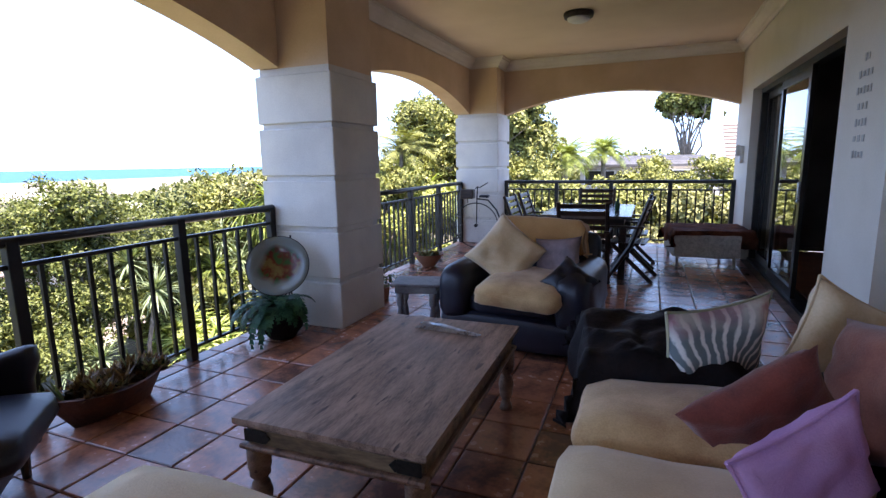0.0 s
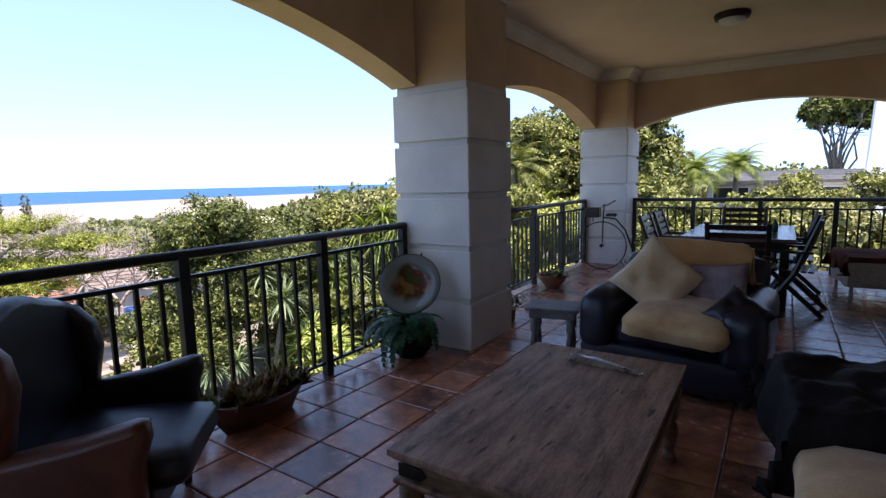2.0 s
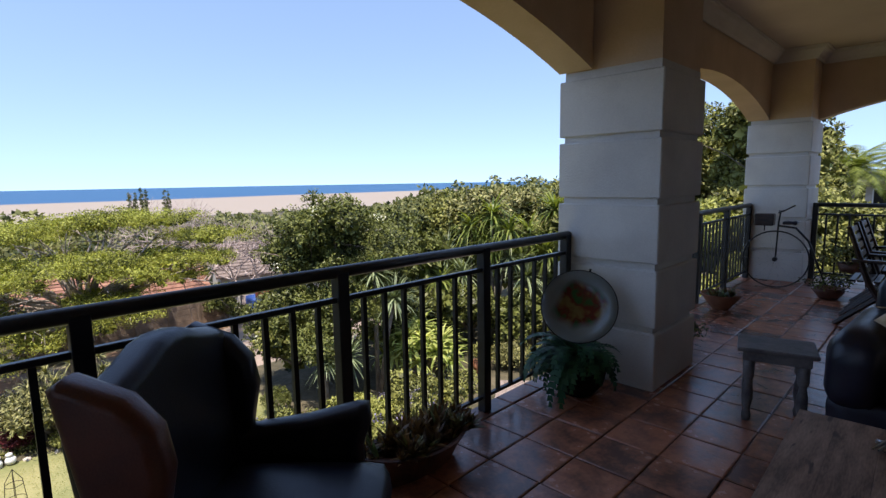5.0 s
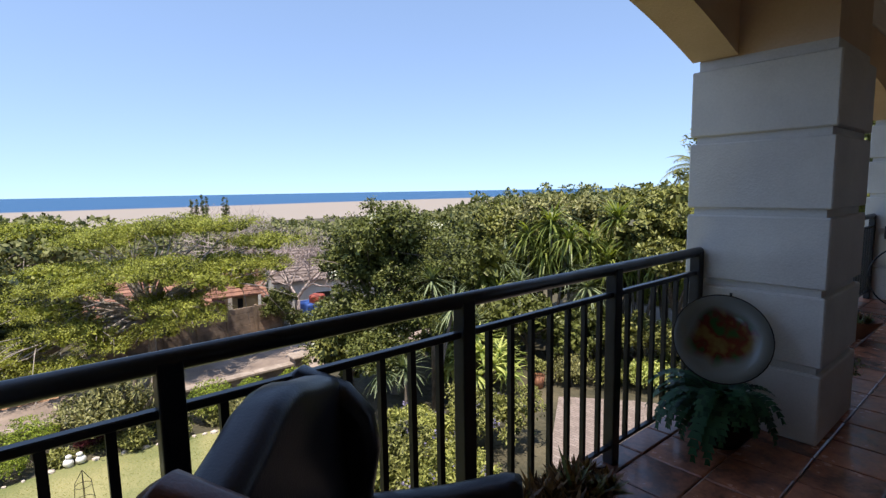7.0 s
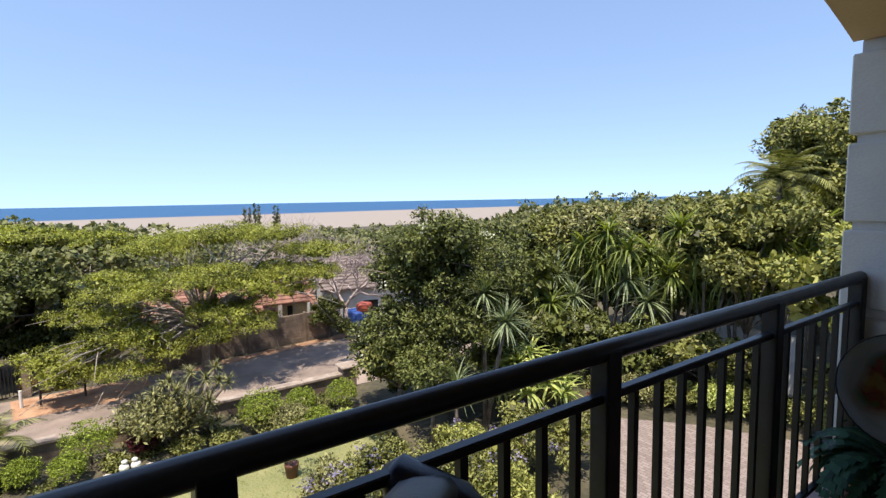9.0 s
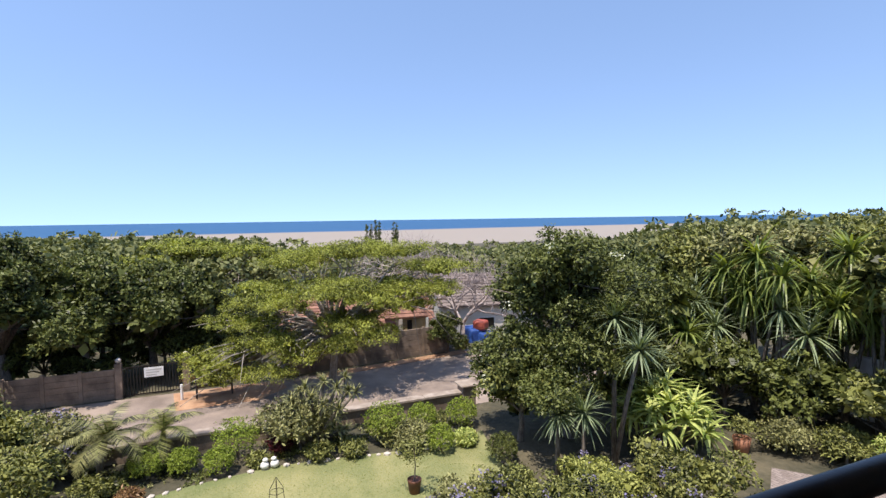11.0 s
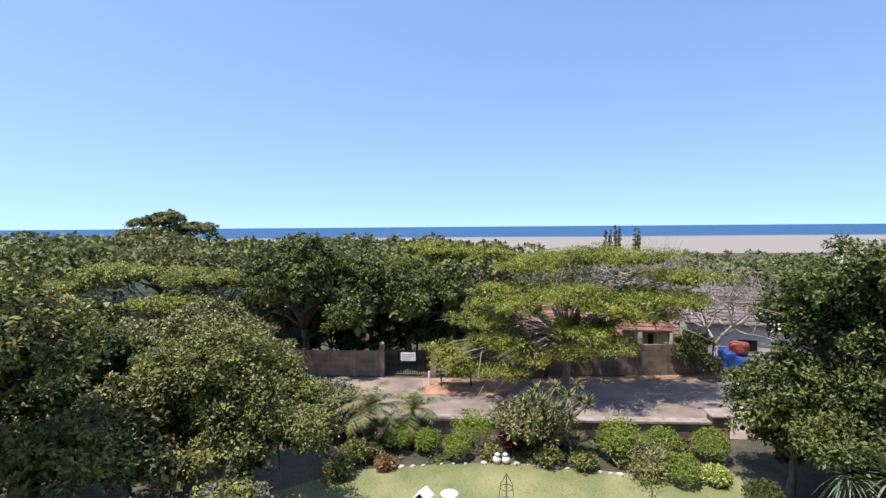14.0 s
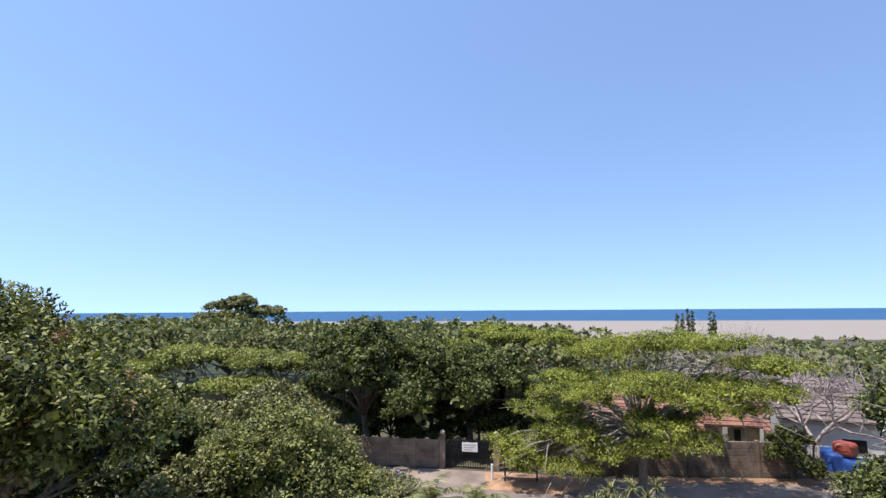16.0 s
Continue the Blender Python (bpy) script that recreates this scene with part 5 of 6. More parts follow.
def palm(base, height, length, count, seed=1, label="feathery palm", lean=(0, 0), material="leaf_palm", r=0.1):
    rng = np.random.default_rng(seed)
    z = ground_height(base[0], base[1])
    t = thing("palm", Matrix.Translation((base[0], base[1], z)), label, "palm")
    crown = np.array([lean[0], lean[1], height])
    part("trunk", tube([(0, 0, -0.2), (lean[0] * 0.3, lean[1] * 0.3, height * 0.5), tuple(crown)], [r * 1.3, r, r * 0.8], 9), "bark", t, smooth=True)
    Q = []
    bm = bmesh.new()
    for k in range(count):
        a = k * 2.4 + 0.3 * rng.random()
        e0 = 1.35 - 1.5 * (k / count)
        ln = length * (0.85 + 0.3 * rng.random())
        p, n = crown.copy(), 16
        spine = [tuple(p)]
        for i in range(n):
            f = i / n
            e = e0 - 1.5 * f ** 1.2
            st = np.array([math.cos(a) * math.cos(e), math.sin(a) * math.cos(e), math.sin(e)]) * ln / n
            q = p + st
            sd = np.array([-math.sin(a), math.cos(a), 0])
            w = ln * 0.26 * math.sin(math.pi * min(f * 0.92 + 0.1, 1)) + 0.02
            for s in (-1, 1):
                for g in (0, 0.5):
                    o = p + st * g
                    tip = o + sd * s * w + st * 1.6 + np.array([0, 0, -0.3 * w])
                    Q.append([o, o + st * 0.35, tip, o + (tip - o) * 0.5 - st * 0.1])
            p = q
            spine.append(tuple(p))
        add_tube(bm, spine[::4], [0.018, 0.014, 0.01, 0.006, 0.003][:len(spine[::4])], 5)
    part("stalk", bm, "leaf_palm", t)
    quads_object("frond", Q, material, t, kind="stuff")
    return t


def place(yaw, dist):
    p = at(yaw, dist, 0)
    return (p.x, p.y)


def topiary(x, y, r, material="leaf_bright", label="clipped round green shrub", seed=1, n=2600, size=0.06, clipped=False):
    """A low shrub: a tight ball of small leaves if clipped, else a loose mound."""
    rng = np.random.default_rng(seed)
    t = thing("shrub", Matrix.Translation((x, y, ground_height(x, y))), label, "shrub")
    part("stem", tube([(0, 0, -0.1), (0, 0, r)], [0.05, 0.03], 7), "bark", t)
    if clipped:
        lobes = [(0, 0, r * 0.95, r * 0.93, r * 0.93, r * 0.9)]
        lobes += [(0.25 * r * math.cos(k * 2), 0.25 * r * math.sin(k * 2), r * (0.75 + 0.1 * (k % 3)), r * 0.74, r * 0.74, r * 0.7) for k in range(4)]
        Q = leaves(rng, lobes, int(n * 1.6), size * 0.72, 0.65, 0.06, clump=0.08, per=10)
    else:
        Q = leaves(rng, [(r * 0.3 * math.cos(k * 2.1), r * 0.3 * math.sin(k * 2.1), r * 0.6, r * 0.7, r * 0.7, r * 0.6) for k in range(3)], n, size, 0.35, 0.5, clump=0.7, per=16)
    quads_object("foliage", Q, material, t, kind="stuff")


# clipped shrubs along the far edge of the lawn
WORDS = {"leaf_clip": "clipped round shrub in sunny green", "leaf_olive": "low grey-green herb in the bed", "leaf_yellow": "low yellow-green variegated shrub", "leaf_red": "burgundy-leaved shrub by the wall",
         "leaf_mid": "loose leafy shrub in the bed", "leaf_dry": "reddish dry plant in the bed", "leaf_dark": "dark clipped shrub in shade"}
BEDS = (("leaf_clip", -17.47, 5.64, 0.82), ("leaf_clip", -17.72, 6.93, 0.59), ("leaf_clip", -17.49, 8.20, 0.63), ("leaf_clip", -16.11, 6.86, 0.54), ("leaf_olive", -16.39, 6.00, 0.40), ("leaf_yellow", -16.17, 7.69, 0.44), ("leaf_clip", -17.30, 1.05, 0.49), ("leaf_clip", -17.71, 0.16, 0.49), ("leaf_clip", -17.82, -0.69, 0.57), ("leaf_clip", -18.03, 1.50, 0.80), ("leaf_red", -17.98, 2.66, 0.55), ("leaf_mid", -16.96, -1.78, 0.67), ("leaf_mid", -16.04, -2.06, 0.55), ("leaf_olive", -17.06, 5.69, 0.27), ("leaf_dry", -16.62, -0.90, 0.31), ("leaf_mid", -17.15, -1.39, 0.39), ("leaf_dark", -14.82, 8.18, 0.54), ("leaf_mid", -17.35, 2.00, 0.32), ("leaf_mid", -17.04, 3.59, 0.49), ("leaf_mid", -16.80, 4.51, 0.42))
for i, (mt, x, y, r) in enumerate(BEDS):
    clipped = mt in ("leaf_clip", "leaf_dark")
    topiary(x, y, r * (0.8 if clipped else 0.7), mt, WORDS[mt], 40 + i, 5200 if clipped else 1800, 0.045 if clipped else 0.1, clipped)
topiary(-17.4, 5.6, 0.55, "leaf_mid", "loose leafy shrub in the bed", 71, 3200, 0.09)
topiary(-16.6, 6.3, 0.6, "leaf_olive", "loose grey-green shrub in the bed", 72, 3200, 0.09)

# edging stones
edge = thing("stone_edging", pose(0, 0, 0), "row of pale stones edging the flower bed", "edging")
rngE = np.random.default_rng(8)
pathE = [(-15.8, -2.6), (-16.5, -1.4), (-16.9, 0.6), (-17.05, 2.4), (-16.7, 4.6), (-16.3, 6.2), (-16.5, 7.6)]
for a, b in zip(pathE, pathE[1:]):
    k = int(math.hypot(b[0] - a[0], b[1] - a[1]) / 0.26)
    for i in range(k):
        bm = bmesh.new()
        bmesh.ops.create_icosphere(bm, subdivisions=1, radius=0.5)
        s = 0.1 + 0.16 * rngE.random() ** 2
        if rngE.random() < 0.35:
            bm.free()
            continue
        for v in bm.verts:
            v.co *= 1 + 0.25 * rngE.random()
        f = i / k
        part("stone", bm, "stone", edge, m=Matrix.Translation((a[0] + (b[0] - a[0]) * f, a[1] + (b[1] - a[1]) * f + 0.1 * rngE.random(), -5.16)) @ Matrix.Rotation(rngE.random() * 3, 4, "Z") @ Matrix.Diagonal((s, s * 0.75, s * 0.6, 1)))

# spiky shrub with several stems in the middle of the bed
x, y = place(82.2, 15.2)
yucca((x, y), [(1.25 * math.cos(k * 2.4) * math.sqrt((k + 1) / 34), 1.25 * math.sin(k * 2.4) * math.sqrt((k + 1) / 34), 0.3 + 2.0 * ((k * 0.37) % 1) * (1 - 0.3 * k / 34)) for k in range(34)], 0.36, 0.045, "leaf_olive", label="bushy many-headed yucca on thin stems", seed=5, count=46)
topiary(-17.9, 3.2, 1.25, "leaf_olive", "wispy grey-green garden shrub", 66, 7000, 0.12)
x, y = place(102.6, 15.6)
palm((x, y), 1.25, 1.1, 20, 3, "small leaning palm with yellowing fronds", (0.25, 0.3), "leaf_olive", 0.07)
x, y = place(97.0, 15.7)
palm((x, y), 1.0, 1.1, 15, 4, "small olive-green garden palm", (0, 0), "leaf_mid", 0.07)

# big trees near the house
X, Y = place(53.4, 15.6)
side = [spot((X, Y), *q) for q in ((57.6, 15.2, -1.0, 0.9), (58.3, 15.0, -2.2, 0.9), (58.6, 15.0, -3.4, 0.9), (56.5, 14.6, -0.2, 0.9), (53.5, 14.4, 0.25, 0.9))]
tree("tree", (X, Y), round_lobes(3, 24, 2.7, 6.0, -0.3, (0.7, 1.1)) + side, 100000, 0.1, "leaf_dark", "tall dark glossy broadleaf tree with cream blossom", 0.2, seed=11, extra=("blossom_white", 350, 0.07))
X, Y = place(58.8, 15.0)
tree("tree", (X, Y), round_lobes(4, 7, 1.2, 3.2, 0.2, (0.5, 0.85)), 15000, 0.13, "leaf_mid", "leafy shrub at the foot of the tall tree", 0.1, seed=12, extra=("blossom_white", 500, 0.08))
X, Y = place(48.5, 20)
tree("tree", (X, Y), round_lobes(5, 14, 3.0, 5.4, 0.4, (0.9, 1.4)), 24000, 0.19, "leaf_dark", "dark broadleaf tree behind the yuccas", 0.2, seed=13)
X, Y = place(117.5, 13.2)
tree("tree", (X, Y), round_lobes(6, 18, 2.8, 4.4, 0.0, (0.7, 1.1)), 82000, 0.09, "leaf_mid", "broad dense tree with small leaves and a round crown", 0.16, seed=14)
X, Y = place(105.6, 16.8)
tree("tree", (X, Y), round_lobes(7, 7, 1.2, 3.0, 0.3, (0.45, 0.75)), 12000, 0.1, "leaf_olive", "grey-leaved shrub with lavender flowers", 0.07, seed=15, extra=("blossom", 1500, 0.06))
X, Y = place(143, 12.0)
tree("tree", (X, Y), round_lobes(8, 20, 3.3, 7.2, -0.2, (0.8, 1.25)), 80000, 0.1, "leaf_mid", "tall glossy tree with bronze new leaves", 0.2, seed=16, extra=("leaf_dry", 2200, 0.08))
X, Y = place(118, 8.6)
tree("shrub", (X, Y), round_lobes(9, 9, 1.9, 2.5, 0.2, (0.5, 0.8)), 20000, 0.08, "leaf_mid", "flowering hedge shrub with lavender spikes", 0.06, seed=17, extra=("blossom", 2400, 0.06))
X, Y = place(130, 8.6)
tree("shrub", (X, Y), round_lobes(10, 9, 1.8, 2.5, 0.2, (0.5, 0.8)), 18000, 0.09, "leaf_mid", "leafy green hedge shrub", 0.06, seed=18, extra=("blossom", 1500, 0.06))

# trees beyond the road
X, Y = place(108.8, 30.4)
tree("tree", (X, Y), round_lobes(11, 16, 3.4, 7.6, 0.3, (1.0, 1.5)), 42000, 0.18, "leaf_dark", "large dark mango-like tree behind the road", 0.25, seed=21)
X, Y = place(103, 30.6)
tree("tree", (X, Y), round_lobes(12, 14, 3.6, 6.6, 2.3, (1.0, 1.5)), 32000, 0.2, "leaf_dark", "shady dark tree behind the gate", 0.25, seed=22)
X, Y = place(97.5, 31.5)
tree("tree", (X, Y), round_lobes(13, 14, 3.6, 6.2, 2.4, (1.1, 1.6)), 32000, 0.2, "leaf_dark", "shady dark tree behind the gate", 0.25, seed=23)
X, Y = place(118, 26)
tree("tree", (X, Y), round_lobes(14, 10, 3.2, 4.6, 0.6, (0.9, 1.3)), 26000, 0.17, "leaf_olive", "spreading olive-green broadleaf tree", 0.2, seed=24)


for i, (yw, d, R, H, mt, n, sz) in enumerate(((106, 31.5, 2.0, 3.4, "leaf_dark", 12000, 0.17), (101.5, 32.0, 2.2, 3.8, "leaf_dark", 12000, 0.17), (96.5, 32.0, 2.2, 3.6, "leaf_dark", 12000, 0.17), (92.0, 31.5, 1.8, 3.0, "leaf_dark", 10000, 0.17),
                                             (122, 21, 2.4, 3.6, "leaf_mid", 16000, 0.14), (128, 19, 2.4, 3.6, "leaf_dark", 16000, 0.14), (134, 20, 2.6, 4.4, "leaf_mid", 15000, 0.15), (125, 27, 2.6, 3.8, "leaf_olive", 15000, 0.17), (131, 29, 2.8, 4.8, "leaf_dark", 15000, 0.18),
                                             (112.5, 20.5, 1.8, 2.6, "leaf_dark", 11000, 0.13), (67.2, 30.0, 1.2, 2.4, "leaf_dark", 6000, 0.13), (126, 13, 2.0, 3.4, "leaf_olive", 16000, 0.12), (138, 15, 2.2, 3.6, "leaf_dark", 14000, 0.13))):
    X, Y = place(yw, d)
    tree("tree", (X, Y), round_lobes(400 + i, 10, R, H, 0.1, (R * 0.28, R * 0.42)), n, sz, mt, "dense leafy tree in the neighbouring gardens", 0.1, seed=420 + i)


def umbrella(yaw, dist, layers, label, seed, count=26000, size=0.16, material="leaf_flat", fork=2.2):
    """A flat-topped tree; layers are (bearing offset in metres across, offset away, height, radius)."""
    x, y = place(yaw, dist)
    a = radians(yaw)
    away, across = Vector((-math.sin(a), math.cos(a), 0)), Vector((math.cos(a), math.sin(a), 0))
    lobes = []
    rng = np.random.default_rng(seed)
    for u, v, h, r in layers:
        c = across * u + away * v
        for k in range(4):
            q = c + Vector((rng.normal() * r * 0.42, rng.normal() * r * 0.42, 0))
            lobes.append((q.x, q.y, h + 0.12 * rng.normal(), r * 0.7, r * 0.7, 0.22 + 0.1 * r))
    return tree("tree", (x, y), lobes, count, size, material, label, 0.19, (0.2, 0.1, fork), 0.4, seed, 0.55, clump=1.2, bark="bark_grey")


umbrella(80.0, 25.5, [(-3.6, 0, 4.6, 1.8), (-1.6, 0.5, 6.0, 2.1), (0.8, 0, 6.5, 2.3), (3.2, 0.6, 6.3, 2.3), (5.4, 0, 5.6, 2.1), (-4.6, -0.5, 3.3, 1.6), (-2.6, -1, 4.1, 1.7), (0.4, -1.4, 4.9, 2.0), (2.8, -1, 4.7, 1.9), (4.9, -1, 4.5, 1.7),
                     (-4.0, -1.2, 2.2, 1.5), (-2.4, -1.5, 2.7, 1.5), (-0.6, -1.5, 3.3, 1.5), (-3.2, -1.8, 1.3, 1.4), (-4.4, -1.4, 1.6, 1.4), (-1.4, -2.0, 2.0, 1.4), (1.2, -1.8, 3.3, 1.5), (3.4, -1.6, 3.8, 1.5), (-0.6, -1.9, 4.7, 1.8), (1.6, -1.9, 4.3, 1.8), (-2.2, -1.7, 4.3, 1.6), (-5.6, -0.6, 1.9, 1.3), (-5.3, -0.8, 1.0, 1.2), (0.2, -2.0, 2.4, 1.3), (2.2, -2.2, 2.7, 1.3)], "wide flat-topped flame tree in layers of feathery green", 31, 150000, 0.082)
umbrella(93.5, 40, [(-3, 0, 6.2, 2.2), (0, 1, 7.0, 2.6), (3, 0, 6.6, 2.4), (-1, -1, 5.4, 2.0), (5.2, 0, 6.0, 2.2)], "flat-topped tree beyond the road", 32, 34000, 0.16)
umbrella(122.5, 36, [(-4, 0, 4.8, 2.4), (-1, 0, 5.6, 2.6), (2, 0, 5.2, 2.6), (4.5, 0, 4.6, 2.0), (0, -2, 3.8, 2.2)], "flat-topped tree with lime-green foliage", 33, 40000, 0.15, "leaf_bright")
umbrella(117, 44, [(-4, 0, 6.2, 2.8), (0, 0, 6.4, 3.0), (4, 0, 5.8, 2.8)], "flat-topped olive tree in the distance", 34, 26000, 0.19, "leaf_olive")
umbrella(122.3, 62, [(-1.0, 0, 10.3, 2.2), (1.4, 0, 10.7, 1.8), (3.6, 0, 9.4, 2.0)], "tall flat-crowned olive tree above the skyline", 35, 16000, 0.24, "leaf_olive", 5)
X, Y = place(122.6, 60)
tree("tree", (X, Y), round_lobes(45, 20, 5.0, 9.7, 3.0, (1.3, 1.9), 0.6), 42000, 0.26, "leaf_olive", "broad domed olive-green tree on the skyline", 0.3, seed=45)
umbrella(106.6, 75, [(-1.5, 0, 8.0, 2.2), (1.5, 0, 8.2, 2.4)], "dark umbrella-crowned tree on the skyline", 36, 12000, 0.22, "leaf_far", 6)


def bare_tree(yaw, dist, height, label, seed):
    """A leafless tree of forking pale twigs."""
    rng = np.random.default_rng(seed)
    x, y = place(yaw, dist)
    z = ground_height(x, y)
    t = thing("tree", Matrix.Translation((x, y, z)), label, "tree")
    trunk, twigs = bmesh.new(), bmesh.new()
    add_tube(trunk, [(0, 0, -0.3), (0.05, 0.05, height * 0.3)], [0.2, 0.14], 7)

    def fork(p, d, length, r, level):
        q = p + d * length
        bend = p.lerp(q, 0.5) + Vector(rng.normal(size=3) * 0.06 * length)
        add_tube(trunk if level < 2 else twigs, [p, bend, q], [r, r * 0.8, r * 0.6], 5 if level < 2 else 3, cap=False)
        if level == 6:
            return
        for k in range(3 if level < 3 else 2):
            e = (d + Vector(rng.normal(size=3)) * 0.55 + Vector((0, 0, 0.04))).normalized()
            e.z = max(e.z, -0.15)
            fork(q, e, length * (0.68 + 0.2 * rng.random()), r * 0.62, level + 1)
    for k in range(4):
        a = k * 1.57 + rng.random()
        fork(Vector((0.05, 0.05, height * 0.3)), Vector((math.cos(a), math.sin(a), 1.0)).normalized(), height * 0.24, 0.1, 0)
    part("trunk", trunk, "bark_pale", t, smooth=True)
    part("twig", twigs, "bark_pale", t)["kind"] = "stuff"


M["bark_pale"] = surface("pale_bare_bark", (0.26, 0.2, 0.18), (0.5, 0.42, 0.38), 5, 0.9, 0.2, 25)
bare_tree(65.4, 30.5, 5.6, "bare pale tree with fine silvery twigs", 37)
bare_tree(69.8, 34, 6.6, "bare pale tree with fine silvery twigs", 38)
bare_tree(72.5, 42, 7.5, "bare grey tree between the roofs", 39)

# spiky and tropical planting beside the drive
for i, (yw, d, z, ln, w, mt, n) in enumerate(((54.6, 12.8, -3.5, 0.8, 0.065, "leaf_yucca", 1), (51.8, 12.8, -3.4, 0.8, 0.065, "leaf_yucca", 1), (48.6, 14.0, -1.2, 0.85, 0.065, "leaf_yucca", 3),
                                             (46.6, 17.5, -2.6, 0.95, 0.075, "leaf_yucca", 3), (43.5, 19.0, -1.7, 1.2, 0.09, "leaf_palm", 3), (41.0, 20.0, -1.6, 1.3, 0.09, "leaf_yucca", 3), (38.2, 20.5, -0.5, 1.4, 0.1, "leaf_palm", 3),
                                             (35.6, 20.0, 0.1, 1.5, 0.1, "leaf_palm", 3), (33.6, 19.5, -1.6, 1.3, 0.09, "leaf_yucca", 2), (31.4, 20.0, -0.7, 1.5, 0.1, "leaf_palm", 3), (28.6, 20.5, 0.2, 1.4, 0.1, "leaf_palm", 3),
                                             (26.2, 19.5, -0.4, 1.5, 0.1, "leaf_palm", 3), (23.4, 20.0, -0.9, 1.4, 0.1, "leaf_palm", 3), (20.4, 19.5, 0.0, 1.4, 0.1, "leaf_palm", 3), (17.0, 20.0, 0.4, 1.4, 0.1, "leaf_palm", 3))):
    x, y = place(yw, d)
    h = z - ground_height(x, y)
    heads = [(0, 0, h), (0.8, 0.1, h - 0.7), (-0.6, 0.5, h - 1.2)][:n]
    yucca((x, y), heads, ln, w, mt, "tall screw-pine with drooping strap leaves" if mt == "leaf_palm" else "pale grey-green yucca on a tall stem", 90 + i, 90, 0.8 if mt == "leaf_yucca" else 1.5)
x, y = place(43.6, 15.4)
yucca((x, y), [(1.25 * math.cos(k * 2.4) * math.sqrt(k / 22), 1.25 * math.sin(k * 2.4) * math.sqrt(k / 22), 1.8 - 0.9 * k / 22) for k in range(23)], 0.8, 0.13, "leaf_yellow", "big lime and cream variegated dracaena clump", 120, 34, 1.4)
for i, (x, y, r, mt) in enumerate(((-12.1, 15.7, 0.7, "leaf_olive"), (-11.0, 16.5, 0.7, "leaf_mid"), (-9.9, 17.1, 0.75, "leaf_yellow"), (-8.9, 17.7, 0.7, "leaf_dark"), (-7.8, 18.1, 0.75, "leaf_mid"), (-6.6, 18.5, 0.8, "leaf_dark"), (-5.3, 18.7, 0.8, "leaf_mid"), (-4.1, 18.8, 0.8, "leaf_dark"))):
    topiary(x, y, r, mt, "loose leafy shrub beside the paved drive", 460 + i, 5000, 0.1)
for i, (yw, d, R, H, mt, n, sz) in enumerate(((41, 23.5, 3.4, 6.0, "leaf_mid", 24000, 0.17), (34, 23.5, 3.4, 6.2, "leaf_olive", 24000, 0.17), (27, 23, 3.2, 6.4, "leaf_mid", 24000, 0.17), (20.5, 22.5, 3.0, 6.6, "leaf_bright", 20000, 0.17),
                                             (46.5, 21.5, 3.0, 5.2, "leaf_dark", 20000, 0.17), (38, 18.5, 1.8, 2.6, "leaf_dark", 9000, 0.13), (31, 18.5, 1.8, 2.4, "leaf_dark", 9000, 0.13), (25, 18.0, 1.6, 2.2, "leaf_mid", 8000, 0.12), (46.5, 18, 1.6, 2.8, "leaf_mid", 9000, 0.13),
                                             (53, 9.4, 1.3, 1.7, "leaf_mid", 12000, 0.07), (46, 9.2, 1.3, 1.3, "leaf_bright", 12000, 0.07), (60, 9.8, 1.1, 1.5, "leaf_mid", 9000, 0.07), (66, 10.4, 0.7, 0.9, "leaf_olive", 5000, 0.07), (49.5, 11.5, 1.1, 1.1, "leaf_bright", 8000, 0.08), (41.5, 11.8, 1.2, 1.5, "leaf_mid", 9000, 0.08),
                                             (22.5, 19, 2.2, 6.6, "leaf_mid", 16000, 0.15), (13, 17, 2.2, 5.9, "leaf_bright", 16000, 0.15), (8, 18, 2.4, 5.6, "leaf_mid", 15000, 0.15),
                                             (2, 19, 2.4, 6.0, "leaf_mid", 17000, 0.14), (-4, 19, 2.4, 5.7, "leaf_mid", 17000, 0.14), (-11, 18.5, 2.4, 5.7, "leaf_olive", 17000, 0.14), (-17, 19, 2.4, 5.6, "leaf_mid", 12000, 0.15))):
    X, Y = place(yw, d)
    tree("shrub", (X, Y), round_lobes(200 + i, 10, R, H, 0.3, (R * 0.26, R * 0.4)), int(n * 0.72), sz * 1.12, mt, "dense leafy bank of shrubs" if H > 3 else "bushy flowering shrub below the rail", 0.08, seed=210 + i,
         extra=("blossom", 500, 0.05) if H < 2 else None)
X, Y = place(16.8, 25)
tree("tree", (X, Y), round_lobes(41, 18, 2.5, 9.3, 1.5, (1.0, 1.5)), 36000, 0.17, "leaf_mid", "tall leafy tree rising over the garden", 0.22, seed=41)
X, Y = place(8.0, 22)
tree("tree", (X, Y), round_lobes(42, 15, 1.7, 9.5, 2.0, (0.8, 1.2)), 30000, 0.17, "leaf_mid", "tall tree with drooping leaves", 0.2, seed=42)
x, y = place(20.8, 21)
palm((x, y), 7.1, 1.8, 20, 6, "tall feathery garden palm", (0.2, 0), "leaf_mid")
x, y = place(2.6, 24)
palm((x, y), 6.0, 1.6, 44, 7, "bushy green date palm", (0, 0), r=0.2)
x, y = place(-0.6, 28)
palm((x, y), 5.6, 1.5, 44, 8, "feathery palm in the neighbouring garden", (0, 0), r=0.15)
for i, (yw, d, H) in enumerate(((-6.0, 24, 5.9), (-9.5, 22, 5.7), (-13.0, 25, 6.0))):
    X, Y = place(yw, d)
    tree("tree", (X, Y), round_lobes(440 + i, 9, 1.6, H, 1.5, (0.5, 0.8)), 9000, 0.13, "leaf_mid", "light-crowned garden tree before the neighbouring roofs", 0.1, seed=450 + i)
X, Y = place(-6.6, 44)
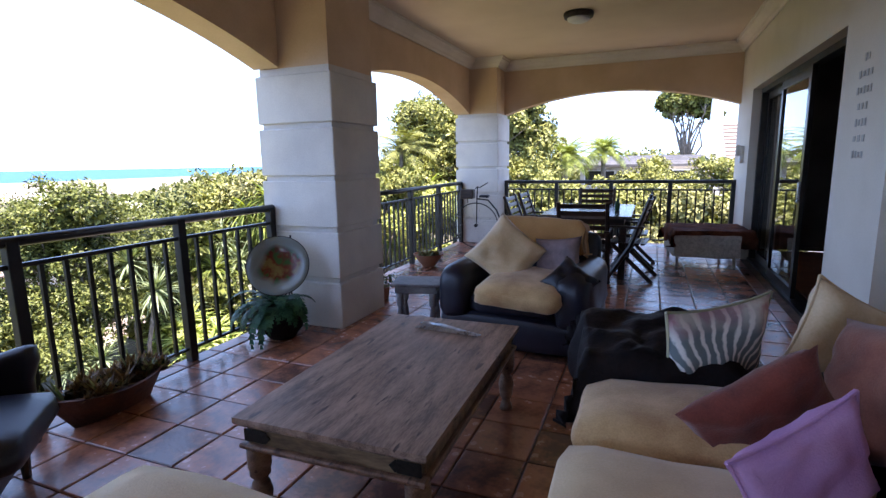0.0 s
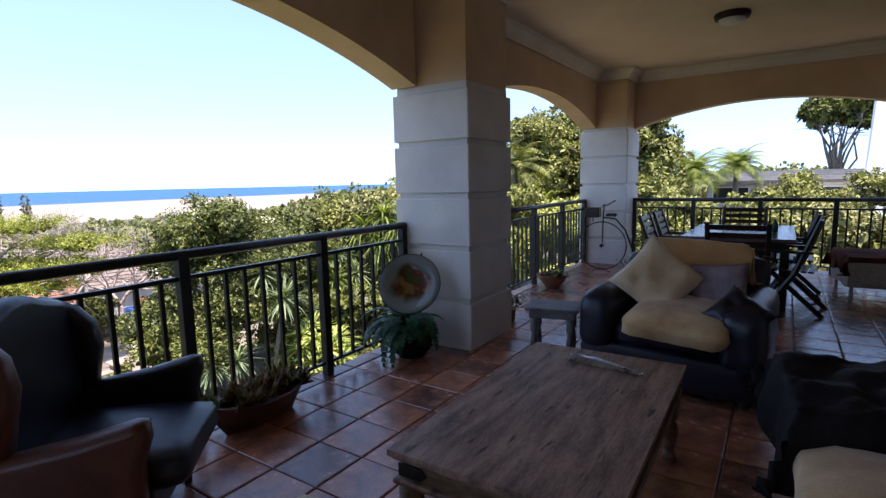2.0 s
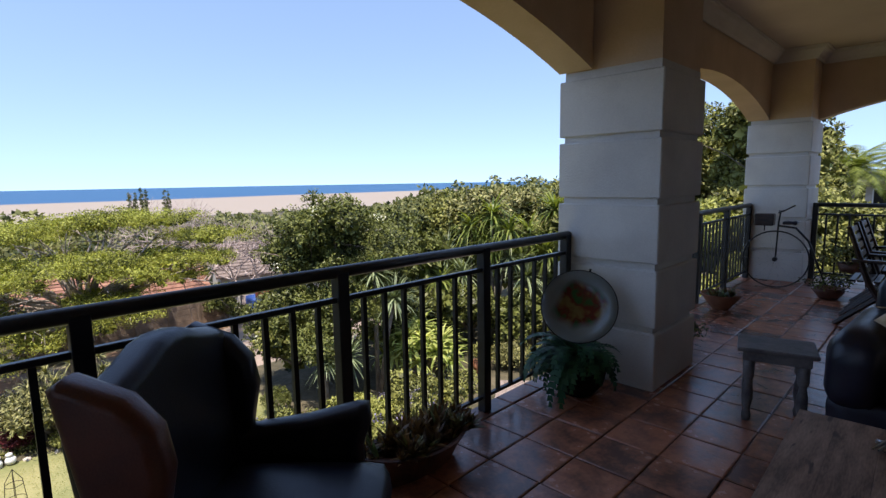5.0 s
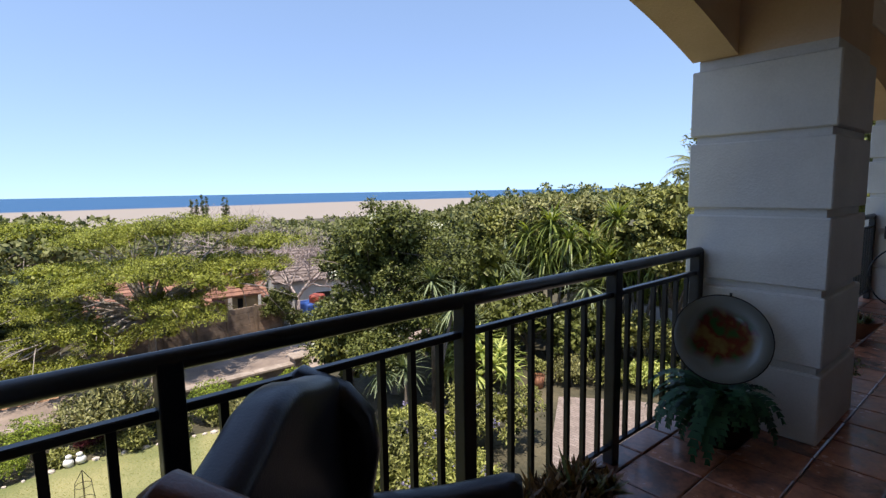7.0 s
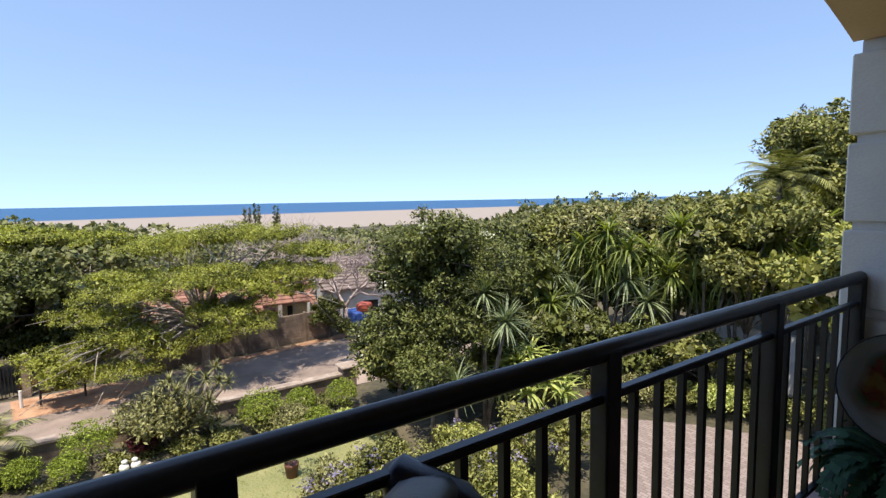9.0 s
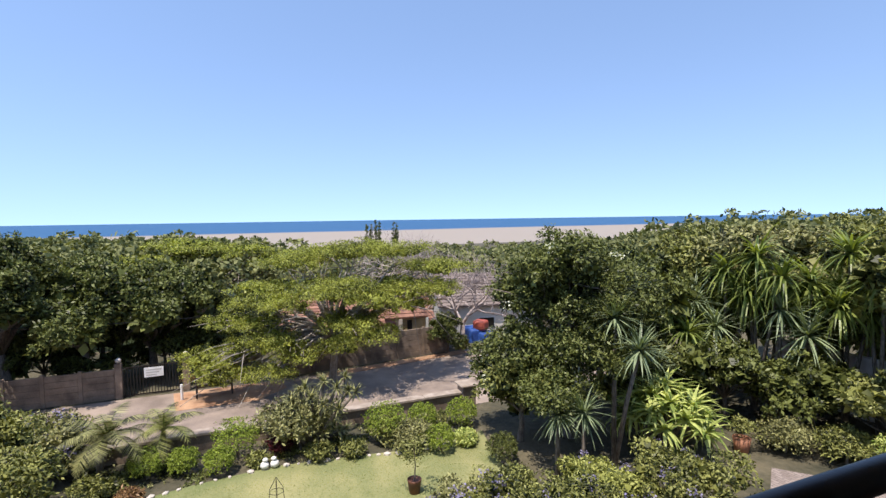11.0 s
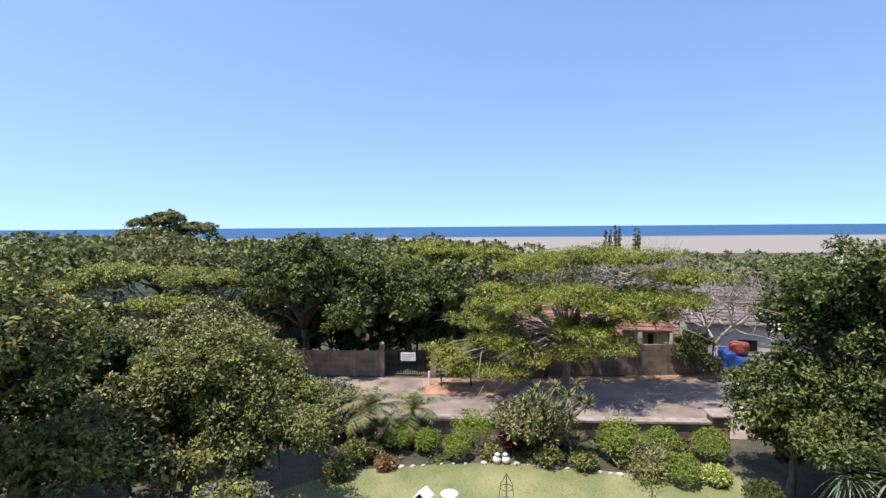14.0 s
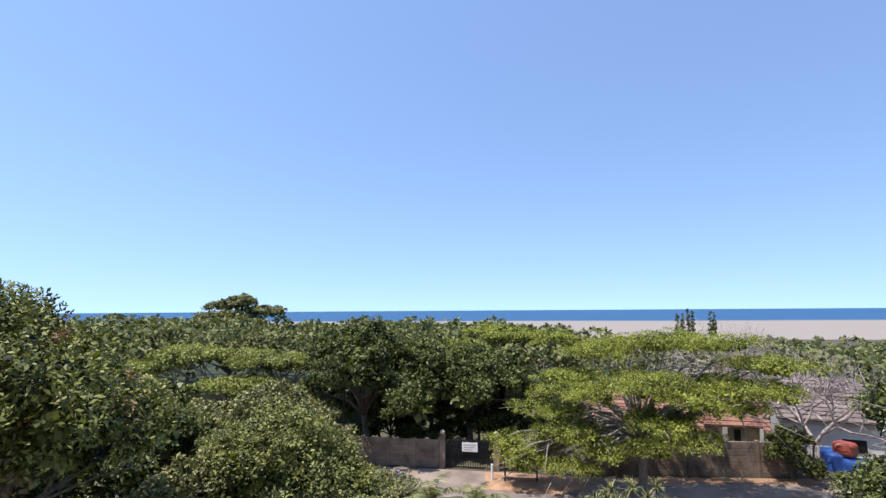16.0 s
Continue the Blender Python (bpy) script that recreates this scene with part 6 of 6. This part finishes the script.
tree("tree", (X, Y), round_lobes(43, 14, 2.1, 9.5, 6.0, (0.8, 1.1)), 18000, 0.24, "leaf_dark", "open-crowned tree against the sky", 0.2, seed=43)


def far_woods():
    """Tree crowns from the road down to the shore, one mass, over a sheet coloured as shade."""
    rng = np.random.default_rng(50)
    Q = []
    for k in range(1300):
        yw = rng.uniform(-6, 150)
        shore = min(430, 284 / max(math.sin(radians(yw)), 0.5))
        d = 38 * (shore / 38) ** rng.random()
        p = at(yw, d, 0)
        if p.x < -284 or p.x > 10:
            continue
        if d < 60 and 60 < yw < 82:
            continue
        g = ground_height(p.x, p.y)
        hill = max(0, min(1, (52 - yw) / 14)) * min(d, 160) * 0.045 + max(0, min(1, (44 - yw) / 20)) * min(d, 160) * 0.018
        rise = 1.1 * max(0, min(1, (yw - 112) / 18)) * min(1, d / 60)
        slope = 0.064 - 0.03 * max(0, min(1, (yw - 84) / 8))
        top = 1.5 - d * slope - 0.6 + hill + rise + rng.normal() * 0.5
        top = max(top, g + 1.5)
        r = 1.8 + 0.012 * d + 1.4 * rng.random()
        n = 100 if d > 120 else 260
        s = 0.19 + d * 0.0042
        Q.append(leaves(rng, [(p.x, p.y, top - r * 0.5, r * 1.5, r * 1.5, r * 0.62)], n, s, 0.7, 0.25, clump=1.3, per=24))
    quads_object("woods", np.concatenate(Q), "leaf_far", label="coastal forest canopy running down to the shore", kind="stuff")
    # sheet below the crowns, coloured dark as the forest's inner shade
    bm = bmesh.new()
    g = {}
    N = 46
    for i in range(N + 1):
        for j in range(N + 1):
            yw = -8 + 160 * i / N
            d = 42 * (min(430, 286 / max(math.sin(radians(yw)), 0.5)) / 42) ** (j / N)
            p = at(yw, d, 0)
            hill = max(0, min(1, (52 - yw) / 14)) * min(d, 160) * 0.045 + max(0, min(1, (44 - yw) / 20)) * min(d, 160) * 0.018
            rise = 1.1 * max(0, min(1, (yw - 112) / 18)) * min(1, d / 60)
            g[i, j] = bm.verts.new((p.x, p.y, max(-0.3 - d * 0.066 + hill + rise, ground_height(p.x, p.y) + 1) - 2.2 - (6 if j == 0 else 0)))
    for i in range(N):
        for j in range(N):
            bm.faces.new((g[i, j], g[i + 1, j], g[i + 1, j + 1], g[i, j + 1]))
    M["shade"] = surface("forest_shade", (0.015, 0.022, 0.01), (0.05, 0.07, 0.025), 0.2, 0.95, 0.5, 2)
    obj("woods", bm, "shade", label="dark sheet standing in for shade under the forest canopy", kind="stuff")


far_woods()


def pine(yaw, dist, h, seed):
    rng = np.random.default_rng(seed)
    x, y = place(yaw, dist)
    z = ground_height(x, y)
    t = thing("pine", Matrix.Translation((x, y, z)), "dark columnar pine on the shoreline", "tree")
    part("trunk", tube([(0, 0, -0.3), (0, 0, h)], [0.3, 0.05], 6), "bark", t)
    quads_object("crown", leaves(rng, [(0, 0, h * (0.25 + 0.1 * k), 1.35 - 0.14 * k, 1.35 - 0.14 * k, h * 0.09) for k in range(8)], 1800, 0.5, shell=0.8), "leaf_dark", t, kind="stuff")


for i, (yw, h) in enumerate(((75.9, 7.5), (75.4, 7.2), (74.9, 9.0), (74.5, 9.3), (72.9, 8.6), (72.6, 8.0), (54.9, 3))):
    pine(yw, 268, h + 6.5, 300 + i)


# walls, gate, houses across the road
def board_wall(p, q, z0, z1, name="wall"):
    p, q = Vector((*p, 0)), Vector((*q, 0))
    L = (q - p).length
    rot = Matrix.Translation(p) @ Matrix.Rotation(math.atan2(q.y - p.y, q.x - p.x), 4, "Z")
    w = obj(name, span(0, L, -0.03, 0.03, z0 - 0.3, z1 - 0.02), "concrete", label="panelled concrete boundary wall with posts", m=rot, kind="structure")
    n = round(L / 1.5)
    for k in range(n + 1):
        part("post", span(L * k / n - 0.08, L * k / n + 0.08, -0.08, 0.08, z0 - 0.3, z1 + 0.06, 0.01), "concrete", w)
    for k in range(n):
        for j in range(5):
            z = z0 + (z1 - z0) * j / 5
            part("panel", span(L * k / n + 0.085, L * (k + 1) / n - 0.085, -0.05, 0.05, z + 0.01, z + (z1 - z0) / 5 - 0.015, 0.008), "concrete", w)


board_wall((-30.0, 3.8), (-30.95, 13.4), -6.6, -4.95)
board_wall((-30.95, 13.4), (-33.5, 14.3), -6.6, -4.95)
board_wall((-29.9, -10.5), (-29.9, -3.5), -6.6, -5.2)


def gate():
    t = thing("gate", turn(-29.9, -2.05, -6.585), "grey steel driveway gate with a white notice", "gate")
    part("frame", span(-0.02, 0.02, -1.3, 1.3, 0.05, 0.1), "iron", t)
    part("rail", span(-0.02, 0.02, -1.3, 1.3, 1.35, 1.4), "iron", t)
    for k in range(22):
        part("bar", span(-0.012, 0.012, -1.29 + k * 0.123, -1.26 + k * 0.123, 0.1, 1.35), "iron", t)
    s = thing("notice_board", turn(-29.85, -2.0, -6.585), "small white notice with dark print, fixed to the gate", "sign")
    part("board", span(0, 0.02, -0.4, 0.4, 0.85, 1.3), "white", s)
    for k in range(3):
        part("print", span(0.021, 0.026, -0.32, 0.32 - 0.1 * k, 1.16 - k * 0.12, 1.21 - k * 0.12), "grey_text", s)
    for y in (-3.42, -0.65):
        p = obj("gate_post", span(-30.05, -29.75, y - 0.14, y + 0.14, -6.9, -4.95, 0.01), "concrete", label="concrete gate post with a ball finial", category="post")
        bm = bmesh.new()
        bmesh.ops.create_icosphere(bm, subdivisions=2, radius=0.13, matrix=Matrix.Translation((-29.9, y, -4.83)))
        part("finial", bm, "stone", p, smooth=True)


def swing_bench():
    t = thing("garden_bench", turn(-28.6, 0.6, -6.57, 92), "dark wooden bench on the bare earth", "bench")
    for s in (-1, 1):
        part("leg", tube([(s * 0.75, -0.3, 0), (s * 0.75, 0.0, 0.95)], 0.04, 6), "dark_wood", t)
        part("leg", tube([(s * 0.75, 0.3, 0), (s * 0.75, 0.0, 0.95)], 0.04, 6), "dark_wood", t)
    part("rail", tube([(-0.85, 0, 0.95), (0.85, 0, 0.95)], 0.035, 6), "dark_wood", t)
    part("seat", span(-0.7, 0.7, -0.2, 0.2, 0.42, 0.46), "dark_wood", t)
    p = thing("bollard", turn(-28.4, -0.75, -6.57), "short white painted garden post", "post")
    part("shaft", tube([(0, 0, 0), (0, 0, 0.7)], 0.06, 8), "white", p)
    topiary(*place(94.6, 28.0), 0.38, "leaf_dry", "dry brown shrub on the verge", 68)


def gable_house(x, y, deg, w, d, h, rh, wall_mat, roof_mat, label, z, windows=()):
    """A plain house, its ridge along its local x; the front looks along local -y."""
    t = thing("house", turn(x, y, z, deg), label, "house")
    bm = span(-w / 2, w / 2, -d / 2, d / 2, -2.5, h)
    part("wall", bm, wall_mat, t)
    for s in (-1, 1):
        bm = bmesh.new()
        a, b, c = bm.verts.new((s * w / 2, -d / 2, h)), bm.verts.new((s * w / 2, d / 2, h)), bm.verts.new((s * w / 2, 0, h + rh - 0.1))
        a2, b2, c2 = [bm.verts.new(v.co - Vector((s * 0.2, 0, 0))) for v in (a, b, c)]
        for q in ((a, b, c), (a2, c2, b2), (a, a2, b2, b), (b, b2, c2, c), (c, c2, a2, a)):
            bm.faces.new(q)
        part("gable", bm, wall_mat, t)
        roof = part("roof", box((0, 0, 0), (w + 0.7, math.hypot(d / 2 + 0.4, rh), 0.1)), roof_mat, t, m=pose(0, s * (d / 4 + 0.2), h + rh / 2 - 0.02, -s * math.degrees(math.atan2(rh, d / 2 + 0.4))))
        n = int(math.hypot(d / 2 + 0.4, rh) / 0.35)
        bm = bmesh.new()
        for k in range(n):
            add_box(bm, (0, -math.hypot(d / 2 + 0.4, rh) / 2 + (k + 0.5) * math.hypot(d / 2 + 0.4, rh) / n, 0.07), (w + 0.72, 0.3, 0.05), Matrix.Identity(4))
        part("tile_course", bm, roof_mat, roof)
    for (cx, cz, ww, hh, kind) in windows:
        f = part(kind, span(cx - ww / 2 - 0.06, cx + ww / 2 + 0.06, -d / 2 - 0.03, -d / 2 + 0.02, cz - hh / 2 - 0.06, cz + hh / 2 + 0.06), "white", t)
        part("pane", span(cx - ww / 2, cx + ww / 2, -d / 2 - 0.045, -d / 2 - 0.031, cz - hh / 2, cz + hh / 2), "frame", f)
    return t


gate()
swing_bench()
gable_house(-38.5, 19.6, 74, 7, 6.5, 2.5, 1.9, "wall", "roof_grey", "white bungalow under a grey-brown tiled roof", -7.3, ((-0.3, 1.2, 1.1, 0.7, "window"),))
gable_house(-37.5, 9.4, 80, 9, 6.5, 2.0, 1.6, "stone", "roof_tile", "weathered house with a red tiled roof", -7.2, ((-3.1, 1.0, 0.8, 1.2, "window"),))
u = thing("outbuilding", turn(-33.6, 12.5, -6.9, 84), "half-built annexe with pale walls and a doorway", "building")
part("wall", span(-1.5, 0.2, -1.5, 1.5, 0, 2.35), "ochre", u, "bare ochre plastered wall")
part("sill", span(-1.6, 0.9, -1.75, -1.505, 1.0, 1.16, 0.01), "white", u, "white painted ledge")
part("doorway", span(-1.05, -0.75, -1.53, -1.502, 1.2, 2.2), "frame", u)
part("post", span(-1.6, -1.38, -1.72, -1.51, 1.165, 2.3), "stone", u)
part("post", span(0.1, 0.24, -1.72, -1.51, 1.165, 2.3), "white", u)
roof = part("roof", box((0, 0, 0), (2.7, 2.2, 0.08)), "roof_tile", u, "patch of red roof tiles", m=pose(-1.1, -0.7, 2.85, 28))
for k in range(6):
    part("tile_course", span(-1.35, 1.35, -1.08 + k * 0.36, -0.77 + k * 0.36, 0.042, 0.1, 0.01), "roof_tile", roof)
for k in range(9):
    part("tin_sheet", box((0, 0, 0), (0.16, 0.04, 1.7), 0.012), "tin", u, "leaning grey corrugated sheet", m=pose(0.5 + k * 0.19, -1.45 + 0.02 * (k % 2), 1.35 - 0.04 * k, -14, 12))
part("lean_to_wall", span(0.3, 2.2, -1.2, 0.3, 0, 1.6), "stone", u)
for i, (dx, dy, s, mt, lb) in enumerate(((0, 0, 1.0, "blue_plastic", "heap under a blue tarpaulin"), (0.9, 0.5, 0.8, "blue_plastic", "heap under a blue tarpaulin"), (0.5, 0.2, 0.62, "orange_plastic", "orange plastic cover on the heap"))):
    bm = soft_box(1.5 * s, 1.3 * s, 1.1 * s, 0.2, seed=60 + i)
    obj("tarpaulin", bm, mt, label=lb, category="tarpaulin", m=turn(-33.5 + dx, 16.5 + dy, -6.95 if i < 2 else -6.0, 20 * i))

# grey roofs and the white house past the far rail
M["roof_slate"] = surface("dark_slate_roof", (0.035, 0.035, 0.04), (0.09, 0.085, 0.085), 3, 0.7, 0.2, 25, per="island")
gable_house(-0.6, 36, 2, 7.4, 7, 1.9, 0.5, "stone", "roof_slate", "low house with a dark slate roof", -0.9, ((-2.6, 1.2, 1.6, 0.8, "window"), (1.6, 1.2, 1.2, 0.8, "window")))
n = thing("house", turn(4.9, 31.5, -2.7), "white neighbouring house with a brown shingled roof", "house")
part("wall", span(-2.9, 6, -1, 6, -2.5, 3.2), "white", n)
part("terrace", span(-5.4, -3.0, -2.0, 2.0, -2.5, 2.9), "white", n)
bm = bmesh.new()
pr = [(-2.95, 0), (-1.75, 0), (-1.85, 3.2), (-2.1, 5.2), (-2.12, 7.3), (-2.55, 7.3), (-2.65, 5.2)]
f = bm.faces.new([bm.verts.new((px_, -1.5, pz_)) for px_, pz_ in pr])
r = bmesh.ops.extrude_face_region(bm, geom=[f])
for v in [q for q in r["geom"] if isinstance(q, bmesh.types.BMVert)]:
    v.co.y += 0.8
part("chimney", bm, "white", n, "tall tapering white chimney")
for k in range(14):
    part("shingle_course", box((0, 0, 0), (7.2, 0.34, 0.07), m=Matrix.Identity(4)), "roof_grey", n, m=pose(1.9, -1.2 + k * 0.27, 3.25 + k * 0.2, 37 - 9))
part("roof", box((0, 0, 0), (7.2, 4.7, 0.08)), "roof_grey", n, m=pose(1.9, 0.6, 4.5, 36.5))


def garden_things():
    x, y = place(87.0, 14.1)
    bm = bmesh.new()
    for s in (-1, 1):
        for c, r in (((s * 0.13, 0, 0.16), (0.12, 0.12, 0.16)), ((s * 0.11, 0.01, 0.38), (0.075, 0.07, 0.08)), ((s * 0.16, -0.14, 0.08), (0.07, 0.14, 0.07))):
            bmesh.ops.create_icosphere(bm, subdivisions=2, radius=1, matrix=Matrix.Translation(c) @ Matrix.Diagonal((*r, 1)))
    obj("garden_statue", bm, "white", label="small white stone statue of two seated figures", category="statue", m=turn(x, y, -5.17, -90) @ Matrix.Diagonal((1.0, 0.95, 0.68, 1)), smooth=True)
    x, y = place(95.9, 9.1)
    b = thing("bird_house", turn(x, y, -5.17, 70), "white wooden bird house on a pole", "bird house")
    part("pole", tube([(0, 0, 0), (0, 0, 1.5)], 0.03, 8), "white", b)
    part("box", span(-0.11, 0.11, -0.11, 0.11, 1.5, 1.73), "grey_wood", b)
    for s in (-1, 1):
        part("roof", box((0, 0, 0), (0.21, 0.3, 0.018), 0.003), "white", b, m=pose(s * 0.075, 0, 1.8, 0, s * 42))
    x, y = place(92.9, 11.0)
    w = thing("bird_bath", turn(x, y, -5.17), "white concrete bird bath", "bird bath")
    part("stem", lathe([(0.16, 0), (0.16, 0.05), (0.06, 0.12), (0.055, 0.6), (0.1, 0.68)], 18), "white", w, smooth=True)
    part("bowl", lathe([(0.0, 0.68), (0.1, 0.68), (0.18, 0.74), (0.2, 0.77), (0.17, 0.77), (0.0, 0.72)], 24), "white", w, smooth=True)
    x, y = place(86.4, 11.6)
    o = thing("plant_obelisk", turn(x, y, -5.17), "thin rusty wire plant obelisk", "plant support")
    for k in range(4):
        a = k * math.pi / 2
        part("rod", tube([(0.2 * math.cos(a), 0.2 * math.sin(a), 0), (0.14 * math.cos(a), 0.14 * math.sin(a), 0.7), (0, 0, 0.95)], 0.007, 5), "iron", o)
    for z, R in ((0.3, 0.18), (0.62, 0.15)):
        part("hoop", ring(R, 0.006, 20, 5), "iron", o, m=Matrix.Translation((0, 0, z)))
    topiary(*place(88.2, 11.5), 0.24, "leaf_olive", "small wispy plant on the lawn", 88, 700, 0.05)
    rng = np.random.default_rng(90)
    s = thing("potted_sapling", turn(-14.3, 5.45, -5.17), "sapling in a dark pot on the lawn", "plant")
    part("pot", lathe([(0.0, 0), (0.13, 0), (0.17, 0.3), (0.175, 0.34), (0.15, 0.34), (0.14, 0.3), (0, 0.28)], 20), "clay", s, smooth=True)
    part("trunk", tube([(0, 0, 0.28), (0.03, 0.02, 0.7), (0, 0, 1.1)], [0.02, 0.015, 0.006], 6), "bark", s)
    quads_object("foliage", leaves(rng, [(0, 0, 1.05, 0.3, 0.3, 0.28), (0.05, 0, 0.8, 0.18, 0.18, 0.15)], 600, 0.07), "leaf_mid", s)
    k = thing("power_line", turn(0, 0, 0), "thin overhead cable across the trees", "cable")
    a, b = at(111, 29, -2.9), at(81, 28, -3.0)
    pts = [a.lerp(b, i / 10) - Vector((0, 0, 0.25 * (1 - (i / 5 - 1) ** 2))) for i in range(11)]
    part("wire", tube(pts, 0.012, 5), "black_metal", k)
    for q in (a, b):
        part("pole", tube([(q.x, q.y, -7), (q.x, q.y, -2.5)], 0.05, 8), "dark_wood", k)
    # drive: low wall and steps past it
    obj("wall", span(-15.5, -9.0, 20.2, 20.45, -5.3, -3.2), "white", label="white garden wall behind the drive", kind="structure")
    f = thing("flower_pot", turn(*place(36.5, 16.2), -5.17), "red flowering plant in a clay pot beside the drive", "planter")
    part("pot", lathe([(0.0, 0), (0.18, 0), (0.24, 0.4), (0.2, 0.4), (0, 0.34)], 18), "clay_light", f, smooth=True)
    quads_object("foliage", leaves(rng, [(0, 0, 0.6, 0.3, 0.3, 0.25)], 700, 0.08), "leaf_mid", f)


garden_things()


def bed_cover():
    """Low mixed planting between the lawn's edge and the wall."""
    rng = np.random.default_rng(71)
    for name, mt, n, sz, ys in (("ground_cover", "leaf_mid", 5500, 0.07, (-3.5, 8.2)), ("ground_cover", "leaf_dark", 7000, 0.07, (-3.2, 8.4)), ("ground_cover", "leaf_olive", 1500, 0.06, (-2.5, 8.0))):
        L = [(-17.3 - 1.3 * rng.random() ** 0.6, rng.uniform(*ys), -5.2, 0.34, 0.34, 0.06 + 0.1 * rng.random()) for k in range(14)]
        quads_object(name, leaves(rng, L, n, sz, 0.5, 0.4, clump=0.6, per=20), mt, label="low mixed leafy ground cover in the flower bed", kind="stuff")


bed_cover()


def lawn_blades():
    rng = np.random.default_rng(70)
    n = 22000
    x, y = rng.uniform(-16.6, -9.5, n), rng.uniform(-3.4, 8.0, n)
    a, h = rng.random(n) * 6.283, 0.012 + 0.015 * rng.random(n)
    p = np.stack([x, y, np.full(n, -5.172)], 1)
    s = np.stack([np.cos(a), np.sin(a), 0 * a], 1) * 0.012
    tip = p + np.stack([0.02 * np.cos(a * 3), 0.02 * np.sin(a * 3), h], 1)
    quads_object("grass", np.stack([p - s, p + s, tip], 1), "blade", n=3, label="short lawn grass blades", kind="stuff")


lawn_blades()


# ---- floor tiles ----
def tile_mesh(seed):
    rng = np.random.default_rng(seed)
    bm = bmesh.new()
    h, e = 0.1515, 0.007
    rows = []
    for k, (r, z) in enumerate(((h, -0.02), (h, -0.004), (h - e, 0.0))):
        j = rng.normal(size=(4, 2)) * 0.0008
        rows.append([bm.verts.new((sx * r + j[i, 0], sy * r + j[i, 1], z + (rng.normal() * 0.0004 if k == 2 else 0))) for i, (sx, sy) in enumerate(((-1, -1), (1, -1), (1, 1), (-1, 1)))])
    for a, b in zip(rows, rows[1:]):
        for i in range(4):
            bm.faces.new((a[i], a[(i + 1) % 4], b[(i + 1) % 4], b[i]))
    bm.faces.new(rows[-1])
    me = bpy.data.meshes.new("tile")
    bm.to_mesh(me)
    bm.free()
    me.materials.append(M["terracotta"])
    return me


def lay_tiles():
    P = 0.31
    meshes = [tile_mesh(k) for k in range(6)]
    rng = np.random.default_rng(1)
    bed = thing("floor_tiling", pose(0, 0, 0), "glazed terracotta floor tiles with dark joints", "")
    tagged(bed, kind="structure")
    far = []
    for i in range(-2, 20):
        for j in range(-24, 23):
            x, y = -3.0 + (i + 0.5) * P, 3.8 + (j + 0.5) * P
            x0, x1, y0, y1 = max(x - 0.1515, XO + 0.01), x + 0.1515, max(y - 0.1515, YL), min(y + 0.1515, 10.4)
            lim = XW if y > 4.85 else 2.3
            x1 = min(x1, lim)
            if x1 - x0 < 0.03 or y1 - y0 < 0.03:
                continue
            whole = x1 - x0 > 0.30 and y1 - y0 > 0.30
            if whole and 2.2 < y < 8.7 and x < 0.84:
                ob = new("tile", meshes[int(rng.integers(6))])
                ob.parent = bed
                ob.matrix_basis = pose(x, y, rng.normal() * 0.0006, rng.normal() * 0.12, rng.normal() * 0.12, 90 * int(rng.integers(4)))
            else:
                far.append((x0, x1, y0, y1))
    bm = bmesh.new()
    for x0, x1, y0, y1 in far:
        z = rng.normal() * 0.0006
        lo = [bm.verts.new((x, y, -0.02)) for x, y in ((x0, y0), (x1, y0), (x1, y1), (x0, y1))]
        md = [bm.verts.new((x, y, -0.004)) for x, y in ((x0, y0), (x1, y0), (x1, y1), (x0, y1))]
        up = [bm.verts.new((x, y, z)) for x, y in ((x0 + 0.007, y0 + 0.007), (x1 - 0.007, y0 + 0.007), (x1 - 0.007, y1 - 0.007), (x0 + 0.007, y1 - 0.007))]
        for a, b in ((lo, md), (md, up)):
            for i in range(4):
                bm.faces.new((a[i], a[(i + 1) % 4], b[(i + 1) % 4], b[i]))
        bm.faces.new(up)
    me = bpy.data.meshes.new("tiles")
    bm.to_mesh(me)
    bm.free()
    me.materials.append(M["tile_isl"])
    ob = new("tiles", me)
    ob.parent = bed
    ob["kind"] = "stuff"


lay_tiles()
